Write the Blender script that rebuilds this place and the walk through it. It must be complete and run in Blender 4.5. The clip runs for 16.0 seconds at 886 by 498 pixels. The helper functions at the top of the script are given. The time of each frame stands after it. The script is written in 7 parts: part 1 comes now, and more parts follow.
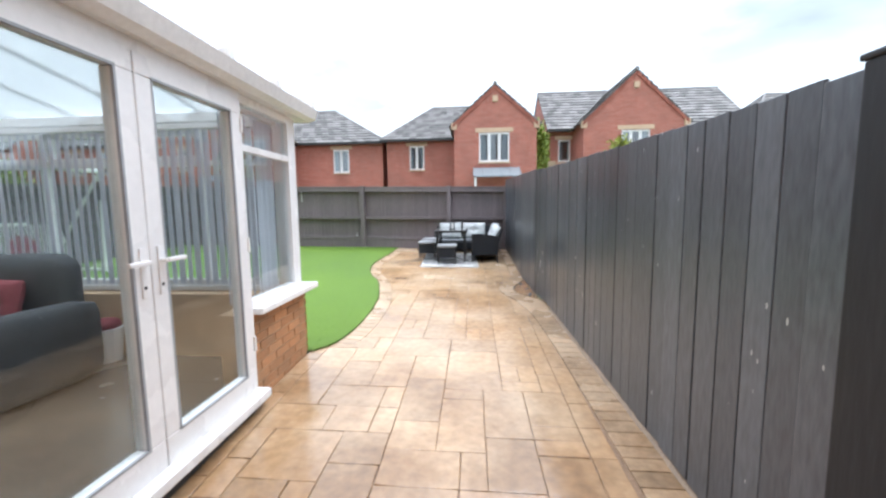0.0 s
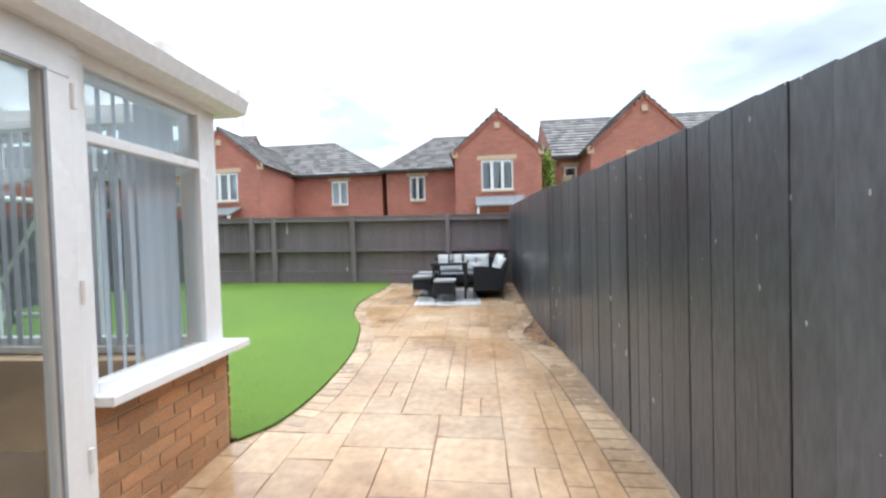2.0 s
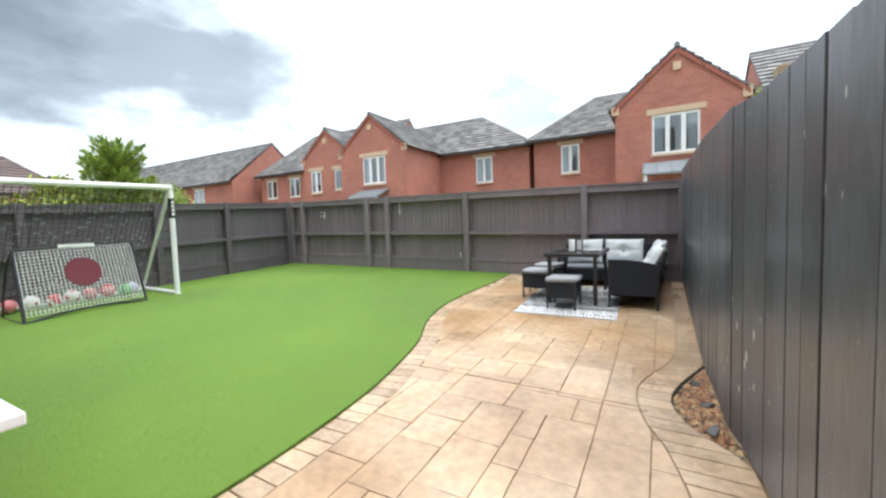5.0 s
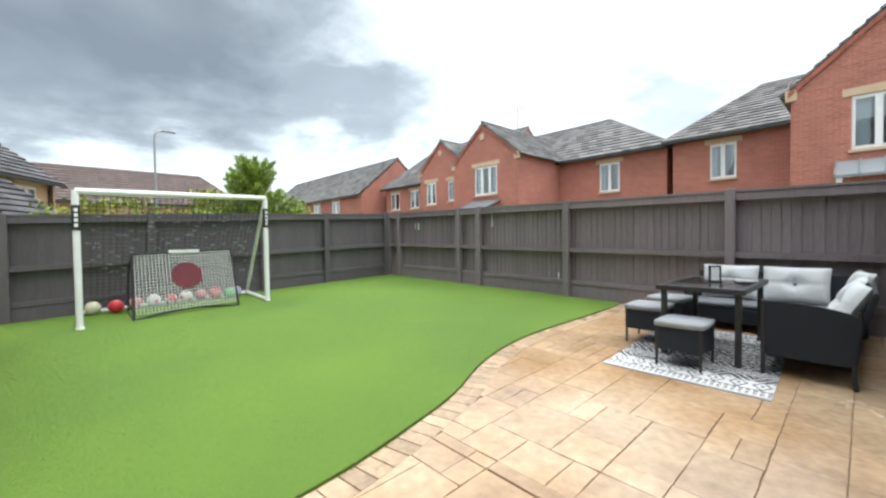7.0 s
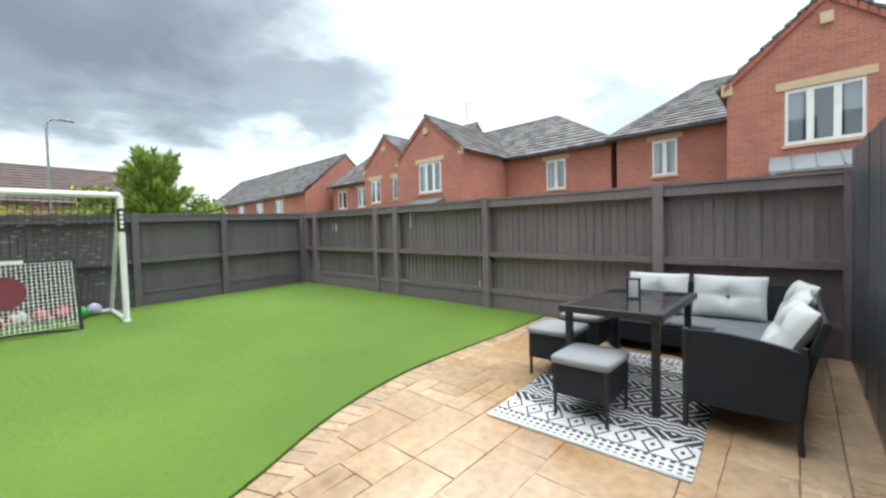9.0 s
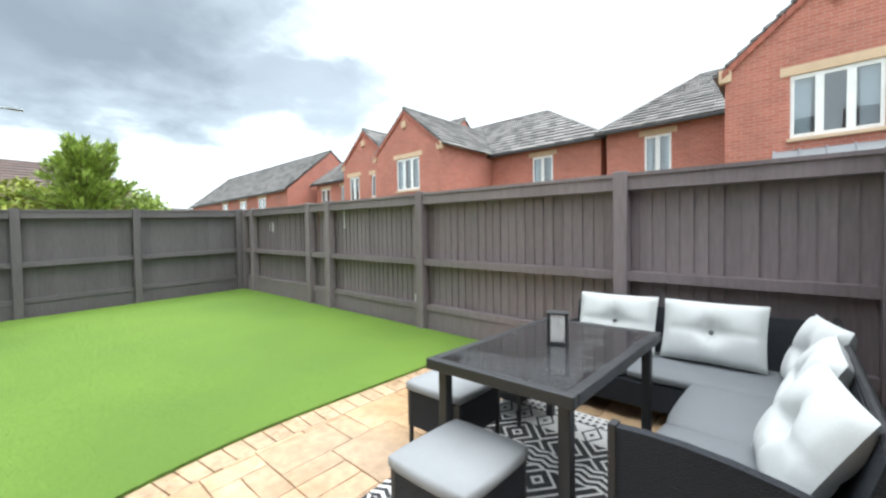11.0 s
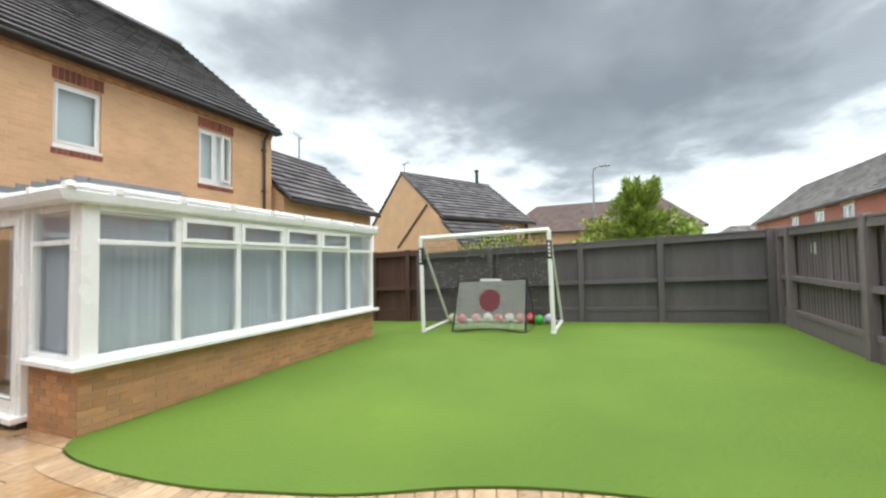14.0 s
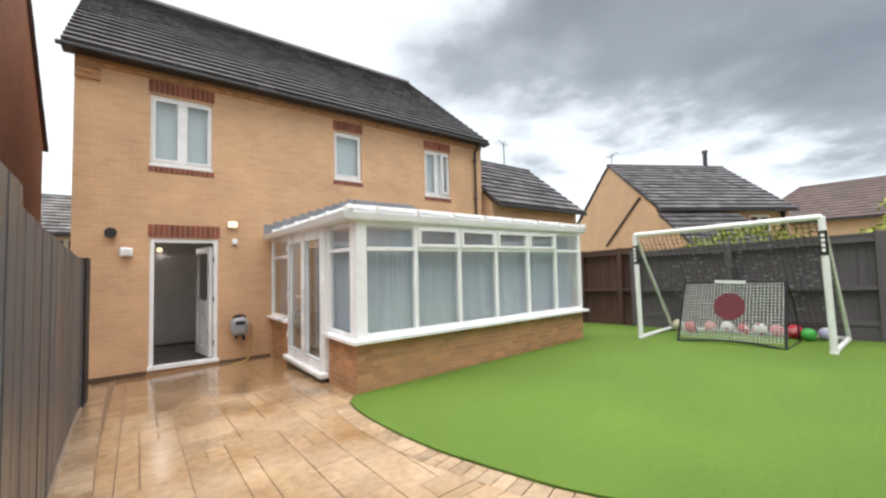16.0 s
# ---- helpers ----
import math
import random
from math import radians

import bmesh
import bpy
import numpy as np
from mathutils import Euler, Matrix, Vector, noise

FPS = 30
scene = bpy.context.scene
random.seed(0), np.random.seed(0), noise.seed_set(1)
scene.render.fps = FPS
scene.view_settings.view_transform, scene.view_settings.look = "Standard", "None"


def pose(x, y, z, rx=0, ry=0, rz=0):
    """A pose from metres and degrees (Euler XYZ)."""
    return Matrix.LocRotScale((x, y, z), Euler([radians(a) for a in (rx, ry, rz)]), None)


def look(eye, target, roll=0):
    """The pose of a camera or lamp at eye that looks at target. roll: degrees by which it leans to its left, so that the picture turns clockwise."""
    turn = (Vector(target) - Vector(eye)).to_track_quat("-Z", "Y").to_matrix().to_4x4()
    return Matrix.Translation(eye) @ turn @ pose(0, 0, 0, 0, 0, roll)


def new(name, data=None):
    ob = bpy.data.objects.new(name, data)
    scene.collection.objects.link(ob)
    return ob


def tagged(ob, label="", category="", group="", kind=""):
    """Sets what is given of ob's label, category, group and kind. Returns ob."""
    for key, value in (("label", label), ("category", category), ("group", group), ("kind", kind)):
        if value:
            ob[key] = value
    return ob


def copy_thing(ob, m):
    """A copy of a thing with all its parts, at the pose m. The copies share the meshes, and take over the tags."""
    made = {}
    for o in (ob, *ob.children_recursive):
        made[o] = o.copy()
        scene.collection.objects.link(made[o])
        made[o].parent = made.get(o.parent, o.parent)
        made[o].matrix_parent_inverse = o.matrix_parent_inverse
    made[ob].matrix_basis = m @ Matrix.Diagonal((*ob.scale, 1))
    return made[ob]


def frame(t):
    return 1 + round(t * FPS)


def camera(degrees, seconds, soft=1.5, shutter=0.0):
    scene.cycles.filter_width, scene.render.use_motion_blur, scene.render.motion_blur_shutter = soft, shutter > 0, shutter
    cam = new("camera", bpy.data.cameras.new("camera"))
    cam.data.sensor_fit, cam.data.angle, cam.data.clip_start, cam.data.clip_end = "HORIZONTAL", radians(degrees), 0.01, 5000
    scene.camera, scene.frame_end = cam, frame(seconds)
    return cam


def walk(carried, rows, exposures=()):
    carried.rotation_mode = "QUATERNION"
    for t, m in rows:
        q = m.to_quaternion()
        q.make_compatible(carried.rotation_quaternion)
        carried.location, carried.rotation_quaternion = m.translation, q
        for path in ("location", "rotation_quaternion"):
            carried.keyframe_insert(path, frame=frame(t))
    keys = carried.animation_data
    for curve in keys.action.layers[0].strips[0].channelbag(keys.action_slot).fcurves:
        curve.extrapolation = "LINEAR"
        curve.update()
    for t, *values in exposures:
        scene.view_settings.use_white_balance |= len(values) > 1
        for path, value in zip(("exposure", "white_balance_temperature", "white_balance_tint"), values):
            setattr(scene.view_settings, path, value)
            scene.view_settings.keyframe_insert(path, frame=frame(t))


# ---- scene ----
cam = camera(96.5, 16.0, 2.5)
PATH = [
    (0, (-0.041, 0.396, 1.388), (-0.193, 2.38, 1.178), -0.8),
    (0.5, (-0.087, 0.636, 1.372), (-0.177, 2.623, 1.165), -0.5),
    (1, (-0.09, 0.853, 1.346), (-0.16, 2.846, 1.196), -0.7),
    (1.5, (-0.009, 1.176, 1.323), (-0.124, 3.171, 1.246), -1.2),
    (2, (0.045, 1.505, 1.323), (-0.134, 3.497, 1.277), -1.7),
    (2.5, (0.095, 1.855, 1.332), (-0.166, 3.838, 1.275), -2.4),
    (3, (0.196, 2.211, 1.33), (-0.187, 4.173, 1.263), -2.6),
    (5.5, (0.576, 3.926, 1.329), (-0.545, 5.578, 1.2), -1.8),
    (6, (0.592, 4.238, 1.338), (-0.68, 5.778, 1.222), -1.4),
    (6.5, (0.555, 4.547, 1.346), (-0.842, 5.976, 1.268), -0.9),
    (7, (0.535, 4.845, 1.352), (-0.926, 6.21, 1.302), -0.8),
    (7.5, (0.569, 5.163, 1.375), (-0.906, 6.513, 1.326), -1.1),
    (8, (0.531, 5.488, 1.363), (-0.903, 6.881, 1.306), -1.4),
    (8.5, (0.47, 5.854, 1.385), (-0.899, 7.311, 1.329), -1.6),
    (9, (0.464, 6.229, 1.415), (-0.866, 7.721, 1.354), -1.4),
    (9.5, (0.398, 6.613, 1.402), (-0.884, 8.147, 1.335), -1.0),
    (12, (0.41, 8.292, 1.483), (-1.103, 9.601, 1.442), -0.4),
    (12.5, (0.356, 8.461, 1.502), (-1.42, 9.381, 1.496), 0.1),
    (13, (0.307, 8.537, 1.535), (-1.658, 8.911, 1.553), -0.1),
    (13.5, (0.363, 8.529, 1.556), (-1.62, 8.278, 1.604), -0.4),
    (14, (0.384, 8.554, 1.551), (-1.449, 7.758, 1.627), -1.0),
    (14.5, (0.444, 8.639, 1.599), (-1.176, 7.468, 1.681), -1.2),
    (15, (0.476, 8.605, 1.591), (-0.96, 7.215, 1.681), -1.2),
    (15.5, (0.474, 8.615, 1.569), (-0.821, 7.094, 1.668), -1.2),
    (16, (0.511, 8.576, 1.557), (-0.709, 6.994, 1.652), -1.3),
]
EXPOSURES = [(0, 2.15, 5850, 13), (1.5, 2.02, 5900, 12), (3, 1.94, 6050, 11), (5.5, 1.97, 6200, 11), (7, 1.88, 6250, 10), (9, 1.85, 6200, 9), (12, 2.42, 6300, 9), (12.5, 2.34, 6350, 8), (13, 2.15, 6400, 8), (14, 1.8, 6550, 11), (16, 1.72, 6550, 14)]
walk(cam, [(t, look(eye, target, roll)) for t, eye, target, roll in PATH], EXPOSURES)

# ---- world and light ----
world = bpy.data.worlds.new("overcast")
scene.world = world
world.use_nodes = True


def wire(tree, a, b):
    tree.links.new(a, b)


def build_world():
    t = world.node_tree
    t.nodes.clear()
    add = t.nodes.new
    out, bg = add("ShaderNodeOutputWorld"), add("ShaderNodeBackground")
    sky = add("ShaderNodeTexSky")
    sky.sky_type, sky.sun_disc = "NISHITA", False
    sky.sun_elevation, sky.sun_rotation = radians(82), radians(45)
    co = add("ShaderNodeTexCoord")
    sep = add("ShaderNodeSeparateXYZ")
    wire(t, co.outputs["Generated"], sep.inputs[0])
    up = add("ShaderNodeMath")
    up.operation = "MAXIMUM"
    up.inputs[1].default_value = 0.0
    wire(t, sep.outputs["Z"], up.inputs[0])
    lift = add("ShaderNodeMath")
    lift.operation = "ADD"
    lift.inputs[1].default_value = 0.22
    wire(t, up.outputs[0], lift.inputs[0])
    flat = add("ShaderNodeVectorMath")
    flat.operation = "DIVIDE"
    comb = add("ShaderNodeCombineXYZ")
    for k in range(3):
        wire(t, lift.outputs[0], comb.inputs[k])
    wire(t, co.outputs["Generated"], flat.inputs[0])
    wire(t, comb.outputs[0], flat.inputs[1])
    shift = add("ShaderNodeVectorMath")
    shift.operation = "ADD"
    shift.inputs[1].default_value = SKY_SHIFT
    wire(t, flat.outputs[0], shift.inputs[0])
    big = add("ShaderNodeTexNoise")
    big.inputs["Scale"].default_value, big.inputs["Detail"].default_value = 1.5, 7
    big.inputs["Roughness"].default_value, big.inputs["Distortion"].default_value = 0.5, 0.25
    wire(t, shift.outputs[0], big.inputs["Vector"])

    def vec(kind, a, b):
        n = add("ShaderNodeVectorMath")
        n.operation = kind
        for k, q in enumerate((a, b)):
            if isinstance(q, tuple):
                n.inputs[k].default_value = q
            else:
                wire(t, q, n.inputs[k])
        return n.outputs["Value"] if kind == "DOT_PRODUCT" else n.outputs[0]

    def calc(kind, a, b=0.0, c=0.0):
        n = add("ShaderNodeMath")
        n.operation = kind
        for k, q in enumerate((a, b, c)):
            if isinstance(q, (int, float)):
                n.inputs[k].default_value = q
            else:
                wire(t, q, n.inputs[k])
        return n.outputs[0]
    # rain clouds: ragged masses, each at its bearing and height
    rag = add("ShaderNodeTexNoise")
    rag.inputs["Scale"].default_value, rag.inputs["Detail"].default_value, rag.inputs["Roughness"].default_value = 2.6, 6, 0.55
    wire(t, shift.outputs[0], rag.inputs["Vector"])
    torn = vec("MULTIPLY", vec("SUBTRACT", rag.outputs["Color"], (0.5, 0.5, 0.5)), (0.5, 0.5, 0.36))
    here = vec("ADD", co.outputs["Generated"], torn)
    mass = 0.0
    for az, el, wide, high, dense in CLOUDS:
        a, e = radians(az), radians(el)
        c = (math.cos(e) * math.cos(a), math.cos(e) * math.sin(a), math.sin(e))
        d = vec("SUBTRACT", here, c)
        side = calc("DIVIDE", vec("DOT_PRODUCT", d, (-math.sin(a), math.cos(a), 0.0)), math.sin(radians(wide)))
        rise = calc("DIVIDE", vec("DOT_PRODUCT", d, (-math.sin(e) * math.cos(a), -math.sin(e) * math.sin(a), math.cos(e))), math.sin(radians(high)))
        ahead = calc("GREATER_THAN", vec("DOT_PRODUCT", here, c), 0.0)
        far = calc("SQRT", calc("ADD", calc("MULTIPLY", side, side), calc("MULTIPLY", rise, rise)))
        edge = add("ShaderNodeMapRange")
        edge.interpolation_type = "SMOOTHSTEP"
        edge.inputs["From Min"].default_value, edge.inputs["From Max"].default_value = 1.2, 0.35
        edge.inputs["To Min"].default_value, edge.inputs["To Max"].default_value = 0.0, dense
        wire(t, far, edge.inputs["Value"])
        mass = calc("MAXIMUM", calc("MULTIPLY", edge.outputs[0], ahead), mass)
    mixed = calc("ADD", mass, calc("MULTIPLY_ADD", big.outputs["Fac"], 0.7, -0.22))
    ramp = add("ShaderNodeValToRGB")
    e = ramp.color_ramp.elements
    e[0].position, e[0].color = 0.0, (0.325, 0.352, 0.354, 1)
    e[1].position, e[1].color = 1.0, (0.062, 0.07, 0.072, 1)
    m = e.new(0.28)
    m.color = (0.255, 0.279, 0.282, 1)
    m = e.new(0.62)
    m.color = (0.122, 0.136, 0.14, 1)
    wire(t, mixed, ramp.inputs[0])
    # a brighter band of thin cloud low down
    low = add("ShaderNodeMapRange")
    low.inputs["From Min"].default_value, low.inputs["From Max"].default_value = 0.04, 0.17
    low.inputs["To Min"].default_value, low.inputs["To Max"].default_value = 0.75, 0.0
    wire(t, sep.outputs["Z"], low.inputs["Value"])
    pale = add("ShaderNodeMixRGB")
    pale.inputs[2].default_value = (0.335, 0.362, 0.364, 1)
    wire(t, low.outputs[0], pale.inputs[0])
    wire(t, ramp.outputs[0], pale.inputs[1])
    scale_sky = add("ShaderNodeMixRGB")
    scale_sky.blend_type = "MULTIPLY"
    scale_sky.inputs[0].default_value = 1
    scale_sky.inputs[2].default_value = (0.1, 0.1, 0.1, 1)
    wire(t, sky.outputs[0], scale_sky.inputs[1])
    final = add("ShaderNodeMixRGB")
    final.inputs[0].default_value = 0.93
    wire(t, scale_sky.outputs[0], final.inputs[1])
    wire(t, pale.outputs[0], final.inputs[2])
    wire(t, final.outputs[0], bg.inputs["Color"])
    bg.inputs["Strength"].default_value = SKY_STRENGTH
    wire(t, bg.outputs[0], out.inputs[0])


SKY_SHIFT, SKY_STRENGTH = (3.1, 1.7, 0.0), 1.18
# bearing and height of each cloud's middle, its half width and half height in degrees, its density
CLOUDS = ((197, 32, 34, 18, 0.8), (178, 24, 30, 17, 0.8), (151, 19, 18, 8, 0.5), (52, 17, 18, 9, 0.3), (107, 17, 8, 5, 0.3), (85, 30, 30, 8, 0.15))
build_world()
sun = new("sun", bpy.data.lights.new("sun", "SUN"))
sun.data.energy, sun.data.angle, sun.data.color = 1.3, radians(80), (1, 0.985, 0.965)
sun.matrix_world = look((1.6, 1.6, 17), (0, 0, 1))


LAMP = (0.12, -2.82, 2.13)
lamp = new("kitchen_lamp", bpy.data.lights.new("kitchen_lamp", "AREA"))
lamp.data.shape, lamp.data.size, lamp.data.energy, lamp.data.color = "DISK", 0.11, 0.55, (1, 0.95, 0.88)
lamp.matrix_world = pose(*LAMP, 65)


# ---- materials ----
def surf(name, base, var=0.18, scale=3.0, rough=0.6, rvar=0.12, bump=0.15, bscale=60, rand=0.0, island=0.0, metal=0.0, spec=0.5, stretch=(1, 1, 1), hue=(1, 1, 1)):
    """Painted or natural surface: stains at a large scale, grain and relief at a small one."""
    m = bpy.data.materials.new(name)
    m.use_nodes = True
    t = m.node_tree
    b = t.nodes["Principled BSDF"]
    add = t.nodes.new
    geo = add("ShaderNodeNewGeometry")
    mp = add("ShaderNodeMapping")
    mp.inputs["Scale"].default_value = stretch
    wire(t, geo.outputs["Position"], mp.inputs["Vector"])
    n1, n2 = add("ShaderNodeTexNoise"), add("ShaderNodeTexNoise")
    n1.inputs["Scale"].default_value, n1.inputs["Detail"].default_value = scale, 5
    n2.inputs["Scale"].default_value, n2.inputs["Detail"].default_value = bscale, 4
    for n in (n1, n2):
        wire(t, mp.outputs[0], n.inputs["Vector"])
    total = add("ShaderNodeMath")
    total.operation = "ADD"
    wire(t, n1.outputs["Fac"], total.inputs[0])
    wire(t, n2.outputs["Fac"], total.inputs[1])
    val = add("ShaderNodeMapRange")
    val.inputs["From Min"].default_value, val.inputs["From Max"].default_value = 0.65, 1.35
    val.inputs["To Min"].default_value, val.inputs["To Max"].default_value = 1 - var, 1 + var
    wire(t, total.outputs[0], val.inputs["Value"])
    last = val.outputs[0]
    for amount, node, socket in ((rand, "ShaderNodeObjectInfo", "Random"), (island, "ShaderNodeNewGeometry", "Random Per Island")):
        if amount:
            r = add(node)
            rr = add("ShaderNodeMapRange")
            rr.inputs["To Min"].default_value, rr.inputs["To Max"].default_value = 1 - amount, 1 + amount
            wire(t, r.outputs[socket], rr.inputs["Value"])
            mu = add("ShaderNodeMath")
            mu.operation = "MULTIPLY"
            wire(t, last, mu.inputs[0])
            wire(t, rr.outputs[0], mu.inputs[1])
            last = mu.outputs[0]
    col = add("ShaderNodeVectorMath")
    col.operation = "SCALE"
    tone = add("ShaderNodeMixRGB")
    tone.inputs[1].default_value = (*base, 1)
    tone.inputs[2].default_value = (*[c * h for c, h in zip(base, hue)], 1)
    patch = add("ShaderNodeMapRange")
    patch.inputs["From Min"].default_value, patch.inputs["From Max"].default_value = 0.36, 0.64
    wire(t, n1.outputs["Fac"], patch.inputs["Value"])
    wire(t, patch.outputs[0], tone.inputs[0])
    wire(t, tone.outputs[0], col.inputs[0])
    wire(t, last, col.inputs["Scale"])
    wire(t, col.outputs[0], b.inputs["Base Color"])
    rg = add("ShaderNodeMapRange")
    rg.inputs["From Min"].default_value, rg.inputs["From Max"].default_value = 0.3, 0.7
    rg.inputs["To Min"].default_value, rg.inputs["To Max"].default_value = max(0.02, rough - rvar), min(1, rough + rvar)
    wire(t, n1.outputs["Fac"], rg.inputs["Value"])
    wire(t, rg.outputs[0], b.inputs["Roughness"])
    b.inputs["Metallic"].default_value = metal
    b.inputs["Specular IOR Level"].default_value = spec
    if bump:
        bp = add("ShaderNodeBump")
        bp.inputs["Strength"].default_value, bp.inputs["Distance"].default_value = bump, 0.01
        wire(t, n2.outputs["Fac"], bp.inputs["Height"])
        wire(t, bp.outputs[0], b.inputs["Normal"])
    return m


def chips(m, colour=(0.5, 0.5, 0.48), size=15.0, share=0.025):
    """Small pale chips and scuffs in a paint."""
    t = m.node_tree
    add = t.nodes.new
    b = t.nodes["Principled BSDF"]
    old = b.inputs["Base Color"].links[0].from_socket
    geo, mp, vo, lt = add("ShaderNodeNewGeometry"), add("ShaderNodeMapping"), add("ShaderNodeTexVoronoi"), add("ShaderNodeMath")
    mp.inputs["Scale"].default_value = (1, 1, 0.38)
    wire(t, geo.outputs["Position"], mp.inputs["Vector"])
    wire(t, mp.outputs[0], vo.inputs["Vector"])
    vo.inputs["Scale"].default_value = size
    nz, ad = add("ShaderNodeTexNoise"), add("ShaderNodeMath")
    nz.inputs["Scale"].default_value = 1.7
    wire(t, geo.outputs["Position"], nz.inputs["Vector"])
    ad.operation = "MULTIPLY_ADD"
    ad.inputs[1].default_value, ad.inputs[2].default_value = 0.55, share - 0.26
    wire(t, nz.outputs["Fac"], ad.inputs[0])
    lt.operation = "LESS_THAN"
    wire(t, vo.outputs["Distance"], lt.inputs[0])
    wire(t, ad.outputs[0], lt.inputs[1])
    mix = add("ShaderNodeMixRGB")
    mix.inputs[2].default_value = (*colour, 1)
    wire(t, lt.outputs[0], mix.inputs[0])
    wire(t, old, mix.inputs[1])
    wire(t, mix.outputs[0], b.inputs["Base Color"])


def brickwork(name, c1, c2, mortar, rough=0.8):
    """Stretcher bond of 215 x 65 mm bricks with 10 mm joints."""
    m = surf(name, c1, 0.22, 1.2, rough, 0.08, 0.0)
    t = m.node_tree
    add = t.nodes.new
    b = t.nodes["Principled BSDF"]
    old = b.inputs["Base Color"].links[0].from_socket
    geo, sep, comb, sm = add("ShaderNodeNewGeometry"), add("ShaderNodeSeparateXYZ"), add("ShaderNodeCombineXYZ"), add("ShaderNodeMath")
    wire(t, geo.outputs["Position"], sep.inputs[0])
    sm.operation = "ADD"
    wire(t, sep.outputs["X"], sm.inputs[0])
    wire(t, sep.outputs["Y"], sm.inputs[1])
    wire(t, sm.outputs[0], comb.inputs[0])
    wire(t, sep.outputs["Z"], comb.inputs[1])
    br = add("ShaderNodeTexBrick")
    br.inputs["Scale"].default_value = 1
    br.inputs["Brick Width"].default_value, br.inputs["Row Height"].default_value, br.inputs["Mortar Size"].default_value = 0.225, 0.075, 0.006
    br.inputs["Mortar Smooth"].default_value = 0.2
    br.inputs["Color1"].default_value, br.inputs["Color2"].default_value, br.inputs["Mortar"].default_value = (1, 1, 1, 1), (*[y / x for x, y in zip(c1, c2)], 1), (*[y / x for x, y in zip(c1, mortar)], 1)
    wire(t, comb.outputs[0], br.inputs["Vector"])
    mu = add("ShaderNodeMixRGB")
    mu.blend_type = "MULTIPLY"
    mu.inputs[0].default_value = 1
    wire(t, old, mu.inputs[1])
    wire(t, br.outputs["Color"], mu.inputs[2])
    wire(t, mu.outputs[0], b.inputs["Base Color"])
    bp = add("ShaderNodeBump")
    bp.invert = True
    bp.inputs["Strength"].default_value, bp.inputs["Distance"].default_value = 0.5, 0.008
    wire(t, br.outputs["Fac"], bp.inputs["Height"])
    wire(t, bp.outputs[0], b.inputs["Normal"])
    return m


def glass(name, tint, gloss=1.0, clear=1.0):
    m = bpy.data.materials.new(name)
    m.use_nodes = True
    t = m.node_tree
    t.nodes.clear()
    add = t.nodes.new
    out, tr, gl, mx, lw, fr = add("ShaderNodeOutputMaterial"), add("ShaderNodeBsdfTransparent"), add("ShaderNodeBsdfGlossy"), add("ShaderNodeMixShader"), add("ShaderNodeLayerWeight"), add("ShaderNodeMath")
    tr.inputs[0].default_value = (*tint, 1)
    gl.inputs["Roughness"].default_value = 0.01
    lw.inputs["Blend"].default_value = 0.5
    fr.operation = "POWER"
    fr.inputs[1].default_value = 4.5
    wire(t, lw.outputs["Facing"], fr.inputs[0])
    k = add("ShaderNodeMath")
    k.operation = "MULTIPLY_ADD"
    k.inputs[1].default_value, k.inputs[2].default_value = 0.75 * gloss, 0.045 * gloss
    wire(t, fr.outputs[0], k.inputs[0])
    wire(t, k.outputs[0], mx.inputs[0])
    wire(t, tr.outputs[0], mx.inputs[1])
    wire(t, gl.outputs[0], mx.inputs[2])
    if clear < 1:
        dull, both, milk = add("ShaderNodeBsdfDiffuse"), add("ShaderNodeMixShader"), add("ShaderNodeBsdfTranslucent")
        half = add("ShaderNodeMixShader")
        dull.inputs[0].default_value = milk.inputs[0].default_value = (0.55, 0.57, 0.57, 1)
        wire(t, dull.outputs[0], half.inputs[1])
        wire(t, milk.outputs[0], half.inputs[2])
        both.inputs[0].default_value = clear
        wire(t, half.outputs[0], both.inputs[1])
        wire(t, mx.outputs[0], both.inputs[2])
        wire(t, both.outputs[0], out.inputs[0])
    else:
        wire(t, mx.outputs[0], out.inputs[0])
    return m


def glow(name, colour, strength):
    m = bpy.data.materials.new(name)
    m.use_nodes = True
    b = m.node_tree.nodes["Principled BSDF"]
    b.inputs["Base Color"].default_value = (*colour, 1)
    b.inputs["Emission Color"].default_value = (*colour, 1)
    b.inputs["Emission Strength"].default_value = strength
    return m


M_FENCE = surf("slate_grey_fence_paint", (0.076, 0.084, 0.096), 0.42, 1.5, 0.42, 0.14, 0.25, 40, rand=0.2, stretch=(1, 1, 0.25), hue=(1.08, 1.06, 1.04))
chips(M_FENCE)
M_FENCE.node_tree.nodes["Principled BSDF"].inputs["Coat Weight"].default_value = 0.3
M_FENCE.node_tree.nodes["Principled BSDF"].inputs["Coat Roughness"].default_value = 0.28
# one plum paint in two tones: shade is put into the side fence's colour
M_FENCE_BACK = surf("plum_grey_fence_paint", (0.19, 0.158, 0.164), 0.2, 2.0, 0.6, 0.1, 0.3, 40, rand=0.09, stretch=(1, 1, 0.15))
M_FENCE_SHADED = surf("shaded_plum_fence_paint", (0.105, 0.092, 0.096), 0.2, 2.0, 0.6, 0.1, 0.3, 40, rand=0.09, stretch=(1, 1, 0.15))
M_FENCE_BROWN = surf("red_brown_fence_stain", (0.085, 0.042, 0.032), 0.25, 2.0, 0.7, 0.1, 0.4, 40, rand=0.2, stretch=(1, 1, 0.15))
M_SLAB = surf("stamped_concrete_slab", (0.43, 0.266, 0.134), 0.26, 0.9, 0.21, 0.09, 0.22, 16, rand=0.12, spec=0.95, hue=(1.06, 1.24, 1.55))


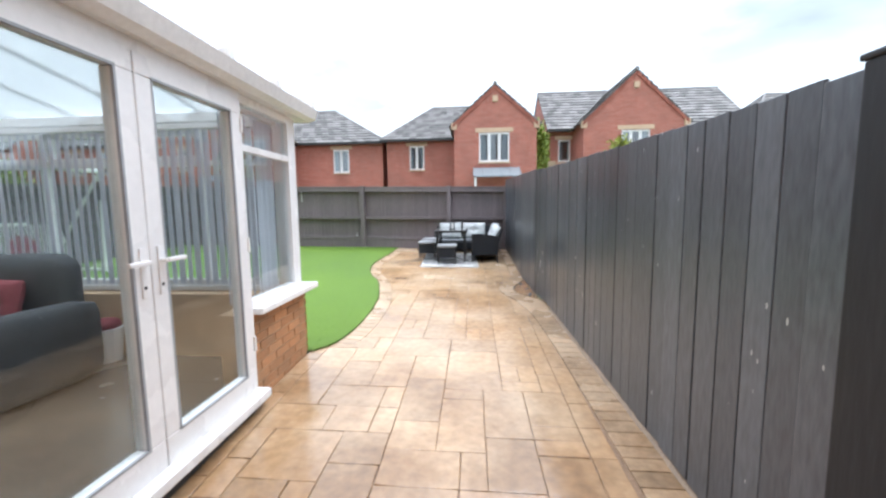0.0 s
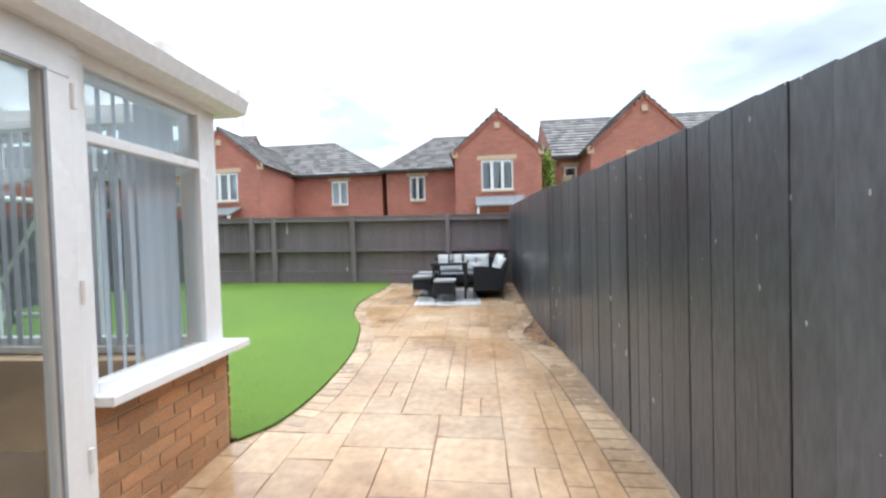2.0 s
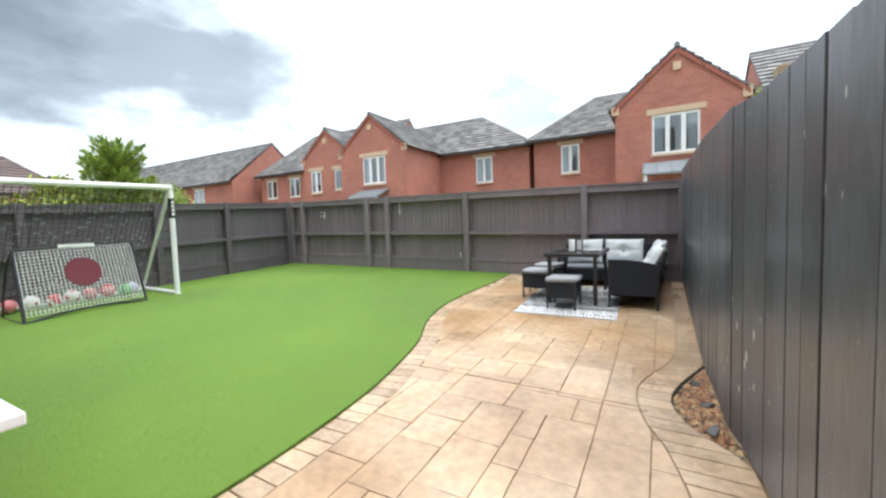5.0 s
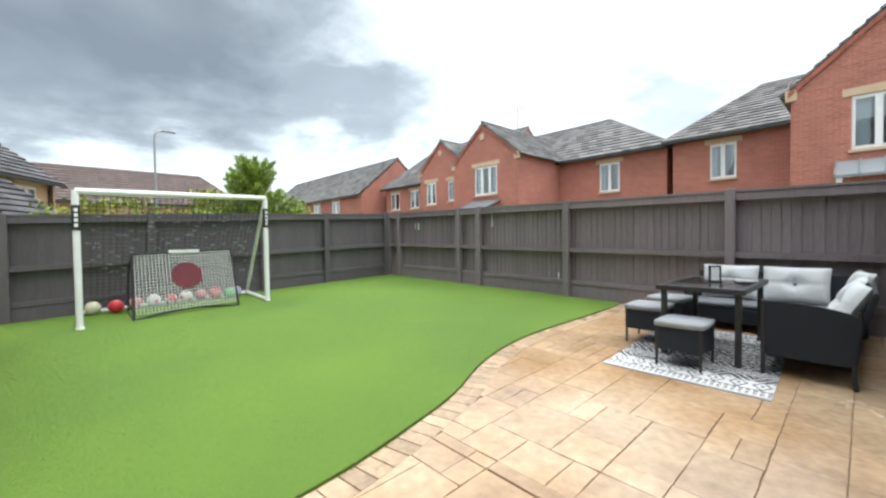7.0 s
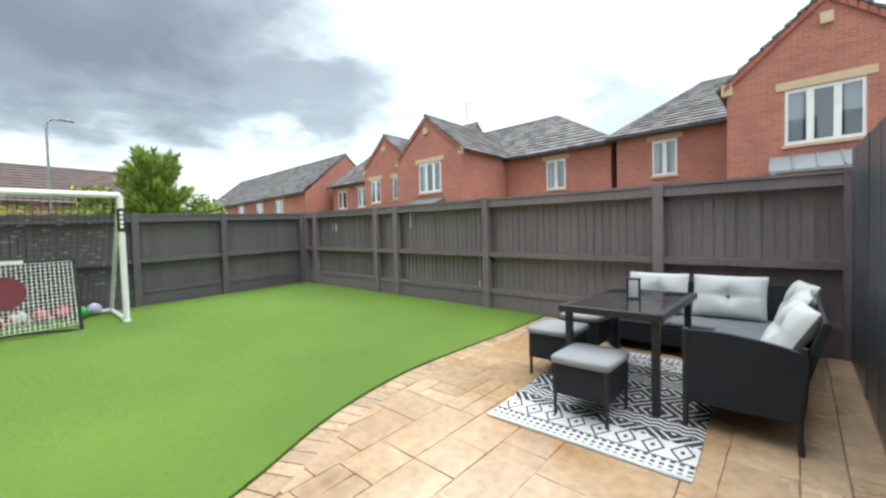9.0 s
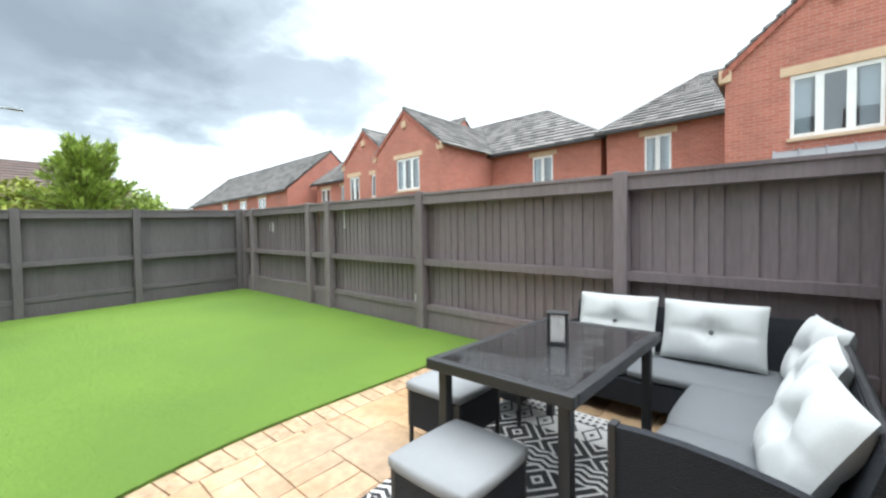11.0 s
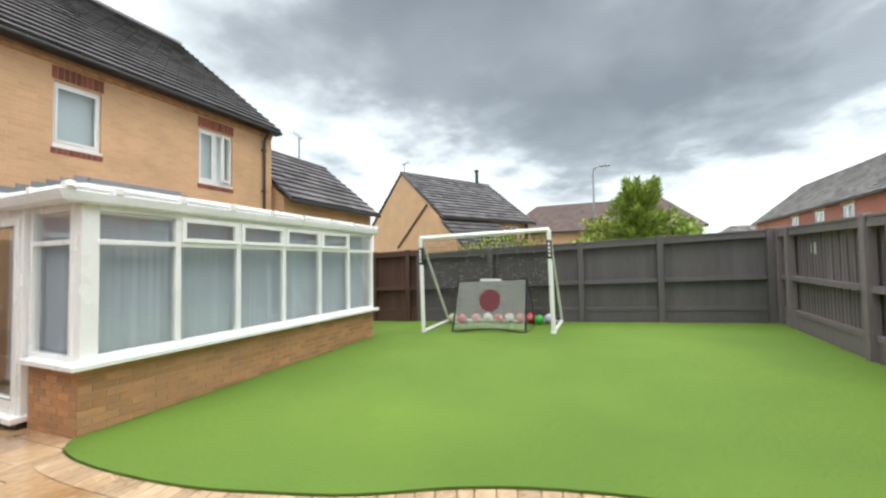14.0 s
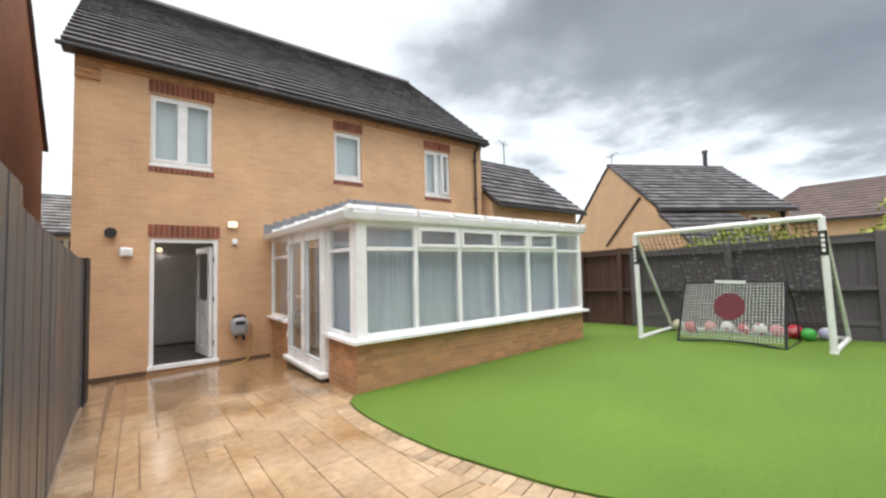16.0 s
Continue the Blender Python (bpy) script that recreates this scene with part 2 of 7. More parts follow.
def rain_wet(m):
    """Rain lies on the concrete in patches: darker and smoother there, most of all near the house, where it drains last."""
    t = m.node_tree
    add = t.nodes.new
    b = t.nodes["Principled BSDF"]
    old, rough = b.inputs["Base Color"].links[0].from_socket, b.inputs["Roughness"].links[0].from_socket
    geo, sep, nz, near, sm, mr = add("ShaderNodeNewGeometry"), add("ShaderNodeSeparateXYZ"), add("ShaderNodeTexNoise"), add("ShaderNodeMapRange"), add("ShaderNodeMath"), add("ShaderNodeMapRange")
    wire(t, geo.outputs["Position"], sep.inputs[0])
    wire(t, geo.outputs["Position"], nz.inputs["Vector"])
    nz.inputs["Scale"].default_value, nz.inputs["Detail"].default_value, nz.inputs["Roughness"].default_value = 1.1, 6, 0.6
    near.inputs["From Min"].default_value, near.inputs["From Max"].default_value = 1.0, 4.0
    near.inputs["To Min"].default_value, near.inputs["To Max"].default_value = 0.24, -0.06
    wire(t, sep.outputs["Y"], near.inputs["Value"])
    sm.operation = "ADD"
    wire(t, nz.outputs["Fac"], sm.inputs[0])
    wire(t, near.outputs[0], sm.inputs[1])
    mr.inputs["From Min"].default_value, mr.inputs["From Max"].default_value = 0.44, 0.64
    wire(t, sm.outputs[0], mr.inputs["Value"])
    dark = add("ShaderNodeMixRGB")
    dark.blend_type = "MULTIPLY"
    dark.inputs[2].default_value = (0.70, 0.63, 0.55, 1)
    wire(t, mr.outputs[0], dark.inputs[0])
    wire(t, old, dark.inputs[1])
    wire(t, dark.outputs[0], b.inputs["Base Color"])
    # hand-stamped stone relief
    rough_stone, relief = add("ShaderNodeTexNoise"), add("ShaderNodeBump")
    rough_stone.inputs["Scale"].default_value, rough_stone.inputs["Detail"].default_value = 6.5, 5
    rough_stone.inputs["Distortion"].default_value = 0.6
    wire(t, geo.outputs["Position"], rough_stone.inputs["Vector"])
    relief.inputs["Strength"].default_value, relief.inputs["Distance"].default_value = 0.22, 0.012
    wire(t, rough_stone.outputs["Fac"], relief.inputs["Height"])
    wire(t, b.inputs["Normal"].links[0].from_socket, relief.inputs["Normal"])
    wire(t, relief.outputs[0], b.inputs["Normal"])
    slick = add("ShaderNodeMixRGB")
    slick.inputs[2].default_value = (0.12, 0.12, 0.12, 1)
    wire(t, mr.outputs[0], slick.inputs[0])
    wire(t, rough, slick.inputs[1])
    wire(t, slick.outputs[0], b.inputs["Roughness"])
    film = add("ShaderNodeMapRange")
    film.inputs["To Min"].default_value, film.inputs["To Max"].default_value = 0.05, 0.5
    wire(t, mr.outputs[0], film.inputs["Value"])
    wire(t, film.outputs[0], b.inputs["Coat Weight"])
    b.inputs["Coat Roughness"].default_value = 0.13
    b.inputs["Coat IOR"].default_value = 1.45


rain_wet(M_SLAB)
M_JOINT = surf("dark_patio_joint", (0.235, 0.15, 0.088), 0.3, 5, 0.6, 0.15, 0.3, 60)
M_BORDER = surf("stamped_border_block", (0.41, 0.28, 0.165), 0.3, 2.0, 0.32, 0.12, 0.5, 20, rand=0.15, spec=0.8, hue=(1.1, 1.16, 1.25))

rain_wet(M_BORDER)
M_GRASS = surf("artificial_grass", (0.103, 0.186, 0.026), 0.28, 0.55, 0.75, 0.08, 0.5, 220, hue=(1.06, 1.0, 1.0), spec=0.25)
M_BLADE = surf("artificial_grass_blade", (0.116, 0.206, 0.029), 0.28, 0.55, 0.6, 0.08, 0.0, 60, island=0.22, spec=0.3)
M_FRINGE = surf("frayed_grass_edge", (0.085, 0.12, 0.025), 0.3, 3, 0.7, 0.08, 0.0, 60, island=0.5, spec=0.2)
M_SOIL = surf("gravel_soil", (0.22, 0.15, 0.09), 0.4, 12, 0.85, 0.1, 0.8, 60)
M_PEBBLE = surf("gravel_pebble", (0.40, 0.27, 0.145), 0.25, 20, 0.5, 0.15, 0.2, 80, island=0.75, hue=(0.9, 0.9, 0.8))
M_LAND = surf("distant_ground", (0.16, 0.17, 0.10), 0.3, 0.3, 0.9, 0.05, 0.2, 4)
M_UPVC = surf("white_upvc", (0.86, 0.86, 0.85), 0.04, 1.5, 0.28, 0.06, 0.02, 30)
M_UPVC_GREY = surf("weathered_white_gutter", (0.75, 0.748, 0.735), 0.1, 3, 0.35, 0.08, 0.05, 30)
M_GLASS = glass("window_glass", (0.93, 0.96, 0.96), 1.7)
M_DARKGLASS = glass("house_window_glass", (0.80, 0.84, 0.86), 2.6)
M_POLY = glass("polycarbonate_roof_sheet", (0.86, 0.87, 0.86), 0.8, 0.45)
M_SLAT = surf("pale_vertical_blind", (0.60, 0.625, 0.69), 0.06, 2, 0.8, 0.05, 0.1, 150, rand=0.05)
M_BUFF = brickwork("buff_house_brick", (0.65, 0.40, 0.222), (0.60, 0.352, 0.19), (0.62, 0.425, 0.265))
M_BUFF_PLAIN = surf("buff_distant_brick", (0.57, 0.37, 0.22), 0.12, 2, 0.85, 0.05, 0.2, 20)
M_DWARF = surf("mixed_buff_brick", (0.46, 0.25, 0.125), 0.22, 5, 0.8, 0.1, 0.5, 70, rand=0.2, hue=(1.0, 0.92, 0.85))
M_MORTAR = surf("sandy_mortar", (0.50, 0.35, 0.22), 0.15, 6, 0.9, 0.05, 0.4, 90)
M_SOLDIER = surf("red_soldier_brick", (0.25, 0.075, 0.045), 0.22, 6, 0.8, 0.08, 0.4, 70, rand=0.3)
M_RED = brickwork("red_house_brick", (0.46, 0.165, 0.118), (0.38, 0.125, 0.088), (0.46, 0.29, 0.23))
M_NEIGHBOUR = brickwork("brown_red_brick", (0.34, 0.15, 0.088), (0.29, 0.12, 0.07), (0.32, 0.19, 0.13))
M_RED_VERGE = surf("red_verge_brick", (0.34, 0.115, 0.08), 0.2, 4, 0.8, 0.08, 0.3, 50, rand=0.2)
M_STONE = surf("buff_stone_lintel", (0.60, 0.44, 0.30), 0.12, 4, 0.8, 0.06, 0.2, 50)
M_TILE = surf("dark_concrete_roof_tile", (0.082, 0.077, 0.080), 0.45, 1.6, 0.62, 0.14, 0.5, 30, rand=0.4, island=0.5)
M_TILE_GREY = surf("weathered_grey_roof_tile", (0.16, 0.152, 0.145), 0.4, 1.0, 0.55, 0.15, 0.5, 30, island=0.5)
M_TILE_BROWN = surf("brown_roof_tile", (0.11, 0.075, 0.065), 0.25, 0.8, 0.6, 0.1, 0.3, 30, island=0.2)
M_BLACK = surf("black_plastic", (0.025, 0.024, 0.024), 0.2, 6, 0.4, 0.1, 0.05, 60)
M_PIPE = surf("brown_black_downpipe", (0.045, 0.028, 0.022), 0.2, 4, 0.4, 0.08, 0.05, 60)
M_WICKER = surf("charcoal_rattan_weave", (0.017, 0.02, 0.026), 0.35, 90, 0.62, 0.1, 0.8, 160, spec=0.3)
M_FRAME = surf("charcoal_powder_coat", (0.017, 0.018, 0.02), 0.15, 8, 0.45, 0.08, 0.05, 90)
M_CUSHION = surf("pale_grey_cushion_cloth", (0.52, 0.54, 0.54), 0.1, 5, 0.85, 0.05, 0.25, 300)
M_PAD = surf("grey_stool_cloth", (0.24, 0.25, 0.258), 0.12, 5, 0.75, 0.08, 0.25, 300)
M_SEAT = surf("wet_grey_seat_cloth", (0.125, 0.135, 0.145), 0.12, 5, 0.75, 0.08, 0.25, 300)
M_TOPGLASS = surf("wet_black_table_glass", (0.02, 0.021, 0.024), 0.35, 9, 0.06, 0.04, 0.9, 38, spec=0.9)


def puddles(m):
    """Standing water: the relief is drowned in wide patches."""
    t = m.node_tree
    add = t.nodes.new
    bp = next(n for n in t.nodes if n.type == "BUMP")
    geo, nz, mr = add("ShaderNodeNewGeometry"), add("ShaderNodeTexNoise"), add("ShaderNodeMapRange")
    nz.inputs["Scale"].default_value, nz.inputs["Detail"].default_value = 3.2, 3
    wire(t, geo.outputs["Position"], nz.inputs["Vector"])
    mr.inputs["From Min"].default_value, mr.inputs["From Max"].default_value = 0.47, 0.51
    mr.inputs["To Min"].default_value, mr.inputs["To Max"].default_value = 0.03, 0.95
    wire(t, nz.outputs["Fac"], mr.inputs["Value"])
    wire(t, mr.outputs[0], bp.inputs["Strength"])


puddles(M_TOPGLASS)
M_TOPGLASS.node_tree.nodes["Principled BSDF"].inputs["Coat Weight"].default_value = 1.0
M_TOPGLASS.node_tree.nodes["Principled BSDF"].inputs["Coat Roughness"].default_value = 0.04
M_TOPGLASS.node_tree.nodes["Principled BSDF"].inputs["Coat IOR"].default_value = 1.6
M_GOAL = surf("white_goal_plastic", (0.82, 0.82, 0.8), 0.06, 4, 0.35, 0.06, 0.03, 40)
M_NET = surf("dark_net_cord", (0.055, 0.053, 0.05), 0.5, 14, 0.8, 0.05, 0.0)
M_NET_WHITE = surf("white_net_cord", (0.74, 0.74, 0.72), 0.15, 12, 0.8, 0.05, 0.0)
M_TARGET = surf("dark_red_target_cloth", (0.13, 0.022, 0.03), 0.2, 10, 0.8, 0.06, 0.2, 120)
M_CURTAIN = surf("pale_curtain_cloth", (0.72, 0.745, 0.76), 0.1, 4, 0.85, 0.05, 0.1, 80)
M_STEEL = surf("galvanised_lamp_steel", (0.30, 0.32, 0.33), 0.12, 3, 0.45, 0.1, 0.05, 30, metal=0.6)
M_LEAF = surf("fresh_conifer_leaf", (0.25, 0.34, 0.06), 0.3, 2, 0.6, 0.1, 0.0, island=0.45)
M_LEAF_YELLOW = surf("yellow_green_leaf", (0.26, 0.30, 0.04), 0.3, 2, 0.6, 0.1, 0.0, island=0.4)
M_BARK = surf("brown_bark", (0.12, 0.08, 0.05), 0.3, 8, 0.9, 0.05, 0.8, 40)
M_PLASTER = surf("white_plaster", (0.72, 0.72, 0.70), 0.05, 2, 0.8, 0.05, 0.1, 60)
M_VINYL = surf("grey_brown_vinyl_floor", (0.115, 0.096, 0.075), 0.25, 2, 0.2, 0.1, 0.05, 40)
M_LEATHER = surf("charcoal_leather", (0.06, 0.065, 0.07), 0.25, 6, 0.5, 0.12, 0.4, 60)
M_RED_CLOTH = surf("dusky_red_cloth", (0.25, 0.06, 0.07), 0.2, 10, 0.85, 0.05, 0.2, 200)
M_GREYPLASTIC = surf("grey_plastic", (0.33, 0.35, 0.37), 0.12, 8, 0.4, 0.08, 0.05, 60)
M_PALEWOOD = surf("pale_post_wood", (0.42, 0.33, 0.22), 0.2, 4, 0.8, 0.05, 0.4, 40, stretch=(1, 1, 0.15))
M_LIT = glow("lit_lamp_glass", (1.0, 0.84, 0.52), 0.4)


# ---- mesh helpers ----
def G(x, y):
    """Height of the gently sloping garden."""
    x, y = min(max(x, -12), 4), min(max(y, -3), 14)
    return 0.01 + 0.036 * (y - 4) - 0.017 * (x + 1.62)


def raw(name, verts, faces):
    me = bpy.data.meshes.new(name)
    me.from_pydata(verts, [], faces)
    me.update()
    return me


class Shape:
    """Gathers simple solids into one mesh."""

    def __init__(self):
        self.v, self.f = [], []

    def add(self, verts, faces):
        n = len(self.v)
        self.v += [tuple(p) for p in verts]
        self.f += [tuple(i + n for i in q) for q in faces]
        return self

    def box(self, x0, x1, y0, y1, z0, z1, c=0.0, m=None):
        """A box, with its edges chamfered by c."""
        if c <= 0:
            v = [(x, y, z) for z in (z0, z1) for y in (y0, y1) for x in (x0, x1)]
            f = [(0, 2, 3, 1), (4, 5, 7, 6), (0, 1, 5, 4), (2, 6, 7, 3), (0, 4, 6, 2), (1, 3, 7, 5)]
        else:
            b = bmesh.new()
            bmesh.ops.create_cube(b, size=1, matrix=Matrix.LocRotScale(((x0 + x1) / 2, (y0 + y1) / 2, (z0 + z1) / 2), None, (x1 - x0, y1 - y0, z1 - z0)))
            bmesh.ops.bevel(b, geom=b.edges[:], offset=c, segments=2, affect="EDGES", profile=0.5)
            b.verts.index_update()
            v, f = [tuple(p.co) for p in b.verts], [tuple(q.index for q in p.verts) for p in b.faces]
            b.free()
        if m:
            v = [m @ Vector(p) for p in v]
        return self.add(v, f)

    def tube(self, a, b, r, n=10, r2=None):
        a, b = Vector(a), Vector(b)
        d = (b - a).normalized()
        s = d.orthogonal().normalized()
        u = d.cross(s)
        r2 = r if r2 is None else r2
        v = [p + (s * math.cos(2 * math.pi * i / n) + u * math.sin(2 * math.pi * i / n)) * q for p, q in ((a, r), (b, r2)) for i in range(n)]
        f = [(i, (i + 1) % n, n + (i + 1) % n, n + i) for i in range(n)] + [tuple(range(n))[::-1], tuple(range(n, 2 * n))]
        return self.add(v, f)

    def path(self, pts, r, n=8):
        """One tube swept along the points."""
        pts = [Vector(p) for p in pts]
        v, s = [], None
        for i, p in enumerate(pts):
            d = (pts[min(i + 1, len(pts) - 1)] - pts[max(i - 1, 0)]).normalized()
            s = d.orthogonal().normalized() if s is None else (s - d * s.dot(d)).normalized()
            u = d.cross(s)
            v += [p + (s * math.cos(2 * math.pi * k / n) + u * math.sin(2 * math.pi * k / n)) * r for k in range(n)]
        m = len(pts) - 1
        f = [(i * n + k, i * n + (k + 1) % n, (i + 1) * n + (k + 1) % n, (i + 1) * n + k) for i in range(m) for k in range(n)]
        return self.add(v, f + [tuple(range(n))[::-1], tuple(range(m * n, m * n + n))])

    def prism(self, poly, z0, z1, c=0.0):
        """An upright prism on a polygon; z0 and z1 are heights or functions of x, y; c chamfers the top."""
        lo = z0 if callable(z0) else (lambda x, y: z0)
        hi = z1 if callable(z1) else (lambda x, y: z1)
        n = len(poly)
        cx, cy = sum(p[0] for p in poly) / n, sum(p[1] for p in poly) / n
        v = [(x, y, lo(x, y)) for x, y in poly] + [(x, y, hi(x, y) - c) for x, y in poly]
        f = [tuple(range(n))[::-1]] + [(i, (i + 1) % n, n + (i + 1) % n, n + i) for i in range(n)]
        if c:
            for x, y in poly:
                d = max(math.hypot(x - cx, y - cy), 1e-4)
                k = max(0.1, 1 - 1.6 * c / d)
                a, b = cx + (x - cx) * k, cy + (y - cy) * k
                v.append((a, b, hi(a, b)))
            f += [(n + i, n + (i + 1) % n, 2 * n + (i + 1) % n, 2 * n + i) for i in range(n)]
            f.append(tuple(range(2 * n, 3 * n)))
        else:
            f.append(tuple(range(n, 2 * n)))
        return self.add(v, f)

    def ball(self, c, r, squash=(1, 1, 1), seg=16, rings=10):
        v, f = [], []
        for i in range(rings + 1):
            a = math.pi * i / rings
            for j in range(seg):
                b = 2 * math.pi * j / seg
                v.append((c[0] + r * squash[0] * math.sin(a) * math.cos(b), c[1] + r * squash[1] * math.sin(a) * math.sin(b), c[2] + r * squash[2] * math.cos(a)))
        for i in range(rings):
            for j in range(seg):
                f.append((i * seg + j, (i + 1) * seg + j, (i + 1) * seg + (j + 1) % seg, i * seg + (j + 1) % seg))
        return self.add(v, f)

    def mesh(self, name, material, smooth=False):
        me = raw(name, self.v, self.f)
        me.materials.append(material)
        if smooth:
            me.polygons.foreach_set("use_smooth", [True] * len(me.polygons))
        return me


def part(name, shape, material, parent, label="", smooth=False, at=None):
    """One mesh object under a thing or a part."""
    me = shape if isinstance(shape, bpy.types.Mesh) else shape.mesh(name, material, smooth)
    ob = new(name, me)
    ob.parent = parent
    if at is not None:
        ob.matrix_local = at
    return tagged(ob, label)


def thing(name, x=0, y=0, z=0, rz=0, label="", category="", group="", kind=""):
    ob = new(name)
    ob.empty_display_size = 0.1
    ob.matrix_world = pose(x, y, z, 0, 0, rz)
    return tagged(ob, label, category, group, kind)


def solid(name, shape, material, label="", category="", group="", kind="", at=None, smooth=False):
    """A thing that is one mesh."""
    ob = new(name, shape.mesh(name, material, smooth))
    if at is not None:
        ob.matrix_world = at
    return tagged(ob, label, category, group, kind)


def lerp(a, b, k):
    return tuple(p + (q - p) * k for p, q in zip(a, b))


def spline(pts, n=6):
    """A smooth open curve through the points."""
    out = []
    for i in range(len(pts) - 1):
        p = [Vector(pts[max(0, min(len(pts) - 1, i + k))]) for k in (-1, 0, 1, 2)]
        for j in range(n):
            t = j / n
            out.append(tuple(0.5 * (2 * p[1] + (p[2] - p[0]) * t + (2 * p[0] - 5 * p[1] + 4 * p[2] - p[3]) * t * t + (3 * p[1] - p[0] - 3 * p[2] + p[3]) * t ** 3)))
    return out + [tuple(pts[-1])]


def x_at(curve, y):
    for a, b in zip(curve, curve[1:]):
        if a[1] <= y <= b[1]:
            return a[0] + (b[0] - a[0]) * (y - a[1]) / max(1e-6, b[1] - a[1])
    return curve[0][0] if y < curve[0][1] else curve[-1][0]


# ---- ground, lawn and patio bed ----
LAWN_EDGE = spline([(-1.60, 4.0), (-1.45, 4.25), (-1.38, 4.7), (-1.375, 5.3), (-1.42, 5.9), (-1.52, 6.4), (-1.68, 7.0), (-1.97, 7.65), (-2.12, 8.2), (-2.19, 8.8), (-2.17, 9.5), (-2.13, 10.3), (-2.13, 11.22)])
BAND_IN = spline([(0.86, -0.1), (0.85, 1.5), (0.81, 3.0), (0.77, 4.4), (0.70, 5.4), (0.57, 6.0), (0.45, 6.29), (0.388, 6.6), (0.41, 6.9), (0.59, 7.37), (0.65, 7.72), (0.675, 8.3), (0.675, 9.5), (0.68, 11.2)])
BED_EDGE = spline([(0.91, 6.1), (0.79, 6.22), (0.70, 6.33), (0.61, 6.57), (0.61, 6.76), (0.69, 7.02), (0.77, 7.22), (0.855, 7.42)])



FENCE_LINE = [(-3.0, 1.12), (2.6, 1.09), (4.7, 1.02), (5.95, 0.972), (6.35, 0.893), (7.4, 0.857), (20.0, 0.85)]


def fence_x(y):
    return float(np.interp(y, [p[0] for p in FENCE_LINE], [p[1] for p in FENCE_LINE]))


def grid_sheet(xs, ys, height):
    v = [(x, y, height(x, y)) for y in ys for x in xs]
    n = len(xs)
    return v, [(j * n + i, j * n + i + 1, (j + 1) * n + i + 1, (j + 1) * n + i) for j in range(len(ys) - 1) for i in range(n - 1)]


ground = Shape().add(*grid_sheet([-2500, -400, -90, -40, -20, -12, -8, -4, 0, 4, 12, 30, 90, 400, 2500], [-2500, -400, -90, -30, -10, -3, 0, 3, 6, 9, 12, 14, 20, 40, 90, 400, 2500], lambda x, y: G(x, y) - 0.09))
solid("ground", ground, M_LAND, "dull green-brown ground reaching to the horizon", "ground", kind="structure")

lawn = Shape()
edge = [(x, y) for x, y in LAWN_EDGE]
rows = []
for x, y in [(-1.66, 3.98)] + edge:
    rows.append((x, y))
for (xa, ya), (xb, yb) in zip(rows[1:], rows[2:]):
    cols = 14
    for i in range(cols):
        k0, k1 = i / cols, (i + 1) / cols
        q = [(-8.44 + (xa + 8.44) * k0, ya), (-8.44 + (xa + 8.44) * k1, ya), (-8.44 + (xb + 8.44) * k1, yb), (-8.44 + (xb + 8.44) * k0, yb)]
        lawn.add([(x, y, G(x, y) + 0.018) for x, y in q], [(0, 1, 2, 3)])
for (xa, ya), (xb, yb) in zip(rows[1:], rows[2:]):
    lawn.add([(xa, ya, G(xa, ya) + 0.018), (xa, ya, G(xa, ya) - 0.05), (xb, yb, G(xb, yb) - 0.05), (xb, yb, G(xb, yb) + 0.018)], [(0, 1, 2, 3)])
lawn.add([(x, y, G(x, y) + 0.018) for x, y in ((-8.44, 2.0), (-6.48, 2.0), (-6.48, 4.0), (-8.44, 4.0))], [(0, 1, 2, 3)])
solid("lawn", lawn, M_GRASS, "bright green artificial grass lawn with a curved edge", "lawn", kind="structure")

rng = np.random.default_rng(4)
count = 150000
bx, by = rng.uniform(-8.4, -1.3, count), 4.0 + 7.2 * rng.uniform(0, 1, count) ** 1.25
keep = bx < np.interp(by, [p[1] for p in LAWN_EDGE], [p[0] for p in LAWN_EDGE]) + 0.012
bx, by = bx[keep], by[keep]
bz = 0.01 + 0.036 * (by - 4) - 0.017 * (bx + 1.62) + 0.016
ang, lean_a = rng.uniform(0, 6.283, len(bx)), rng.uniform(0, 6.283, len(bx))
tall = rng.uniform(0.003, 0.008, len(bx))
wid = 0.0034
tri = np.empty((len(bx), 3, 3))
tri[:, 0] = np.stack([bx - wid * np.cos(ang), by - wid * np.sin(ang), bz], 1)
tri[:, 1] = np.stack([bx + wid * np.cos(ang), by + wid * np.sin(ang), bz], 1)
tri[:, 2] = np.stack([bx + 0.012 * np.cos(lean_a), by + 0.012 * np.sin(lean_a), bz + tall], 1)
blade_mesh = bpy.data.meshes.new("grass_blades")
blade_mesh.from_pydata(tri.reshape(-1, 3).tolist(), [], np.arange(len(bx) * 3).reshape(-1, 3).tolist())
blade_mesh.materials.append(M_BLADE)
tagged(new("grass_blades", blade_mesh), "short bright green artificial grass fibres", "grass", kind="stuff")

count = 5200
along = rng.uniform(0, len(LAWN_EDGE) - 1.001, count)
k = along.astype(int)
ex = np.array([p[0] for p in LAWN_EDGE])
ey = np.array([p[1] for p in LAWN_EDGE])
fx, fy = ex[k] + (ex[k + 1] - ex[k]) * (along - k), ey[k] + (ey[k + 1] - ey[k]) * (along - k)
fx = fx + rng.normal(-0.004, 0.007, count)
fz = 0.01 + 0.036 * (fy - 4) - 0.017 * (fx + 1.62) + rng.uniform(0.0, 0.014, count)
ang = rng.uniform(0, 6.283, count)
reach = rng.uniform(0.008, 0.026, count)
tri = np.empty((count, 3, 3))
tri[:, 0] = np.stack([fx - 0.003 * np.cos(ang), fy - 0.003 * np.sin(ang), fz], 1)
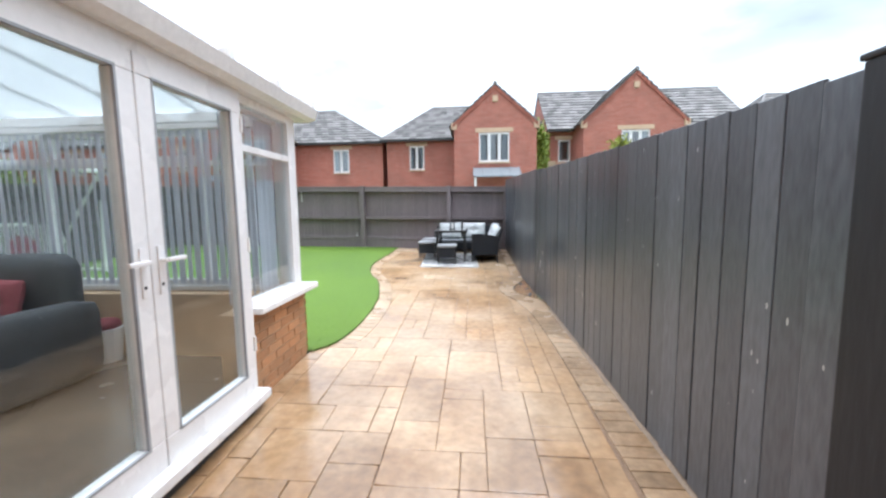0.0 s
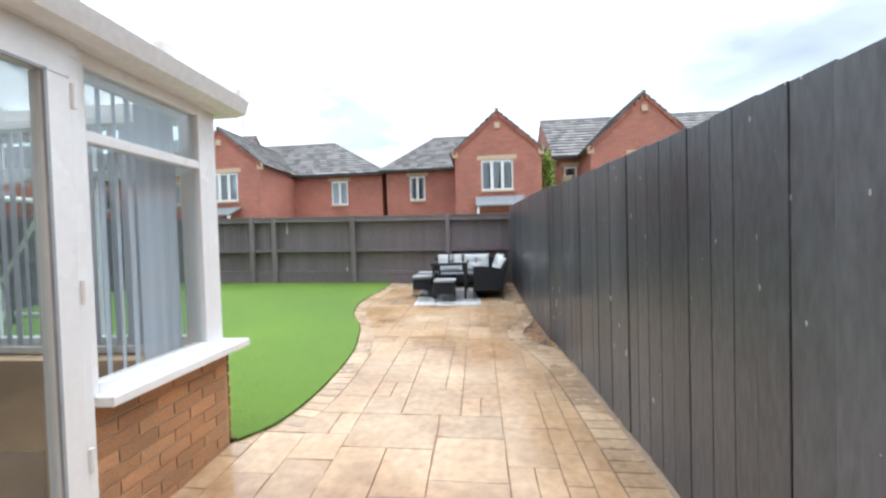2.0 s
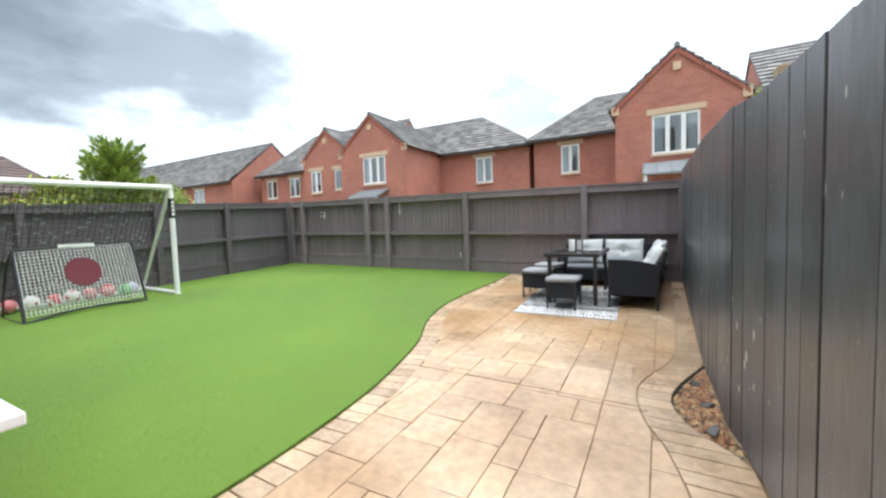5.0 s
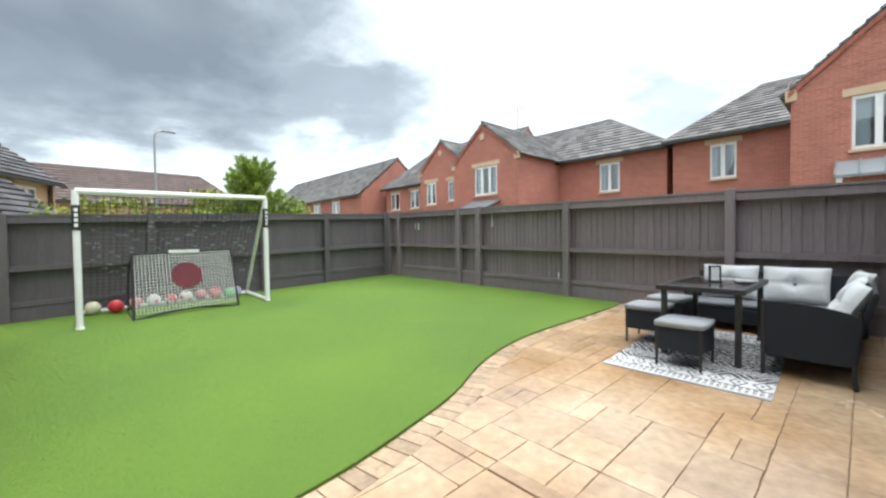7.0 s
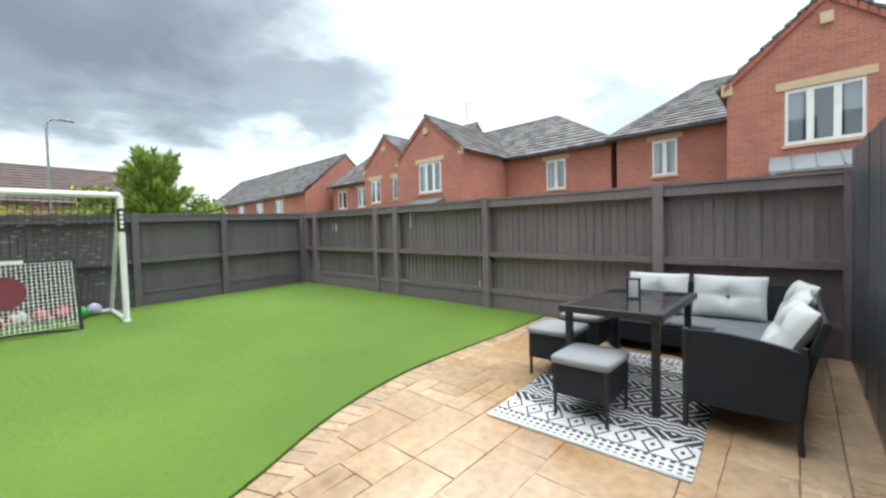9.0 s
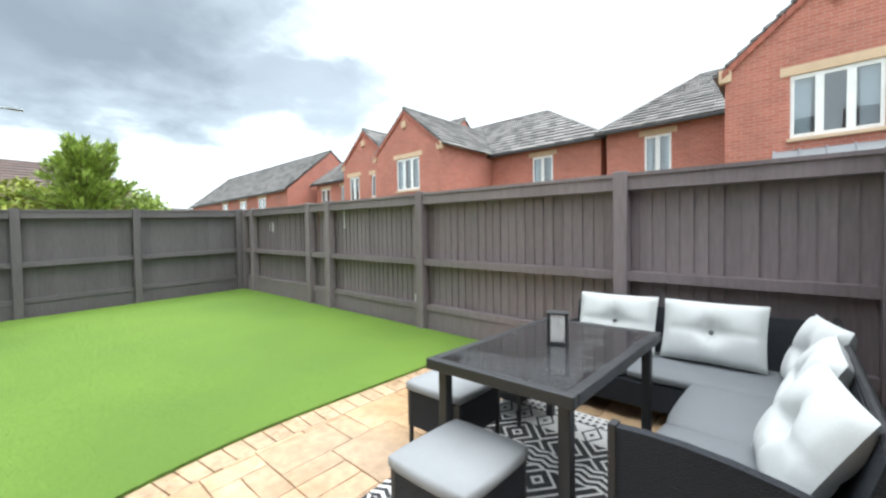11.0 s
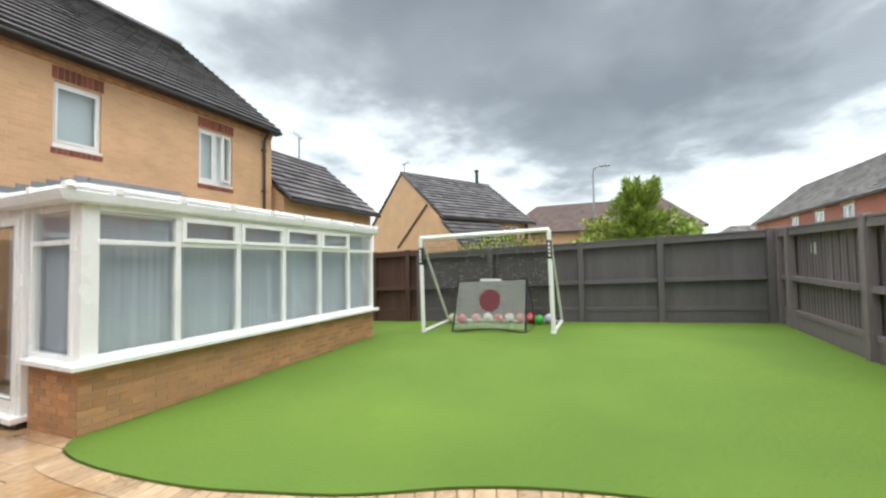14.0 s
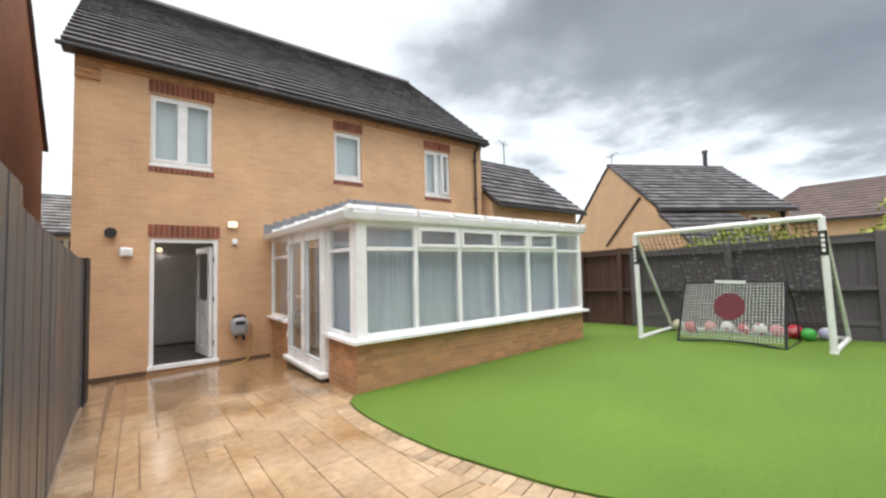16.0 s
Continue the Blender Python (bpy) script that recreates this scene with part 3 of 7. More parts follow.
tri[:, 1] = np.stack([fx + 0.003 * np.cos(ang), fy + 0.003 * np.sin(ang), fz], 1)
tri[:, 2] = np.stack([fx + reach * np.abs(np.cos(ang)), fy + reach * np.sin(ang) * 0.7, fz + rng.uniform(-0.006, 0.012, count)], 1)
fringe_mesh = bpy.data.meshes.new("grass_fringe")
fringe_mesh.from_pydata(tri.reshape(-1, 3).tolist(), [], np.arange(count * 3).reshape(-1, 3).tolist())
fringe_mesh.materials.append(M_FRINGE)
tagged(new("grass_fringe", fringe_mesh), "frayed darker edge of the artificial grass", "grass", kind="stuff")

patio = thing("patio", 0, 0, 0, 0, "tan stamped concrete patio of wet ashlar slabs with dark joints", "patio", kind="structure")


def right_limit(y):
    """The concrete runs under the fence, and stops at the edge of the gravel bed."""
    return x_at(BED_EDGE, y) - 0.01 if 6.12 < y < 7.4 else fence_x(y) + 0.3


bed = Shape()
ys = [i * 0.1 - 0.2 for i in range(115)]
for a, b in zip(ys, ys[1:]):
    for y0, y1 in ((a, b),):
        l0, l1 = (x_at(LAWN_EDGE, y0) if y0 >= 4 else -1.75), (x_at(LAWN_EDGE, y1) if y1 > 4 else -1.75)
        bed.add([(x, y, G(x, y) - 0.012) for x, y in ((l0, y0), (right_limit(y0), y0), (right_limit(y1), y1), (l1, y1))], [(0, 1, 2, 3)])
part("joint_bed", bed, M_JOINT, patio, "dark recessed joints")


# ---- fences ----
def board_mesh(name, w, h, thick, thin, material):
    """A feather-edged board: one long edge thick, the other thin, with a worn top."""
    s = Shape()
    s.add([(0, 0, 0), (w, 0, 0), (w, -thick, 0), (0, -thin, 0), (0, 0, h - 0.004), (w, 0, h), (w, -thick, h), (0, -thin, h - 0.006)],
          [(0, 1, 2, 3), (4, 7, 6, 5), (0, 4, 5, 1), (3, 2, 6, 7), (0, 3, 7, 4), (1, 5, 6, 2)])
    return s.mesh(name, material)


def right_fence():
    f = thing("boundary_fence", fence_x(1), 1.0, G(1, 1), 0, "slate-grey painted closeboard fence of overlapping vertical boards", "fence", kind="structure")
    r = random.Random(5)
    o = Vector(f.matrix_world.translation)
    kinds = []
    for w in (0.125, 0.142, 0.155, 0.16, 0.17):
        for hh in (1.832, 1.838):
            kinds.append((w, Shape().box(0, w, -0.017, 0.0, 0, hh, 0.003).mesh("board", M_FENCE)))
    y, prev = 1.0, None
    while y < 11.2:
        x = fence_x(y)
        w, me = r.choice(kinds)
        out = r.choice((0.0, 0.0, 0.003, 0.006))
        m = pose(x - o.x - out, y - o.y, G(x, y) + 0.03 + r.uniform(-0.003, 0.003) - o.z, 0, r.uniform(-0.15, 0.15), 90 - math.degrees(math.atan2(fence_x(y + w) - x, w)) + r.uniform(-0.4, 0.6)) @ Matrix.Diagonal((1, -1, 1 + 0.2 * max(0.0, -G(x, y)) / 1.835, 1))
        part("board", me, None, f, at=m)
        y += w + r.choice((0.003, 0.005, 0.008, 0.004))
    legs = [1.0] + [p[0] for p in FENCE_LINE if 1 < p[0] < 11] + [11.2]
    for ya, yb in zip(legs, legs[1:]):
        for d0, d1, z0, z1, name in ((0.019, 0.025, 0.03, 1.80, "backing_boards"), (0.026, 0.075, 0.3, 0.38, "rail"), (0.026, 0.075, 0.95, 1.03, "rail"), (0.026, 0.075, 1.6, 1.68, "rail")):
            s = Shape().prism([(fence_x(ya) + d0, ya), (fence_x(ya) + d1, ya), (fence_x(yb) + d1, yb), (fence_x(yb) + d0, yb)], lambda x, y: G(x, y) + z0, lambda x, y: G(x, y) + z1)
            s.v = [(a - o.x, b - o.y, c - o.z) for a, b, c in s.v]
            part(name, s, M_FENCE, f)
    y = 1.2
    while y < 11.3:
        x = fence_x(y)
        part("post", Shape().box(x + 0.03 - o.x, x + 0.13 - o.x, y - o.y, y + 0.1 - o.y, G(x, y) - 0.1 - o.z, G(x, y) + 1.80 - o.z, 0.006), M_FENCE, f)
        y += 2.45
    # widened post in near-black: shade at the fence end put into its colour
    g = thing("gate_post", fence_x(1.6) , 1.52, G(1, 1.5), 0, "timber gate post at the fence end, coloured dark for its shaded side", "post")
    part("shaft", Shape().box(-0.05, 0.02, -0.40, 0.11, -0.12, 1.90, 0.008), M_POST_SHADE, g)
    part("cap", Shape().box(-0.055, 0.025, -0.41, 0.12, 1.90, 1.92, 0.006), M_POST_SHADE, g)


M_POST_SHADE = surf("shaded_post_paint", (0.018, 0.018, 0.02), 0.25, 3, 0.6, 0.1, 0.3, 40, stretch=(1, 1, 0.15))


def panel_fence(name, x0, y0, x1, y1, posts, material, label, height=1.68, seed=1, rot=0):
    """Closeboard fence seen from its rail side: posts, three rails, capping, gravel board and boards behind."""
    r = random.Random(seed)
    f = thing(name, x0, y0, G(x0, y0), rot, label, "fence", kind="structure")
    length = math.hypot(x1 - x0, y1 - y0)
    z_at = lambda s: G(x0 + (x1 - x0) * s / length, y0 + (y1 - y0) * s / length) - G(x0, y0)
    top = lambda s: max(height + z_at(s) * 0.25, height * 0.9 + z_at(s))
    kinds = [board_mesh("board", 0.108, h, 0.018, 0.005, material) for h in (height - 0.20, height - 0.19, height - 0.205)]
    s = 0.0
    while s < length - 0.05:
        part("board", r.choice(kinds), None, f, at=pose(s, 0.098, z_at(s) + 0.19 + r.uniform(-0.004, 0.004), r.uniform(-0.3, 0.3), 0, r.uniform(-0.4, 0.4)))
        s += r.choice((0.096, 0.099, 0.103))
    def strip(a, b, ya, yb, za, zb, c=0.0):
        q = Shape()
        v = [(x, y, z_at(x) + z) for z in (za, zb) for y in (ya, yb) for x in (a, b)]
        return q.add(v, [(0, 2, 3, 1), (4, 5, 7, 6), (0, 1, 5, 4), (2, 6, 7, 3), (0, 4, 6, 2), (1, 3, 7, 5)])
    spans = [0.0] + sorted(posts) + [length]
    for a, b in zip(spans, spans[1:]):
        if b - a < 0.15:
            continue
        part("top_rail", strip(a, b, -0.03, 0.079, height - 0.125, height - 0.02), material, f)
        part("middle_rail", strip(a, b, -0.025, 0.079, 0.80, 0.875), material, f)
        part("bottom_rail", strip(a, b, 0.005, 0.079, 0.24, 0.31), material, f)
        part("gravel_board", strip(a, b, 0.02, 0.05, -0.06, 0.235), material, f)
        part("capping", strip(a, b, -0.045, 0.108, height - 0.018, height + 0.012), material, f)
    for p in posts:
        part("post", Shape().box(p - 0.055, p + 0.055, -0.06, 0.06, z_at(p) - 0.15, z_at(p) + height + 0.03, 0.006), material, f)
    return f


right_fence()
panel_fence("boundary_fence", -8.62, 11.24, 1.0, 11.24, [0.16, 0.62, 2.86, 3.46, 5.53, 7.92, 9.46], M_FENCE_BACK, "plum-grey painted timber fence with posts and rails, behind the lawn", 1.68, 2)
panel_fence("boundary_fence", -8.5, 4.0, -8.5, 11.24, [0.05, 1.9, 3.88, 5.37, 7.12], M_FENCE_SHADED, "plum-grey painted timber fence with posts and rails, beside the football goal", 1.68, 3, 90)
panel_fence("boundary_fence", -8.5, -4.0, -8.5, 4.0, [0.2, 2.6, 5.0, 6.72, 7.72], M_FENCE_BROWN, "red-brown stained timber fence behind the conservatory", 1.78, 4, 90)


for x, z, w, h in ((-7.42, 1.62, 0.02, 0.16), (-7.30, 1.60, 0.03, 0.18), (-4.86, 1.60, 0.018, 0.28), (-3.3, 0.55, 0.015, 0.16)):
    k = thing("paint_drip", x, 11.325, z, 0, "thin white paint mark on the fence boards", "paint mark", "white paint marks")
    part("mark", Shape().box(-w / 2, w / 2, -0.012, 0.004, 0, h, 0.003), M_UPVC, k)


# ---- walls with openings ----
def wall(length, height, thick, holes, base=0.0):
    """A wall along x from 0, its outer face at y = 0 and its body behind it; holes are (x0, x1, z0, z1)."""
    s = Shape()
    xs = sorted({0, length, *[h[0] for h in holes], *[h[1] for h in holes]})
    zs = sorted({base, height, *[h[2] for h in holes], *[h[3] for h in holes]})
    for a, b in zip(xs, xs[1:]):
        z_run = None
        for c, d in zip(zs, zs[1:]):
            hole = any(h[0] < (a + b) / 2 < h[1] and h[2] < (c + d) / 2 < h[3] for h in holes)
            if not hole and z_run is None:
                z_run = c
            if z_run is not None and (hole or d == zs[-1]):
                s.box(a, b, 0, thick, z_run, c if hole else d)
                z_run = None
    # join the boxes into one skin
    index, verts, remap = {}, [], []
    for p in s.v:
        k = tuple(round(q, 4) for q in p)
        if k not in index:
            index[k] = len(verts)
            verts.append(p)
        remap.append(index[k])
    seen = {}
    for q in s.f:
        f = tuple(remap[i] for i in q)
        seen.setdefault(tuple(sorted(f)), []).append(f)
    s.v, s.f = verts, [v[0] for v in seen.values() if len(v) == 1]
    return s


def window(parent, x0, x1, z0, z1, lights=2, face=-0.02, open_leaf=None, lintel=None, sill=None, at=None, pane_material=None, bars=0.055, depth=0.07, curtain="sides"):
    """A casement window in a wall whose outer face looks along -y."""
    fr = bars
    w = (x1 - x0) / lights
    gaps = [(i * w + fr * (0.7 if i else 1.0), (i + 1) * w - fr * (0.7 if i < lights - 1 else 1.0), fr, z1 - z0 - fr) for i in range(lights)]
    s = wall(x1 - x0, z1 - z0, depth, gaps)
    s.v = [(x + x0, y + face + 0.05, z + z0) for x, y, z in s.v]
    win = part("window", s, M_UPVC, parent, "white upvc casement window", at=at)
    for i in range(lights):
        a, b = x0 + i * w + fr * 0.6, x0 + (i + 1) * w - fr * 0.6
        if i == open_leaf:
            leaf = wall(b - a, z1 - z0 - 2 * fr, 0.06, [(0.05, b - a - 0.05, 0.05, z1 - z0 - 2 * fr - 0.05)])
            leaf.v = [(x + a - b, y - 0.03, z + z0 + fr) for x, y, z in leaf.v]
            lf = part("casement", leaf, M_UPVC, win, at=pose(b, face + 0.03, 0, 0, 0, 24))
            part("pane", Shape().box(a - b + 0.04, -0.04, -0.006, 0.006, z0 + fr + 0.04, z1 - fr - 0.04), pane_material or M_DARKGLASS, win, at=pose(b, face + 0.03, 0, 0, 0, 24))
            continue
        leaf = wall(b - a, z1 - z0 - 2 * fr, 0.025, [(0.035, b - a - 0.035, 0.035, z1 - z0 - 2 * fr - 0.035)])
        leaf.v = [(x + a, y + face + 0.035, z + z0 + fr) for x, y, z in leaf.v]
        part("casement", leaf, M_UPVC, win)
        part("pane", Shape().box(a + 0.03, b - 0.03, face + 0.062, face + 0.074, z0 + fr + 0.03, z1 - fr - 0.03), pane_material or M_DARKGLASS, win)
    if curtain == "full":
        part("blind", Shape().box(x0 + 0.06, x1 - 0.06, face + 0.17, face + 0.18, z0 + 0.06, z1 - 0.06), M_CURTAIN, win, "pale blind behind the glass")
    elif curtain:
        k = (x1 - x0) * 0.24
        for a, b in ((x0 + 0.06, x0 + k), (x1 - k, x1 - 0.06)):
            part("curtain", Shape().box(a, b, face + 0.17, face + 0.19, z0 + 0.05, z1 - 0.05), M_CURTAIN, win, "pale curtain behind the glass")
    if sill:
        wide = 0.05 if sill > 0.06 else 0.012
        part("sill", Shape().box(x0 - wide, x1 + wide, face - wide - 0.01, face + 0.1, z0 - sill, z0 - 0.002, 0.006), M_STONE if sill > 0.06 else M_UPVC, win)
    if lintel:
        part("lintel", Shape().box(x0 - 0.17, x1 + 0.17, -0.025, 0.08, z1 + 0.003, z1 + lintel, 0.006), M_STONE, win)
    return win


def tiles(name, parent, material, eave_a, eave_b, top_a, top_b, course=0.3, width=0.33, separate=0, thick=0.045):
    """Overlapping roof tiles between an eave line and a ridge line, course by course."""
    ea, eb, ta, tb = Vector(eave_a), Vector(eave_b), Vector(top_a), Vector(top_b)
    n = max(1, round(((ta + tb) / 2 - (ea + eb) / 2).length / course))
    nrm = (eb - ea).cross((ta + tb) / 2 - ea).normalized()
    if nrm.z < 0:
        nrm = -nrm
    rest = Shape()
    shared = None
    made = 0
    faces = [(4, 5, 6, 7), (0, 1, 5, 4), (1, 2, 6, 5), (3, 7, 6, 2), (0, 4, 7, 3)]
    for i in range(n):
        k0, k1 = i / n, min(1, (i + 1.12) / n)
        a0, b0, a1, b1 = ea.lerp(ta, k0), eb.lerp(tb, k0), ea.lerp(ta, k1), eb.lerp(tb, k1)
        m = max(1, round((b0 - a0).length / width))
        off = 0.5 / m if i % 2 else 0.0
        cuts = [0.0] + [j / m + off for j in range(0 if off else 1, m)] + [1.0]
        cuts = sorted({c for c in cuts if 0 <= c <= 1})
        for u, v in zip(cuts, cuts[1:]):
            g = 0.004 / max(0.2, (b0 - a0).length)
            p = [a0.lerp(b0, u + g), a0.lerp(b0, v - g), a1.lerp(b1, v - g), a1.lerp(b1, u + g)]
            q = [p[0] + nrm * thick * 1.9, p[1] + nrm * thick * 1.9, p[2] + nrm * thick * 0.7, p[3] + nrm * thick * 0.7]
            if made < separate:
                o = p[0]
                full = abs((p[1] - p[0]).length - (b0 - a0).length / m) < 0.02
                if shared is None and full:
                    shared = raw("roof_tile", [tuple(z - o) for z in p + q], faces)
                    shared.materials.append(material)
                if full and shared:
                    part("roof_tile", shared, None, parent, at=Matrix.Translation(o))
                    made += 1
                    continue
            rest.add([tuple(z) for z in p + q], faces)
    if rest.v:
        ob = part(name, rest, material, parent)
        return ob


# ---- own house ----
def soldier(parent, x0, x1, z0, z1, face, n):
    w = (x1 - x0) / n
    me = Shape().box(0.005, w - 0.005, -0.012, 0.05, 0.004, z1 - z0 - 0.004, 0.004).mesh("brick", M_SOLDIER)
    part("mortar_strip", Shape().box(x0 + 0.001, x1 - 0.001, -0.003, 0.05, z0, z1), M_MORTAR, parent)
    for i in range(n):
        part("brick", me, None, parent, at=Matrix.Translation((x0 + i * w, 0, z0)))


def own_house():
    # built in a frame that looks at the rear wall: local x runs from the passage end to the annex, local -y is outwards
    L, H = 8.98, 5.16
    h = thing("house", 1.37, 0.0, -0.35, 180, "two-storey buff brick house with dark tiled roof and white windows", "house", kind="structure")
    zb = 0.35
    dx = lambda x: 1.37 - x
    holes = [(dx(0.36), dx(-0.69), -0.09 + zb, 2.19 + zb), (dx(0.37), dx(-0.59), 3.52 + zb, 4.78 + zb), (dx(-3.02), dx(-3.70), 3.67 + zb, 4.77 + zb), (dx(-5.55), dx(-6.40), 3.52 + zb, 4.76 + zb)]
    cons_door = (dx(-2.4), dx(-4.4), 0.3, 2.4)
    part("rear_wall", wall(L, H + zb, 0.28, holes + [cons_door], 0.0), M_BUFF, h)
    part("front_wall", Shape().box(0, L, 7.7, 8.0, 0, H + zb), M_BUFF, h)
    for x in (0.0, L - 0.28):
        s = Shape().box(x, x + 0.28, 0.281, 7.699, 0, H + zb)
        s.add([(x + a, y, z) for a in (0, 0.28) for y, z in ((0.05, H + zb + 0.001), (7.95, H + zb + 0.001), (4.0, 8.5 + zb))], [(0, 1, 2), (5, 4, 3), (0, 3, 4, 1), (1, 4, 5, 2), (2, 5, 3, 0)])
        part("gable_wall", s, M_BUFF, h)
    part("upper_floor", Shape().box(0.3, L - 0.3, 0.3, 7.6, 2.65 + zb, 2.85 + zb), M_PLASTER, h)
    part("attic_floor", Shape().box(0.3, L - 0.3, 0.3, 7.6, 5.0 + zb, 5.1 + zb), M_PLASTER, h)
    ez, rz = 5.36 + zb, 8.66 + zb
    rf = part("roof", Shape().add([(-0.1, -0.2, ez - 0.16), (L + 0.04, -0.2, ez - 0.16), (L + 0.04, 4.0, rz - 0.06), (-0.1, 4.0, rz - 0.06), (-0.1, 8.2, ez - 0.16), (L + 0.04, 8.2, ez - 0.16)], [(0, 1, 2, 3), (3, 2, 5, 4)]), M_TILE, h, "dark grey concrete tile roof")
    tiles("upper_tiles", rf, M_TILE, (-0.14, -0.26, ez - 0.14), (L + 0.06, -0.26, ez - 0.14), (-0.14, 4.0, rz), (L + 0.06, 4.0, rz), 0.29, 0.32, 280)
    tiles("far_tiles", rf, M_TILE, (L + 0.06, 8.26, ez - 0.14), (-0.14, 8.26, ez - 0.14), (L + 0.06, 4.0, rz), (-0.14, 4.0, rz), 0.6, 0.66)
    part("ridge", Shape().tube((-0.14, 4.0, rz + 0.03), (L + 0.06, 4.0, rz + 0.03), 0.11, 8), M_TILE, rf)
    part("gutter", Shape().box(-0.2, L + 0.09, -0.33, -0.25, ez - 0.21, ez - 0.145, 0.02), M_BLACK, h, "black plastic gutter")
    part("soffit", Shape().box(-0.14, L + 0.14, -0.245, 0.0, ez - 0.2, ez - 0.175), M_BLACK, h)
    dp = Shape().tube((dx(-7.32), -0.06, 0.3), (dx(-7.32), -0.06, ez - 0.45), 0.036)
    dp.tube((dx(-7.32), -0.06, ez - 0.45), (dx(-7.32), -0.26, ez - 0.2), 0.036)
    pipe = part("downpipe", dp, M_PIPE, h, "dark brown downpipe")
    for z in (0.9, 2.4, 3.9, 5.0):
        part("bracket", Shape().box(dx(-7.32) - 0.05, dx(-7.32) + 0.05, -0.105, 0.0, z, z + 0.04, 0.004), M_PIPE, pipe)
    # corbelled courses under the eaves
    for i in range(40):
        part("dentil", Shape().box(0.05 + i * 0.225, 0.05 + i * 0.225 + 0.1, -0.055, -0.031, H + zb - 0.12, H + zb - 0.047, 0.002), M_DWARF, h)
    band = part("corbel", Shape().box(0, L, -0.03, -0.001, H + zb - 0.12, H + zb - 0.045), M_DWARF, h, "projecting brown brick course under the eaves")
    kn = part("corner_corbel", Shape().box(0.004, 0.33, -0.04, -0.0015, H + zb - 0.36, H + zb - 0.125), M_DWARF, h, "stepped red brick corner under the eaves")
    for i in range(3):
        part("brick", Shape().box(0.004, 0.33 - 0.11 * (2 - i), -0.075, -0.041, H + zb - 0.355 + 0.08 * i, H + zb - 0.285 + 0.08 * i, 0.003), M_DWARF, kn)
    part("corbel_top", Shape().box(0, L, -0.055, -0.001, H + zb - 0.043, H + zb + 0.03), M_DWARF, band)
    window(h, *holes[1][:2], *holes[1][2:], 2, face=0.01, bars=0.068, pane_material=M_PANE_PALE, sill=0.045, curtain="full")
    window(h, *holes[2][:2], *holes[2][2:], 1, face=0.01, bars=0.068, pane_material=M_PANE_PALE, sill=0.045, curtain="full")
    window(h, *holes[3][:2], *holes[3][2:], 2, face=0.01, bars=0.068, open_leaf=1, pane_material=M_PANE_PALE, sill=0.045, curtain="full")
    for q, n in ((holes[1], 13), (holes[2], 9), (holes[3], 11), (holes[0], 14)):
        arch = part("brick_arch", Shape().box(q[0], q[1], 0.0, 0.01, q[3] + 0.1, q[3] + 0.12), M_SOLDIER, h, "red soldier-course brick lintel")
        soldier(arch, q[0] - 0.03, q[1] + 0.03, q[3] + 0.02, q[3] + 0.25, 0, n)
    for q, n in ((holes[1], 13), (holes[2], 9), (holes[3], 11)):
        st = part("brick_sill", Shape().box(q[0], q[1], 0.0, 0.01, q[2] - 0.09, q[2] - 0.06), M_SOLDIER, h, "red brick window sill course")
        soldier(st, q[0] - 0.03, q[1] + 0.03, q[2] - 0.15, q[2] - 0.05, 0, n)
    # dark brown strip where the rear wall meets the ground
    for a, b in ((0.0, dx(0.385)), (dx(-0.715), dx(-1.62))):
        part("base_strip", Shape().box(a, b, -0.014, -0.001, 0.06, 0.255, 0.003), M_PLINTH, h, "dark brown plinth strip at the wall foot")
    # blinds and curtains inside the upper rooms
    part("room_back", Shape().box(0.3, L - 0.3, 2.2, 2.3, 2.85 + zb, 5.0 + zb), M_PLASTER, h)
    # kitchen behind the open door
    part("inner_wall", Shape().box(0.55, 2.4, 2.9, 3.0, 0.1, 2.65 + zb), M_PLASTER, h, "white plaster wall")
    part("inner_side", Shape().box(0.55, 0.62, 0.285, 2.9, 0.1, 2.65 + zb).box(2.3, 2.4, 0.285, 2.9, 0.1, 2.65 + zb), M_PLASTER, h)
    part("kitchen_floor", Shape().box(0.3, L - 0.3, 0.285, 7.6, 0.1, 0.24), M_VINYL, h, "grey vinyl floor")
    return h


M_LEAD = surf("weathered_lead", (0.24, 0.25, 0.27), 0.25, 5, 0.5, 0.12, 0.3, 40, rand=0.12)
M_PLINTH = surf("dark_plinth_brick", (0.11, 0.062, 0.036), 0.3, 4, 0.45, 0.12, 0.3, 40)
M_HOSE = surf("yellow_garden_hose", (0.42, 0.27, 0.07), 0.15, 6, 0.5, 0.1, 0.1, 60)
M_PANE_PALE = glass("pale_curtained_glass", (0.9, 0.93, 0.93), 1.2)
own = own_house()


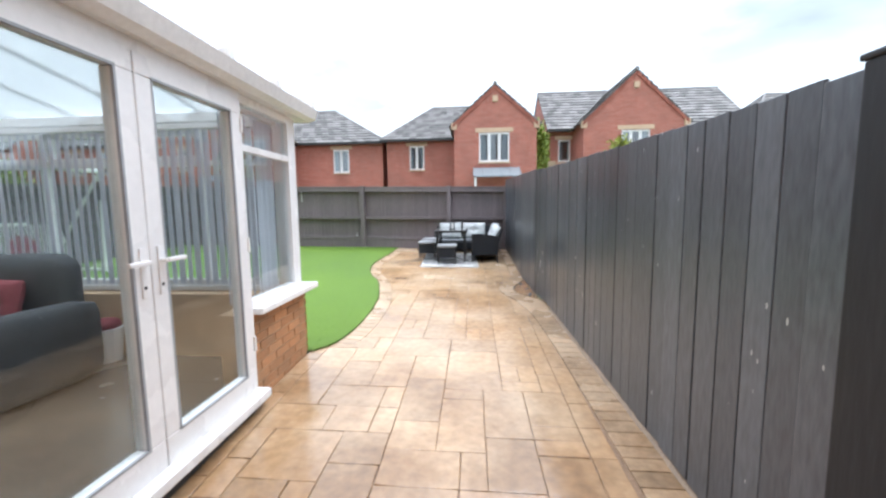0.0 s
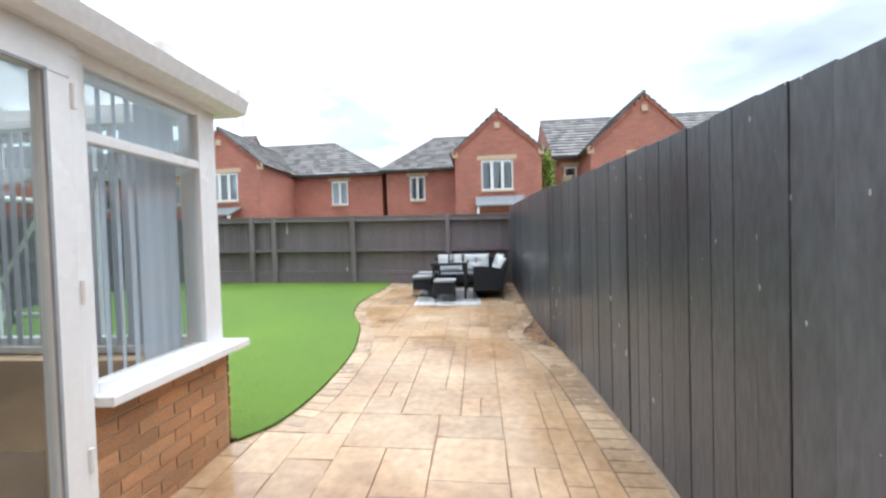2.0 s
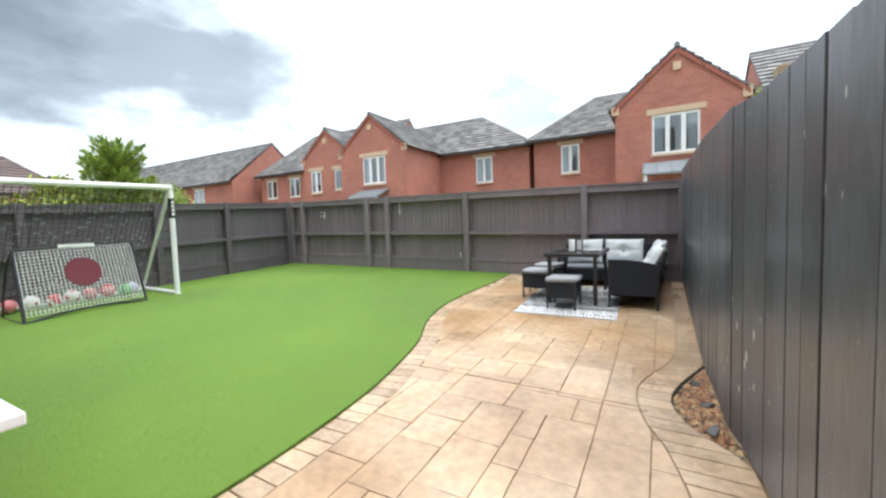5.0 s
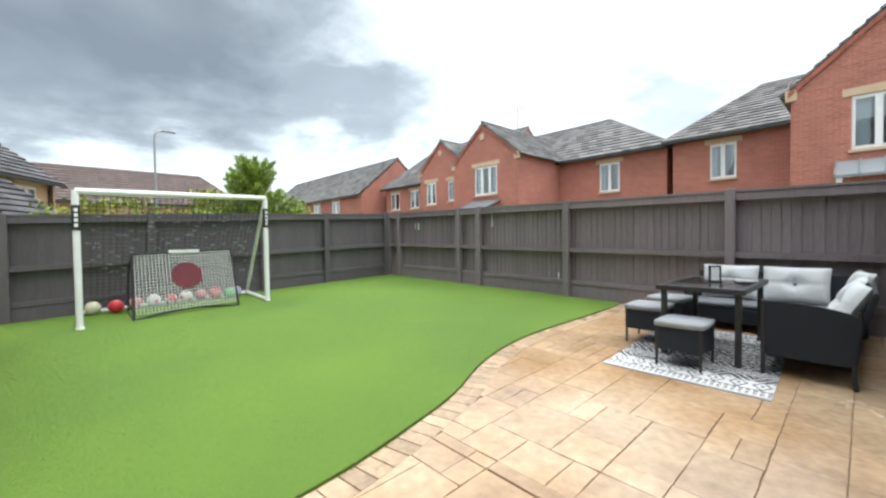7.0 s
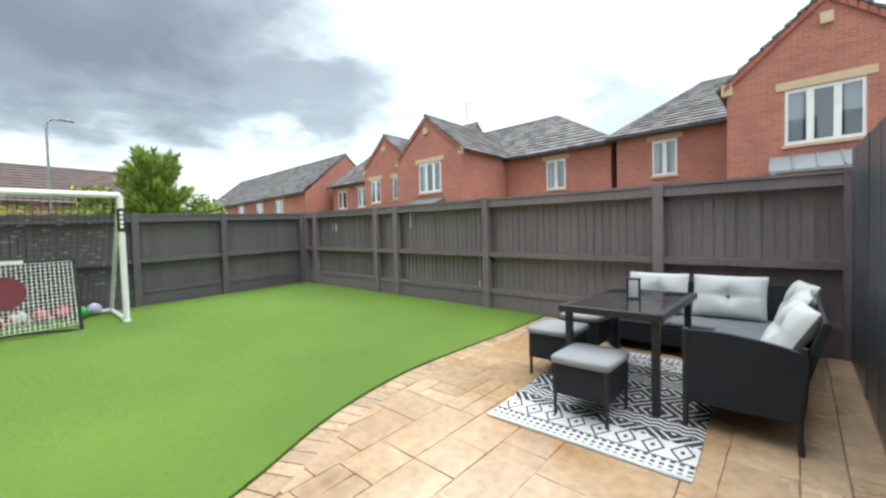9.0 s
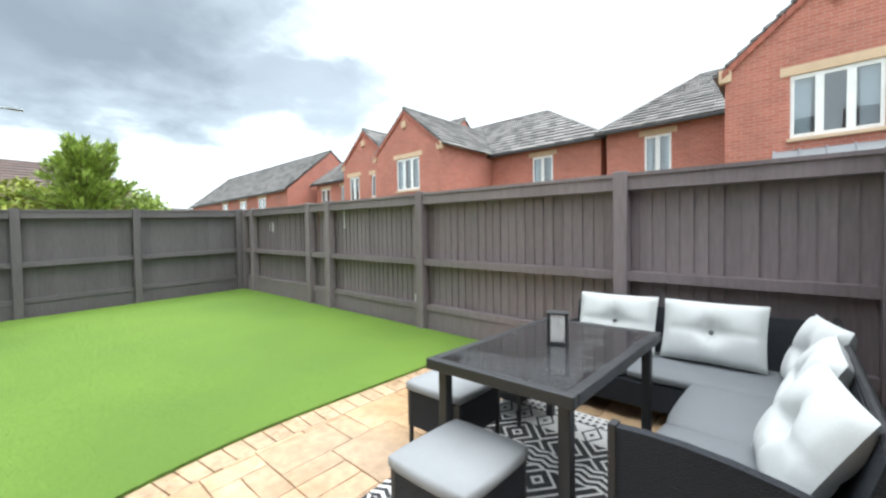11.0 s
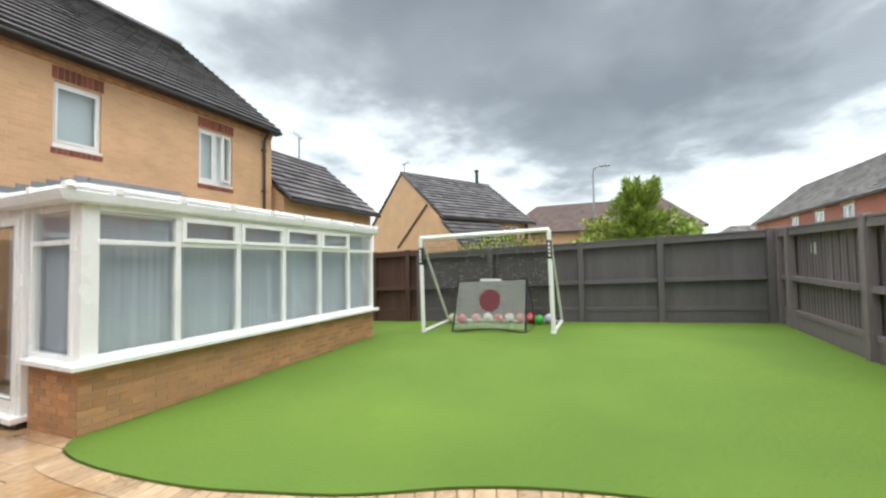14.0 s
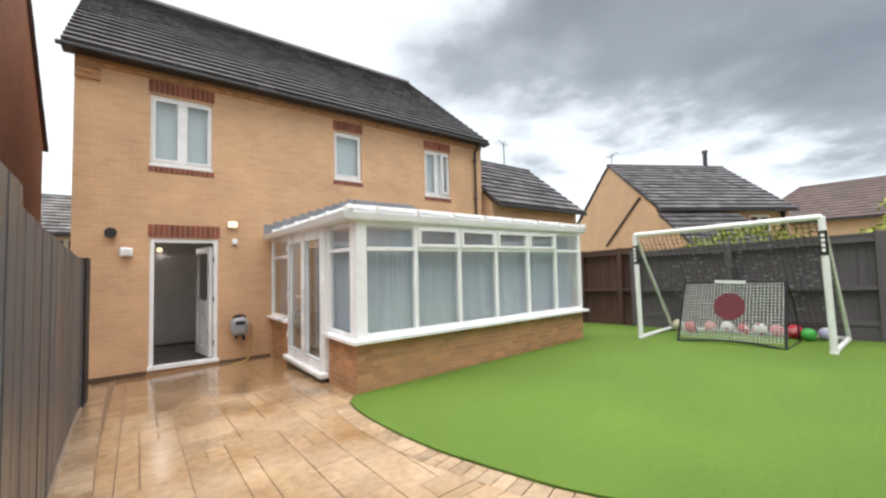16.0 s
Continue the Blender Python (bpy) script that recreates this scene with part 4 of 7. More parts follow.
def back_door():
    d = thing("door_1", 0.36, 0.0, -0.09, 180, "open white upvc kitchen door with half glazing", "door", kind="structure")
    w, hh = 1.05, 2.28
    s = Shape().box(0, w, 0.02, 0.11, hh - 0.07, hh, 0.005).box(0, 0.07, 0.02, 0.11, 0.05, hh - 0.07, 0.005).box(w - 0.07, w, 0.02, 0.11, 0.05, hh - 0.07, 0.005)
    part("door_frame", s, M_UPVC, d)
    part("threshold", Shape().box(-0.02, w + 0.02, -0.05, 0.13, -0.01, 0.05, 0.008), M_UPVC, d)
    leaf = Shape()
    for q in ((0, 0.12, 0.06, 2.15), (0.74, 0.86, 0.06, 2.15), (0.12, 0.74, 0.06, 0.25), (0.12, 0.74, 2.03, 2.15), (0.12, 0.74, 1.0, 1.12)):
        leaf.box(q[0], q[1], 0, 0.06, q[2], q[3], 0.005)
    leaf.box(0.12, 0.74, 0.018, 0.045, 0.25, 1.0)
    lf = part("door_leaf", leaf, M_UPVC, d, at=pose(w - 0.07, 0.13, 0, 0, 0, 99) @ Matrix.Diagonal((1, 1, 1, 1)))
    part("pane", Shape().box(0.12, 0.74, 0.025, 0.037, 1.12, 2.03), M_DARKGLASS, lf)
    part("handle", Shape().box(0.77, 0.80, -0.02, 0.0, 0.95, 1.15, 0.004).box(0.66, 0.80, -0.05, -0.03, 1.06, 1.08, 0.004), M_BLACK, lf)
    for z in (0.3, 1.1, 1.85):
        part("hinge", Shape().tube((w - 0.075, 0.0, z), (w - 0.075, 0.0, z + 0.1), 0.012), M_BLACK, d)
    dr = thing("door_2", 0.25, -2.88, -0.1, 180, "closed white panelled inner door", "door", kind="structure")
    part("door_leaf", Shape().box(0.12, 0.92, -0.04, 0.0, 0.02, 2.05, 0.006), M_UPVC, dr)
    part("architrave", Shape().box(0.04, 0.12, -0.03, 0.02, 0, 2.13, 0.004).box(0.92, 1.0, -0.03, 0.02, 0, 2.13, 0.004).box(0.12, 0.92, -0.03, 0.02, 2.05, 2.13, 0.004), M_UPVC, dr)
    part("handle", Shape().box(0.85, 0.88, -0.07, -0.04, 0.95, 1.1, 0.004), M_BLACK, dr)


back_door()


# ---- conservatory ----
def conservatory():
    X1, X0, Y1 = -1.64, -6.49, 4.0
    c = thing("conservatory", X1, 0, 0, 0, "white upvc conservatory on a buff brick dwarf wall with vertical blinds", "conservatory", kind="structure")
    def box(s, x0, x1, y0, y1, z0, z1, ch=0.005):
        return s.box(x0 - X1, x1 - X1, y0, y1, z0, z1, ch)
    # core of the dwarf wall
    s = Shape()
    box(s, X0 + 0.012, X1 - 0.012, Y1 - 0.24, Y1 - 0.012, -0.3, 0.63, 0)
    box(s, X1 - 0.24, X1 - 0.012, 3.06, Y1 - 0.24, -0.3, 0.63, 0)
    box(s, X1 - 0.24, X1 - 0.012, 0.02, 1.26, -0.3, 0.63, 0)
    box(s, X0 + 0.012, X0 + 0.24, 0.02, Y1 - 0.24, -0.3, 0.63, 0)
    core = part("dwarf_wall", s, M_MORTAR, c, "low wall of mixed buff bricks")
    r = random.Random(3)
    whole = {w: Shape().box(0, w, -0.007, 0.0, 0, 0.065, 0.002).mesh("brick", M_DWARF) for w in (0.215, 0.1025)}
    def course_run(length, put, z0, z1):
        row = 0
        z = z0
        while z < z1:
            u = 0.0
            first = row % 2
            while u < length - 0.03:
                w = 0.1025 if (first and u == 0.0) else min(0.215, length - u)
                w = 0.215 if w > 0.18 else (0.1025 if w > 0.08 else 0)
                if not w:
                    break
                part("brick", whole[w], None, core, at=put(u, z) @ pose(0, r.uniform(-0.002, 0.0015), 0))
                u += w + 0.0105
            z += 0.075
            row += 1
    # the side that looks at the patio, then the long side on the lawn
    course_run(0.93, lambda u, z: pose(-0.012, 3.07 + u, z, 0, 0, 90), -0.045, 0.62)
    course_run(1.2, lambda u, z: pose(-0.012, 0.05 + u, z, 0, 0, 90), -0.12, 0.62)
    course_run(4.83, lambda u, z: pose(-u, Y1 - 0.012, z, 0, 0, 180), 0.03, 0.62)
    # sills
    for q in ((X0 - 0.06, X1 + 0.09, Y1 - 0.1, Y1 + 0.10), (X1 - 0.1, X1 + 0.09, 3.07, Y1 - 0.1), (X1 - 0.1, X1 + 0.09, 0.02, 1.24)):
        part("sill", box(Shape(), *q, 0.635, 0.685, 0.008), M_UPVC, c, "white upvc window sill")
    # posts, rails and panes of the long side
    mull = [-2.55, -3.34, -4.125, -4.915, -5.69]
    s = Shape()
    box(s, X1 - 0.165, X1 - 0.02, Y1 - 0.165, Y1 - 0.025, 0.685, 2.19)
    part("corner_post", s, M_UPVC, c)
    part("end_post", box(Shape(), X0, X0 + 0.09, Y1 - 0.09, Y1, 0.685, 2.19), M_UPVC, c)
    part("end_wall_frame", box(Shape(), X0, X0 + 0.06, 0.02, Y1 - 0.09, 0.63, 2.19), M_UPVC, c)
    edges = [X1 - 0.15] + mull + [X0 + 0.09]
    for m in mull:
        part("mullion", box(Shape(), m - 0.03, m + 0.03, Y1 - 0.075, Y1 - 0.004, 0.74, 2.13), M_UPVC, c)
    part("bottom_rail", box(Shape(), X0 + 0.09, X1 - 0.15, Y1 - 0.075, Y1 - 0.006, 0.685, 0.74), M_UPVC, c)
    part("top_rail", box(Shape(), X0 + 0.09, X1 - 0.15, Y1 - 0.08, Y1 - 0.006, 2.13, 2.19), M_UPVC, c)
    for i, (a, b) in enumerate(zip(edges, edges[1:])):
        a, b = a - (0.03 if i else 0), b + (0.03 if i < 5 else 0)
        part("transom", box(Shape(), b, a, Y1 - 0.07, Y1 - 0.002, 1.80, 1.85), M_UPVC, c)
        part("pane", box(Shape(), b, a, Y1 - 0.045, Y1 - 0.033, 0.74, 1.80, 0), M_GLASS, c).visible_shadow = False
        if 1 <= i <= 4:
            q = Shape()
            box(q, b, a, Y1 - 0.03, Y1 + 0.022, 1.852, 1.90, 0.004)
            box(q, b, a, Y1 - 0.03, Y1 + 0.022, 2.085, 2.128, 0.004)
            box(q, b, b + 0.045, Y1 - 0.03, Y1 + 0.022, 1.90, 2.085, 0.004)
            box(q, a - 0.045, a, Y1 - 0.03, Y1 + 0.022, 1.90, 2.085, 0.004)
            fl = part("fanlight", q, M_UPVC, c, "white top-hung opening light")
            part("pane", box(Shape(), b + 0.045, a - 0.045, Y1 - 0.015, Y1 - 0.005, 1.90, 2.085, 0), M_GLASS, fl).visible_shadow = False
        else:
            part("pane", box(Shape(), b, a, Y1 - 0.045, Y1 - 0.033, 1.85, 2.13, 0), M_GLASS, c).visible_shadow = False
    # side next to the patio: panel, french doors, panel
    for y0, y1 in ((3.05, 3.85), (0.03, 1.26)):
        q = Shape()
        box(q, X1 - 0.075, X1 - 0.004, y0, y0 + 0.05, 0.685, 2.19)
        box(q, X1 - 0.075, X1 - 0.004, y1 - 0.05, y1, 0.685, 2.19)
        box(q, X1 - 0.075, X1 - 0.006, y0 + 0.05, y1 - 0.05, 0.685, 0.735)
        box(q, X1 - 0.075, X1 - 0.006, y0 + 0.05, y1 - 0.05, 1.80, 1.85)
        box(q, X1 - 0.075, X1 - 0.006, y0 + 0.05, y1 - 0.05, 2.13, 2.19)
        sf = part("side_frame", q, M_UPVC, c, "white upvc side window frame")
        part("pane", box(Shape(), X1 - 0.045, X1 - 0.033, y0 + 0.05, y1 - 0.05, 0.735, 1.80, 0), M_GLASS, sf).visible_shadow = False
        part("pane", box(Shape(), X1 - 0.045, X1 - 0.033, y0 + 0.05, y1 - 0.05, 1.85, 2.13, 0), M_GLASS, sf).visible_shadow = False
    # gutter and eaves
    g = Shape()
    prof = [(0.0, 2.19), (0.10, 2.175), (0.155, 2.20), (0.17, 2.25), (0.18, 2.285), (0.155, 2.295), (0.14, 2.26), (0.02, 2.25)]
    rings = []
    for cx, cy, ux, uy in ((X1, 0.05, 1, 0), (X1, Y1, 1, 0.32), (X0 - 0.1, Y1, 0, 0.32)):
        rings.append([(cx + d * ux - X1, cy + d * uy, z) for d, z in prof])
    n = len(prof)
    g.add([p for ring in rings for p in ring], [(k * n + i, k * n + (i + 1) % n, (k + 1) * n + (i + 1) % n, (k + 1) * n + i) for k in range(2) for i in range(n)] + [tuple(range(n)), tuple(range(2 * n, 3 * n))[::-1]])
    part("gutter", g, M_UPVC_GREY, c, "white moulded gutter")
    e = Shape()
    box(e, X0 - 0.05, X1 + 0.02, Y1 - 0.1, Y1 + 0.02, 2.19, 2.27)
    box(e, X1 - 0.1, X1 + 0.02, 0.03, Y1 - 0.1, 2.19, 2.27)
    box(e, X0 - 0.05, X0 + 0.06, 0.03, Y1 - 0.1, 2.19, 2.27)
    part("eaves_beam", e, M_UPVC, c)
    # glazed roof hipped at both ends, rising to the house wall
    ha, hb, zr, ze = -3.5, -5.0, 3.06, 2.31
    A, B, C, D, E, F = (X1 + 0.12, Y1 + 0.035, ze), (X0 - 0.08, Y1 + 0.035, ze), (hb, 0.06, zr), (ha, 0.06, zr), (X1 + 0.12, 0.06, ze), (X0 - 0.08, 0.06, ze)
    def plate(pts, thick=0.02):
        v = [(x - X1, y, z) for x, y, z in pts]
        k = len(v)
        return Shape().add(v + [(x, y, z - thick) for x, y, z in v], [tuple(range(k)), tuple(range(k, 2 * k))[::-1]] + [(i, k + i, k + (i + 1) % k, (i + 1) % k) for i in range(k)])
    for q in ([A, B, C, D], [E, A, D], [B, F, C]):
        part("roof_sheet", plate(q), M_POLY, c, "grey translucent polycarbonate roof sheet").visible_shadow = False
    def rafter(p, q, name="glazing_bar"):
        p, q = Vector(p) - Vector((X1, 0, 0)), Vector(q) - Vector((X1, 0, 0))
        part(name, Shape().tube(p + Vector((0, 0, 0.012)), q + Vector((0, 0, 0.012)), 0.026, 6), M_UPVC_GREY, c)
        part("end_cap", Shape().box(p.x - 0.032, p.x + 0.032, p.y - 0.032, p.y + 0.03, p.z - 0.02, p.z + 0.05, 0.006), M_UPVC, c, "white glazing bar end cap")
    rafter(A, D, "hip_bar")
    rafter(B, C, "hip_bar")
    for i in range(8):
        x = X0 + 0.1 + i * 0.638
        k = min(1.0, (X1 + 0.12 - x) / (X1 + 0.12 - ha), (x - X0 + 0.08) / (hb - X0 + 0.08))
        rafter((x, Y1 + 0.035, ze), (x, A[1] + (0.06 - A[1]) * k, ze + (zr - ze) * k))
    for y in (0.7, 1.4, 2.1, 2.8, 3.4):
        k = (A[1] - y) / (A[1] - 0.06)
        rafter((X1 + 0.12, y, ze), (X1 + 0.12 + (ha - X1 - 0.12) * k, y, ze + (zr - ze) * k))
    part("lead_flashing", Shape().box(hb - X1, ha - X1, 0.002, 0.09, zr - 0.02, zr + 0.13, 0.008), M_LEAD, c, "grey lead flashing")
    for i in range(11):
        for sx, x0, x1 in ((-1, E[0], ha), (1, F[0], hb)):
            xa, xb = x0 + (x1 - x0) * i / 11 - X1, x0 + (x1 - x0) * (i + 1) / 11 - X1
            z = ze + (zr - ze) * i / 11
            part("lead_step", Shape().box(min(xa, xb) - 0.012, max(xa, xb) + 0.012, 0.002, 0.02 + 0.004 * (i % 2), z - 0.02, z + 0.21, 0.004), M_LEAD, c)
    part("roof_finial", Shape().tube((0.10, Y1 + 0.04, ze), (0.09, Y1 + 0.03, ze + 0.055), 0.05, 10, 0.035), M_UPVC, c, "white hip end cap")
    # floor and inner faces
    part("inner_floor", box(Shape(), X0 + 0.24, X1 - 0.24, 0.02, Y1 - 0.24, -0.2, 0.05, 0), M_VINYL, c, "grey-brown vinyl floor")
    part("door_floor", box(Shape(), X1 - 0.24, X1 - 0.08, 1.26, 3.06, -0.2, 0.05, 0), M_VINYL, c)
    return c


cons = conservatory()


def french_doors():
    X = -1.60
    d = thing("door_3", X, 1.29, 0.0, 90, "closed white upvc french doors with lever handles", "door", kind="structure")
    w = 1.745
    s = Shape().box(0, w, 0.0, 0.075, 2.12, 2.19, 0.005).box(0, 0.05, 0.0, 0.075, 0.10, 2.12, 0.005).box(w - 0.05, w, 0.0, 0.075, 0.10, 2.12, 0.005)
    part("door_frame", s, M_UPVC, d)
    part("threshold", Shape().box(-0.03, w + 0.03, -0.085, 0.1, 0.035, 0.10, 0.01), M_UPVC, d)
    # black block stands in for the shade in the gap below the threshold
    part("base_strip", Shape().box(0.0, w, -0.02, 0.09, -0.16, 0.034), M_BLACK, d, "black block painted as the shaded gap under the threshold")
    half = w / 2
    for k in range(2):
        a, b = (0.05, half - 0.003) if k == 0 else (half + 0.003, w - 0.05)
        q = Shape()
        for r in ((a, b, 0.10, 0.25), (a, b, 2.02, 2.12), (a, a + 0.10, 0.25, 2.02), (b - 0.10, b, 0.25, 2.02)):
            q.box(r[0], r[1], -0.018, 0.055, r[2], r[3], 0.006)
        lf = part("door_leaf", q, M_UPVC, d)
        part("pane", Shape().box(a + 0.10, b - 0.10, 0.012, 0.026, 0.25, 2.02), M_GLASS, lf).visible_shadow = False
        gk = Shape()
        for r in ((a + 0.092, b - 0.092, 0.242, 0.254), (a + 0.092, b - 0.092, 2.016, 2.028), (a + 0.092, a + 0.104, 0.242, 2.028), (b - 0.104, b - 0.092, 0.242, 2.028)):
            gk.box(r[0], r[1], -0.02, -0.006, r[2], r[3])
        part("gasket", gk, M_GREYPLASTIC, lf)
        hx = b - 0.05 if k == 0 else a + 0.05
        sgn = -1 if k == 0 else 1
        hd = Shape().box(hx - 0.014, hx + 0.014, -0.028, -0.018, 0.98, 1.22, 0.004)
        hd.tube((hx, -0.028, 1.15), (hx, -0.065, 1.15), 0.010)
        hd.box(min(hx, hx + sgn * 0.12), max(hx, hx + sgn * 0.12), -0.075, -0.055, 1.14, 1.162, 0.005)
        ho = part("handle", hd, M_UPVC, lf, "white lever handle")
        part("keyhole", Shape().tube((hx, -0.0285, 1.03), (hx, -0.031, 1.03), 0.009), M_BLACK, ho)
        for z in (0.4, 1.1, 1.9):
            xx = 0.045 if k == 0 else w - 0.045
            part("hinge", Shape().tube((xx, -0.022, z), (xx, -0.022, z + 0.1), 0.011), M_UPVC, lf)


french_doors()


def blinds():
    r = random.Random(8)
    me = Shape().add([(-0.044, 0.004, 0), (0.0, -0.004, 0), (0.044, 0.004, 0), (-0.044, 0.004, 1.38), (0.0, -0.004, 1.38), (0.044, 0.004, 1.38),
                      (-0.044, 0.006, 0), (0.0, -0.002, 0), (0.044, 0.006, 0), (-0.044, 0.006, 1.38), (0.0, -0.002, 1.38), (0.044, 0.006, 1.38)],
                     [(0, 1, 4, 3), (1, 2, 5, 4), (7, 6, 9, 10), (8, 7, 10, 11), (0, 3, 9, 6), (2, 8, 11, 5), (3, 4, 10, 9), (4, 5, 11, 10), (0, 6, 7, 1), (1, 7, 8, 2)]).mesh("slat", M_SLAT)
    b = thing("vertical_blind", -6.33, 3.82, 0.72, 0, "pale grey vertical blind, slats nearly closed", "blind")
    part("headrail", Shape().box(0, 4.53, -0.025, 0.025, 1.39, 1.43, 0.004), M_UPVC, b)
    x = 0.05
    while x < 4.5:
        part("slat", me, None, b, at=pose(x, 0, 0, 0, 0, -27 + r.uniform(-8, 8)))
        x += 0.079
    b = thing("vertical_blind", -1.765, 3.0, 0.72, 90, "pale grey vertical blind drawn beside the french doors", "blind")
    part("headrail", Shape().box(0, 0.80, -0.025, 0.025, 1.39, 1.43, 0.004), M_UPVC, b)
    for i in range(10):
        part("slat", me, None, b, at=pose(0.04 + i * 0.08 - (0.05 if i == 9 else 0), 0, 0, 0, 0, (34 if i < 6 else 6) + r.uniform(-9, 9)))
    b = thing("vertical_blind", -1.80, 0.12, 0.72, 90, "pale grey vertical blind beside the house wall", "blind")
    part("headrail", Shape().box(0, 1.05, -0.025, 0.025, 1.39, 1.43, 0.004), M_UPVC, b)
    for i in range(13):
        part("slat", me, None, b, at=pose(0.05 + i * 0.08, 0, 0, 0, 0, -50 + r.uniform(-6, 6)))


blinds()


def soft_box(x0, x1, y0, y1, z0, z1, r, puff=0.0, seg=4):
    """A cushion: a box with broad rounded edges, its faces bulging by puff."""
    b = bmesh.new()
    bmesh.ops.create_cube(b, size=1, matrix=Matrix.LocRotScale(((x0 + x1) / 2, (y0 + y1) / 2, (z0 + z1) / 2), None, (x1 - x0, y1 - y0, z1 - z0)))
    bmesh.ops.subdivide_edges(b, edges=b.edges[:], cuts=5, use_grid_fill=True)
    c, h = Vector(((x0 + x1) / 2, (y0 + y1) / 2, (z0 + z1) / 2)), Vector(((x1 - x0) / 2, (y1 - y0) / 2, (z1 - z0) / 2))
    for p in b.verts:
        u = [(p.co[i] - c[i]) / h[i] for i in range(3)]
        inner = [max(-h[i] + r, min(h[i] - r, p.co[i] - c[i])) for i in range(3)]
        dv = Vector([p.co[i] - c[i] - inner[i] for i in range(3)])
        if dv.length > 1e-6:
            dv = dv.normalized() * min(r, dv.length)
        bulge = [1 + puff * (1 - u[(i + 1) % 3] ** 2) * (1 - u[(i + 2) % 3] ** 2) for i in range(3)]
        p.co = c + Vector([(inner[i] + dv[i]) * bulge[i] for i in range(3)])
    b.verts.index_update()
    s = Shape().add([tuple(p.co) for p in b.verts], [tuple(q.index for q in p.verts) for p in b.faces])
    b.free()
    return s


def pillow(w, h, thick, n=18):
    """A back cushion: flat-cornered, full in the middle, drawn in at a button and along a crease."""
    s = Shape()
    for side in (-1, 1):
        v = []
        for j in range(n + 1):
            for i in range(n + 1):
                a, b = 2 * i / n - 1, 2 * j / n - 1
                full = (max(0, 1 - a * a) * max(0, 1 - b * b)) ** 0.36
                dent = min(0.8, 0.75 * math.exp(-((a * w / 0.16) ** 2 + (b * h / 0.14) ** 2)) + 0.34 * math.exp(-(a * w / 0.03) ** 2) + 0.14 * math.exp(-(b * h / 0.04) ** 2))
                wob = 0.004 * math.sin(7 * a + 3 * b) * full
                v.append((a * w / 2 * (1 - 0.035 * (1 - b * b)), side * thick * full * (1 - dent) + wob, h / 2 + b * h / 2 * (1 - 0.035 * (1 - a * a))))
        f = [(j * (n + 1) + i, j * (n + 1) + i + 1, (j + 1) * (n + 1) + i + 1, (j + 1) * (n + 1) + i) for j in range(n) for i in range(n)]
        s.add(v, [q[::-1] for q in f] if side > 0 else f)
    return s


def recliner():
    a = thing("sofa", -3.88, 2.98, 0.05, -4, "charcoal leather two-seat sofa on the conservatory floor", "sofa")
    part("base", Shape().box(-0.74, 0.74, -0.42, 0.4, 0.03, 0.3, 0.03), M_LEATHER, a)
    for x in (-0.6, 0.005):
        part("seat", soft_box(x, x + 0.595, -0.46, 0.3, 0.28, 0.5, 0.08, 0.05), M_LEATHER, a, smooth=True)
        part("backrest", soft_box(x - 0.03, x + 0.62, 0.2, 0.47, 0.4, 1.0, 0.1, 0.06), M_LEATHER, a, smooth=True)
    for x in (-0.8, 0.6):
        part("armrest", soft_box(x, x + 0.2, -0.46, 0.42, 0.03, 0.64, 0.08, 0.04), M_LEATHER, a, smooth=True)
    c = thing("cushion", -3.60, 3.02, 0.54, -10, "dusky red cushion on the leather sofa", "cushion")
    part("cover", pillow(0.38, 0.36, 0.07), M_RED_CLOTH, c, smooth=True, at=pose(0, 0, 0, -14, 0, 0))
    b = thing("storage_basket", -3.35, 3.62, 0.05, 12, "small white basket with red cloth on the floor", "basket")
    part("body", Shape().tube((0, 0, 0), (0, 0, 0.3), 0.11, 14, 0.14), M_PLASTER, b)
    part("cloth", soft_box(-0.1, 0.1, -0.1, 0.1, 0.27, 0.38, 0.05, 0.1), M_RED_CLOTH, b, smooth=True)


recliner()


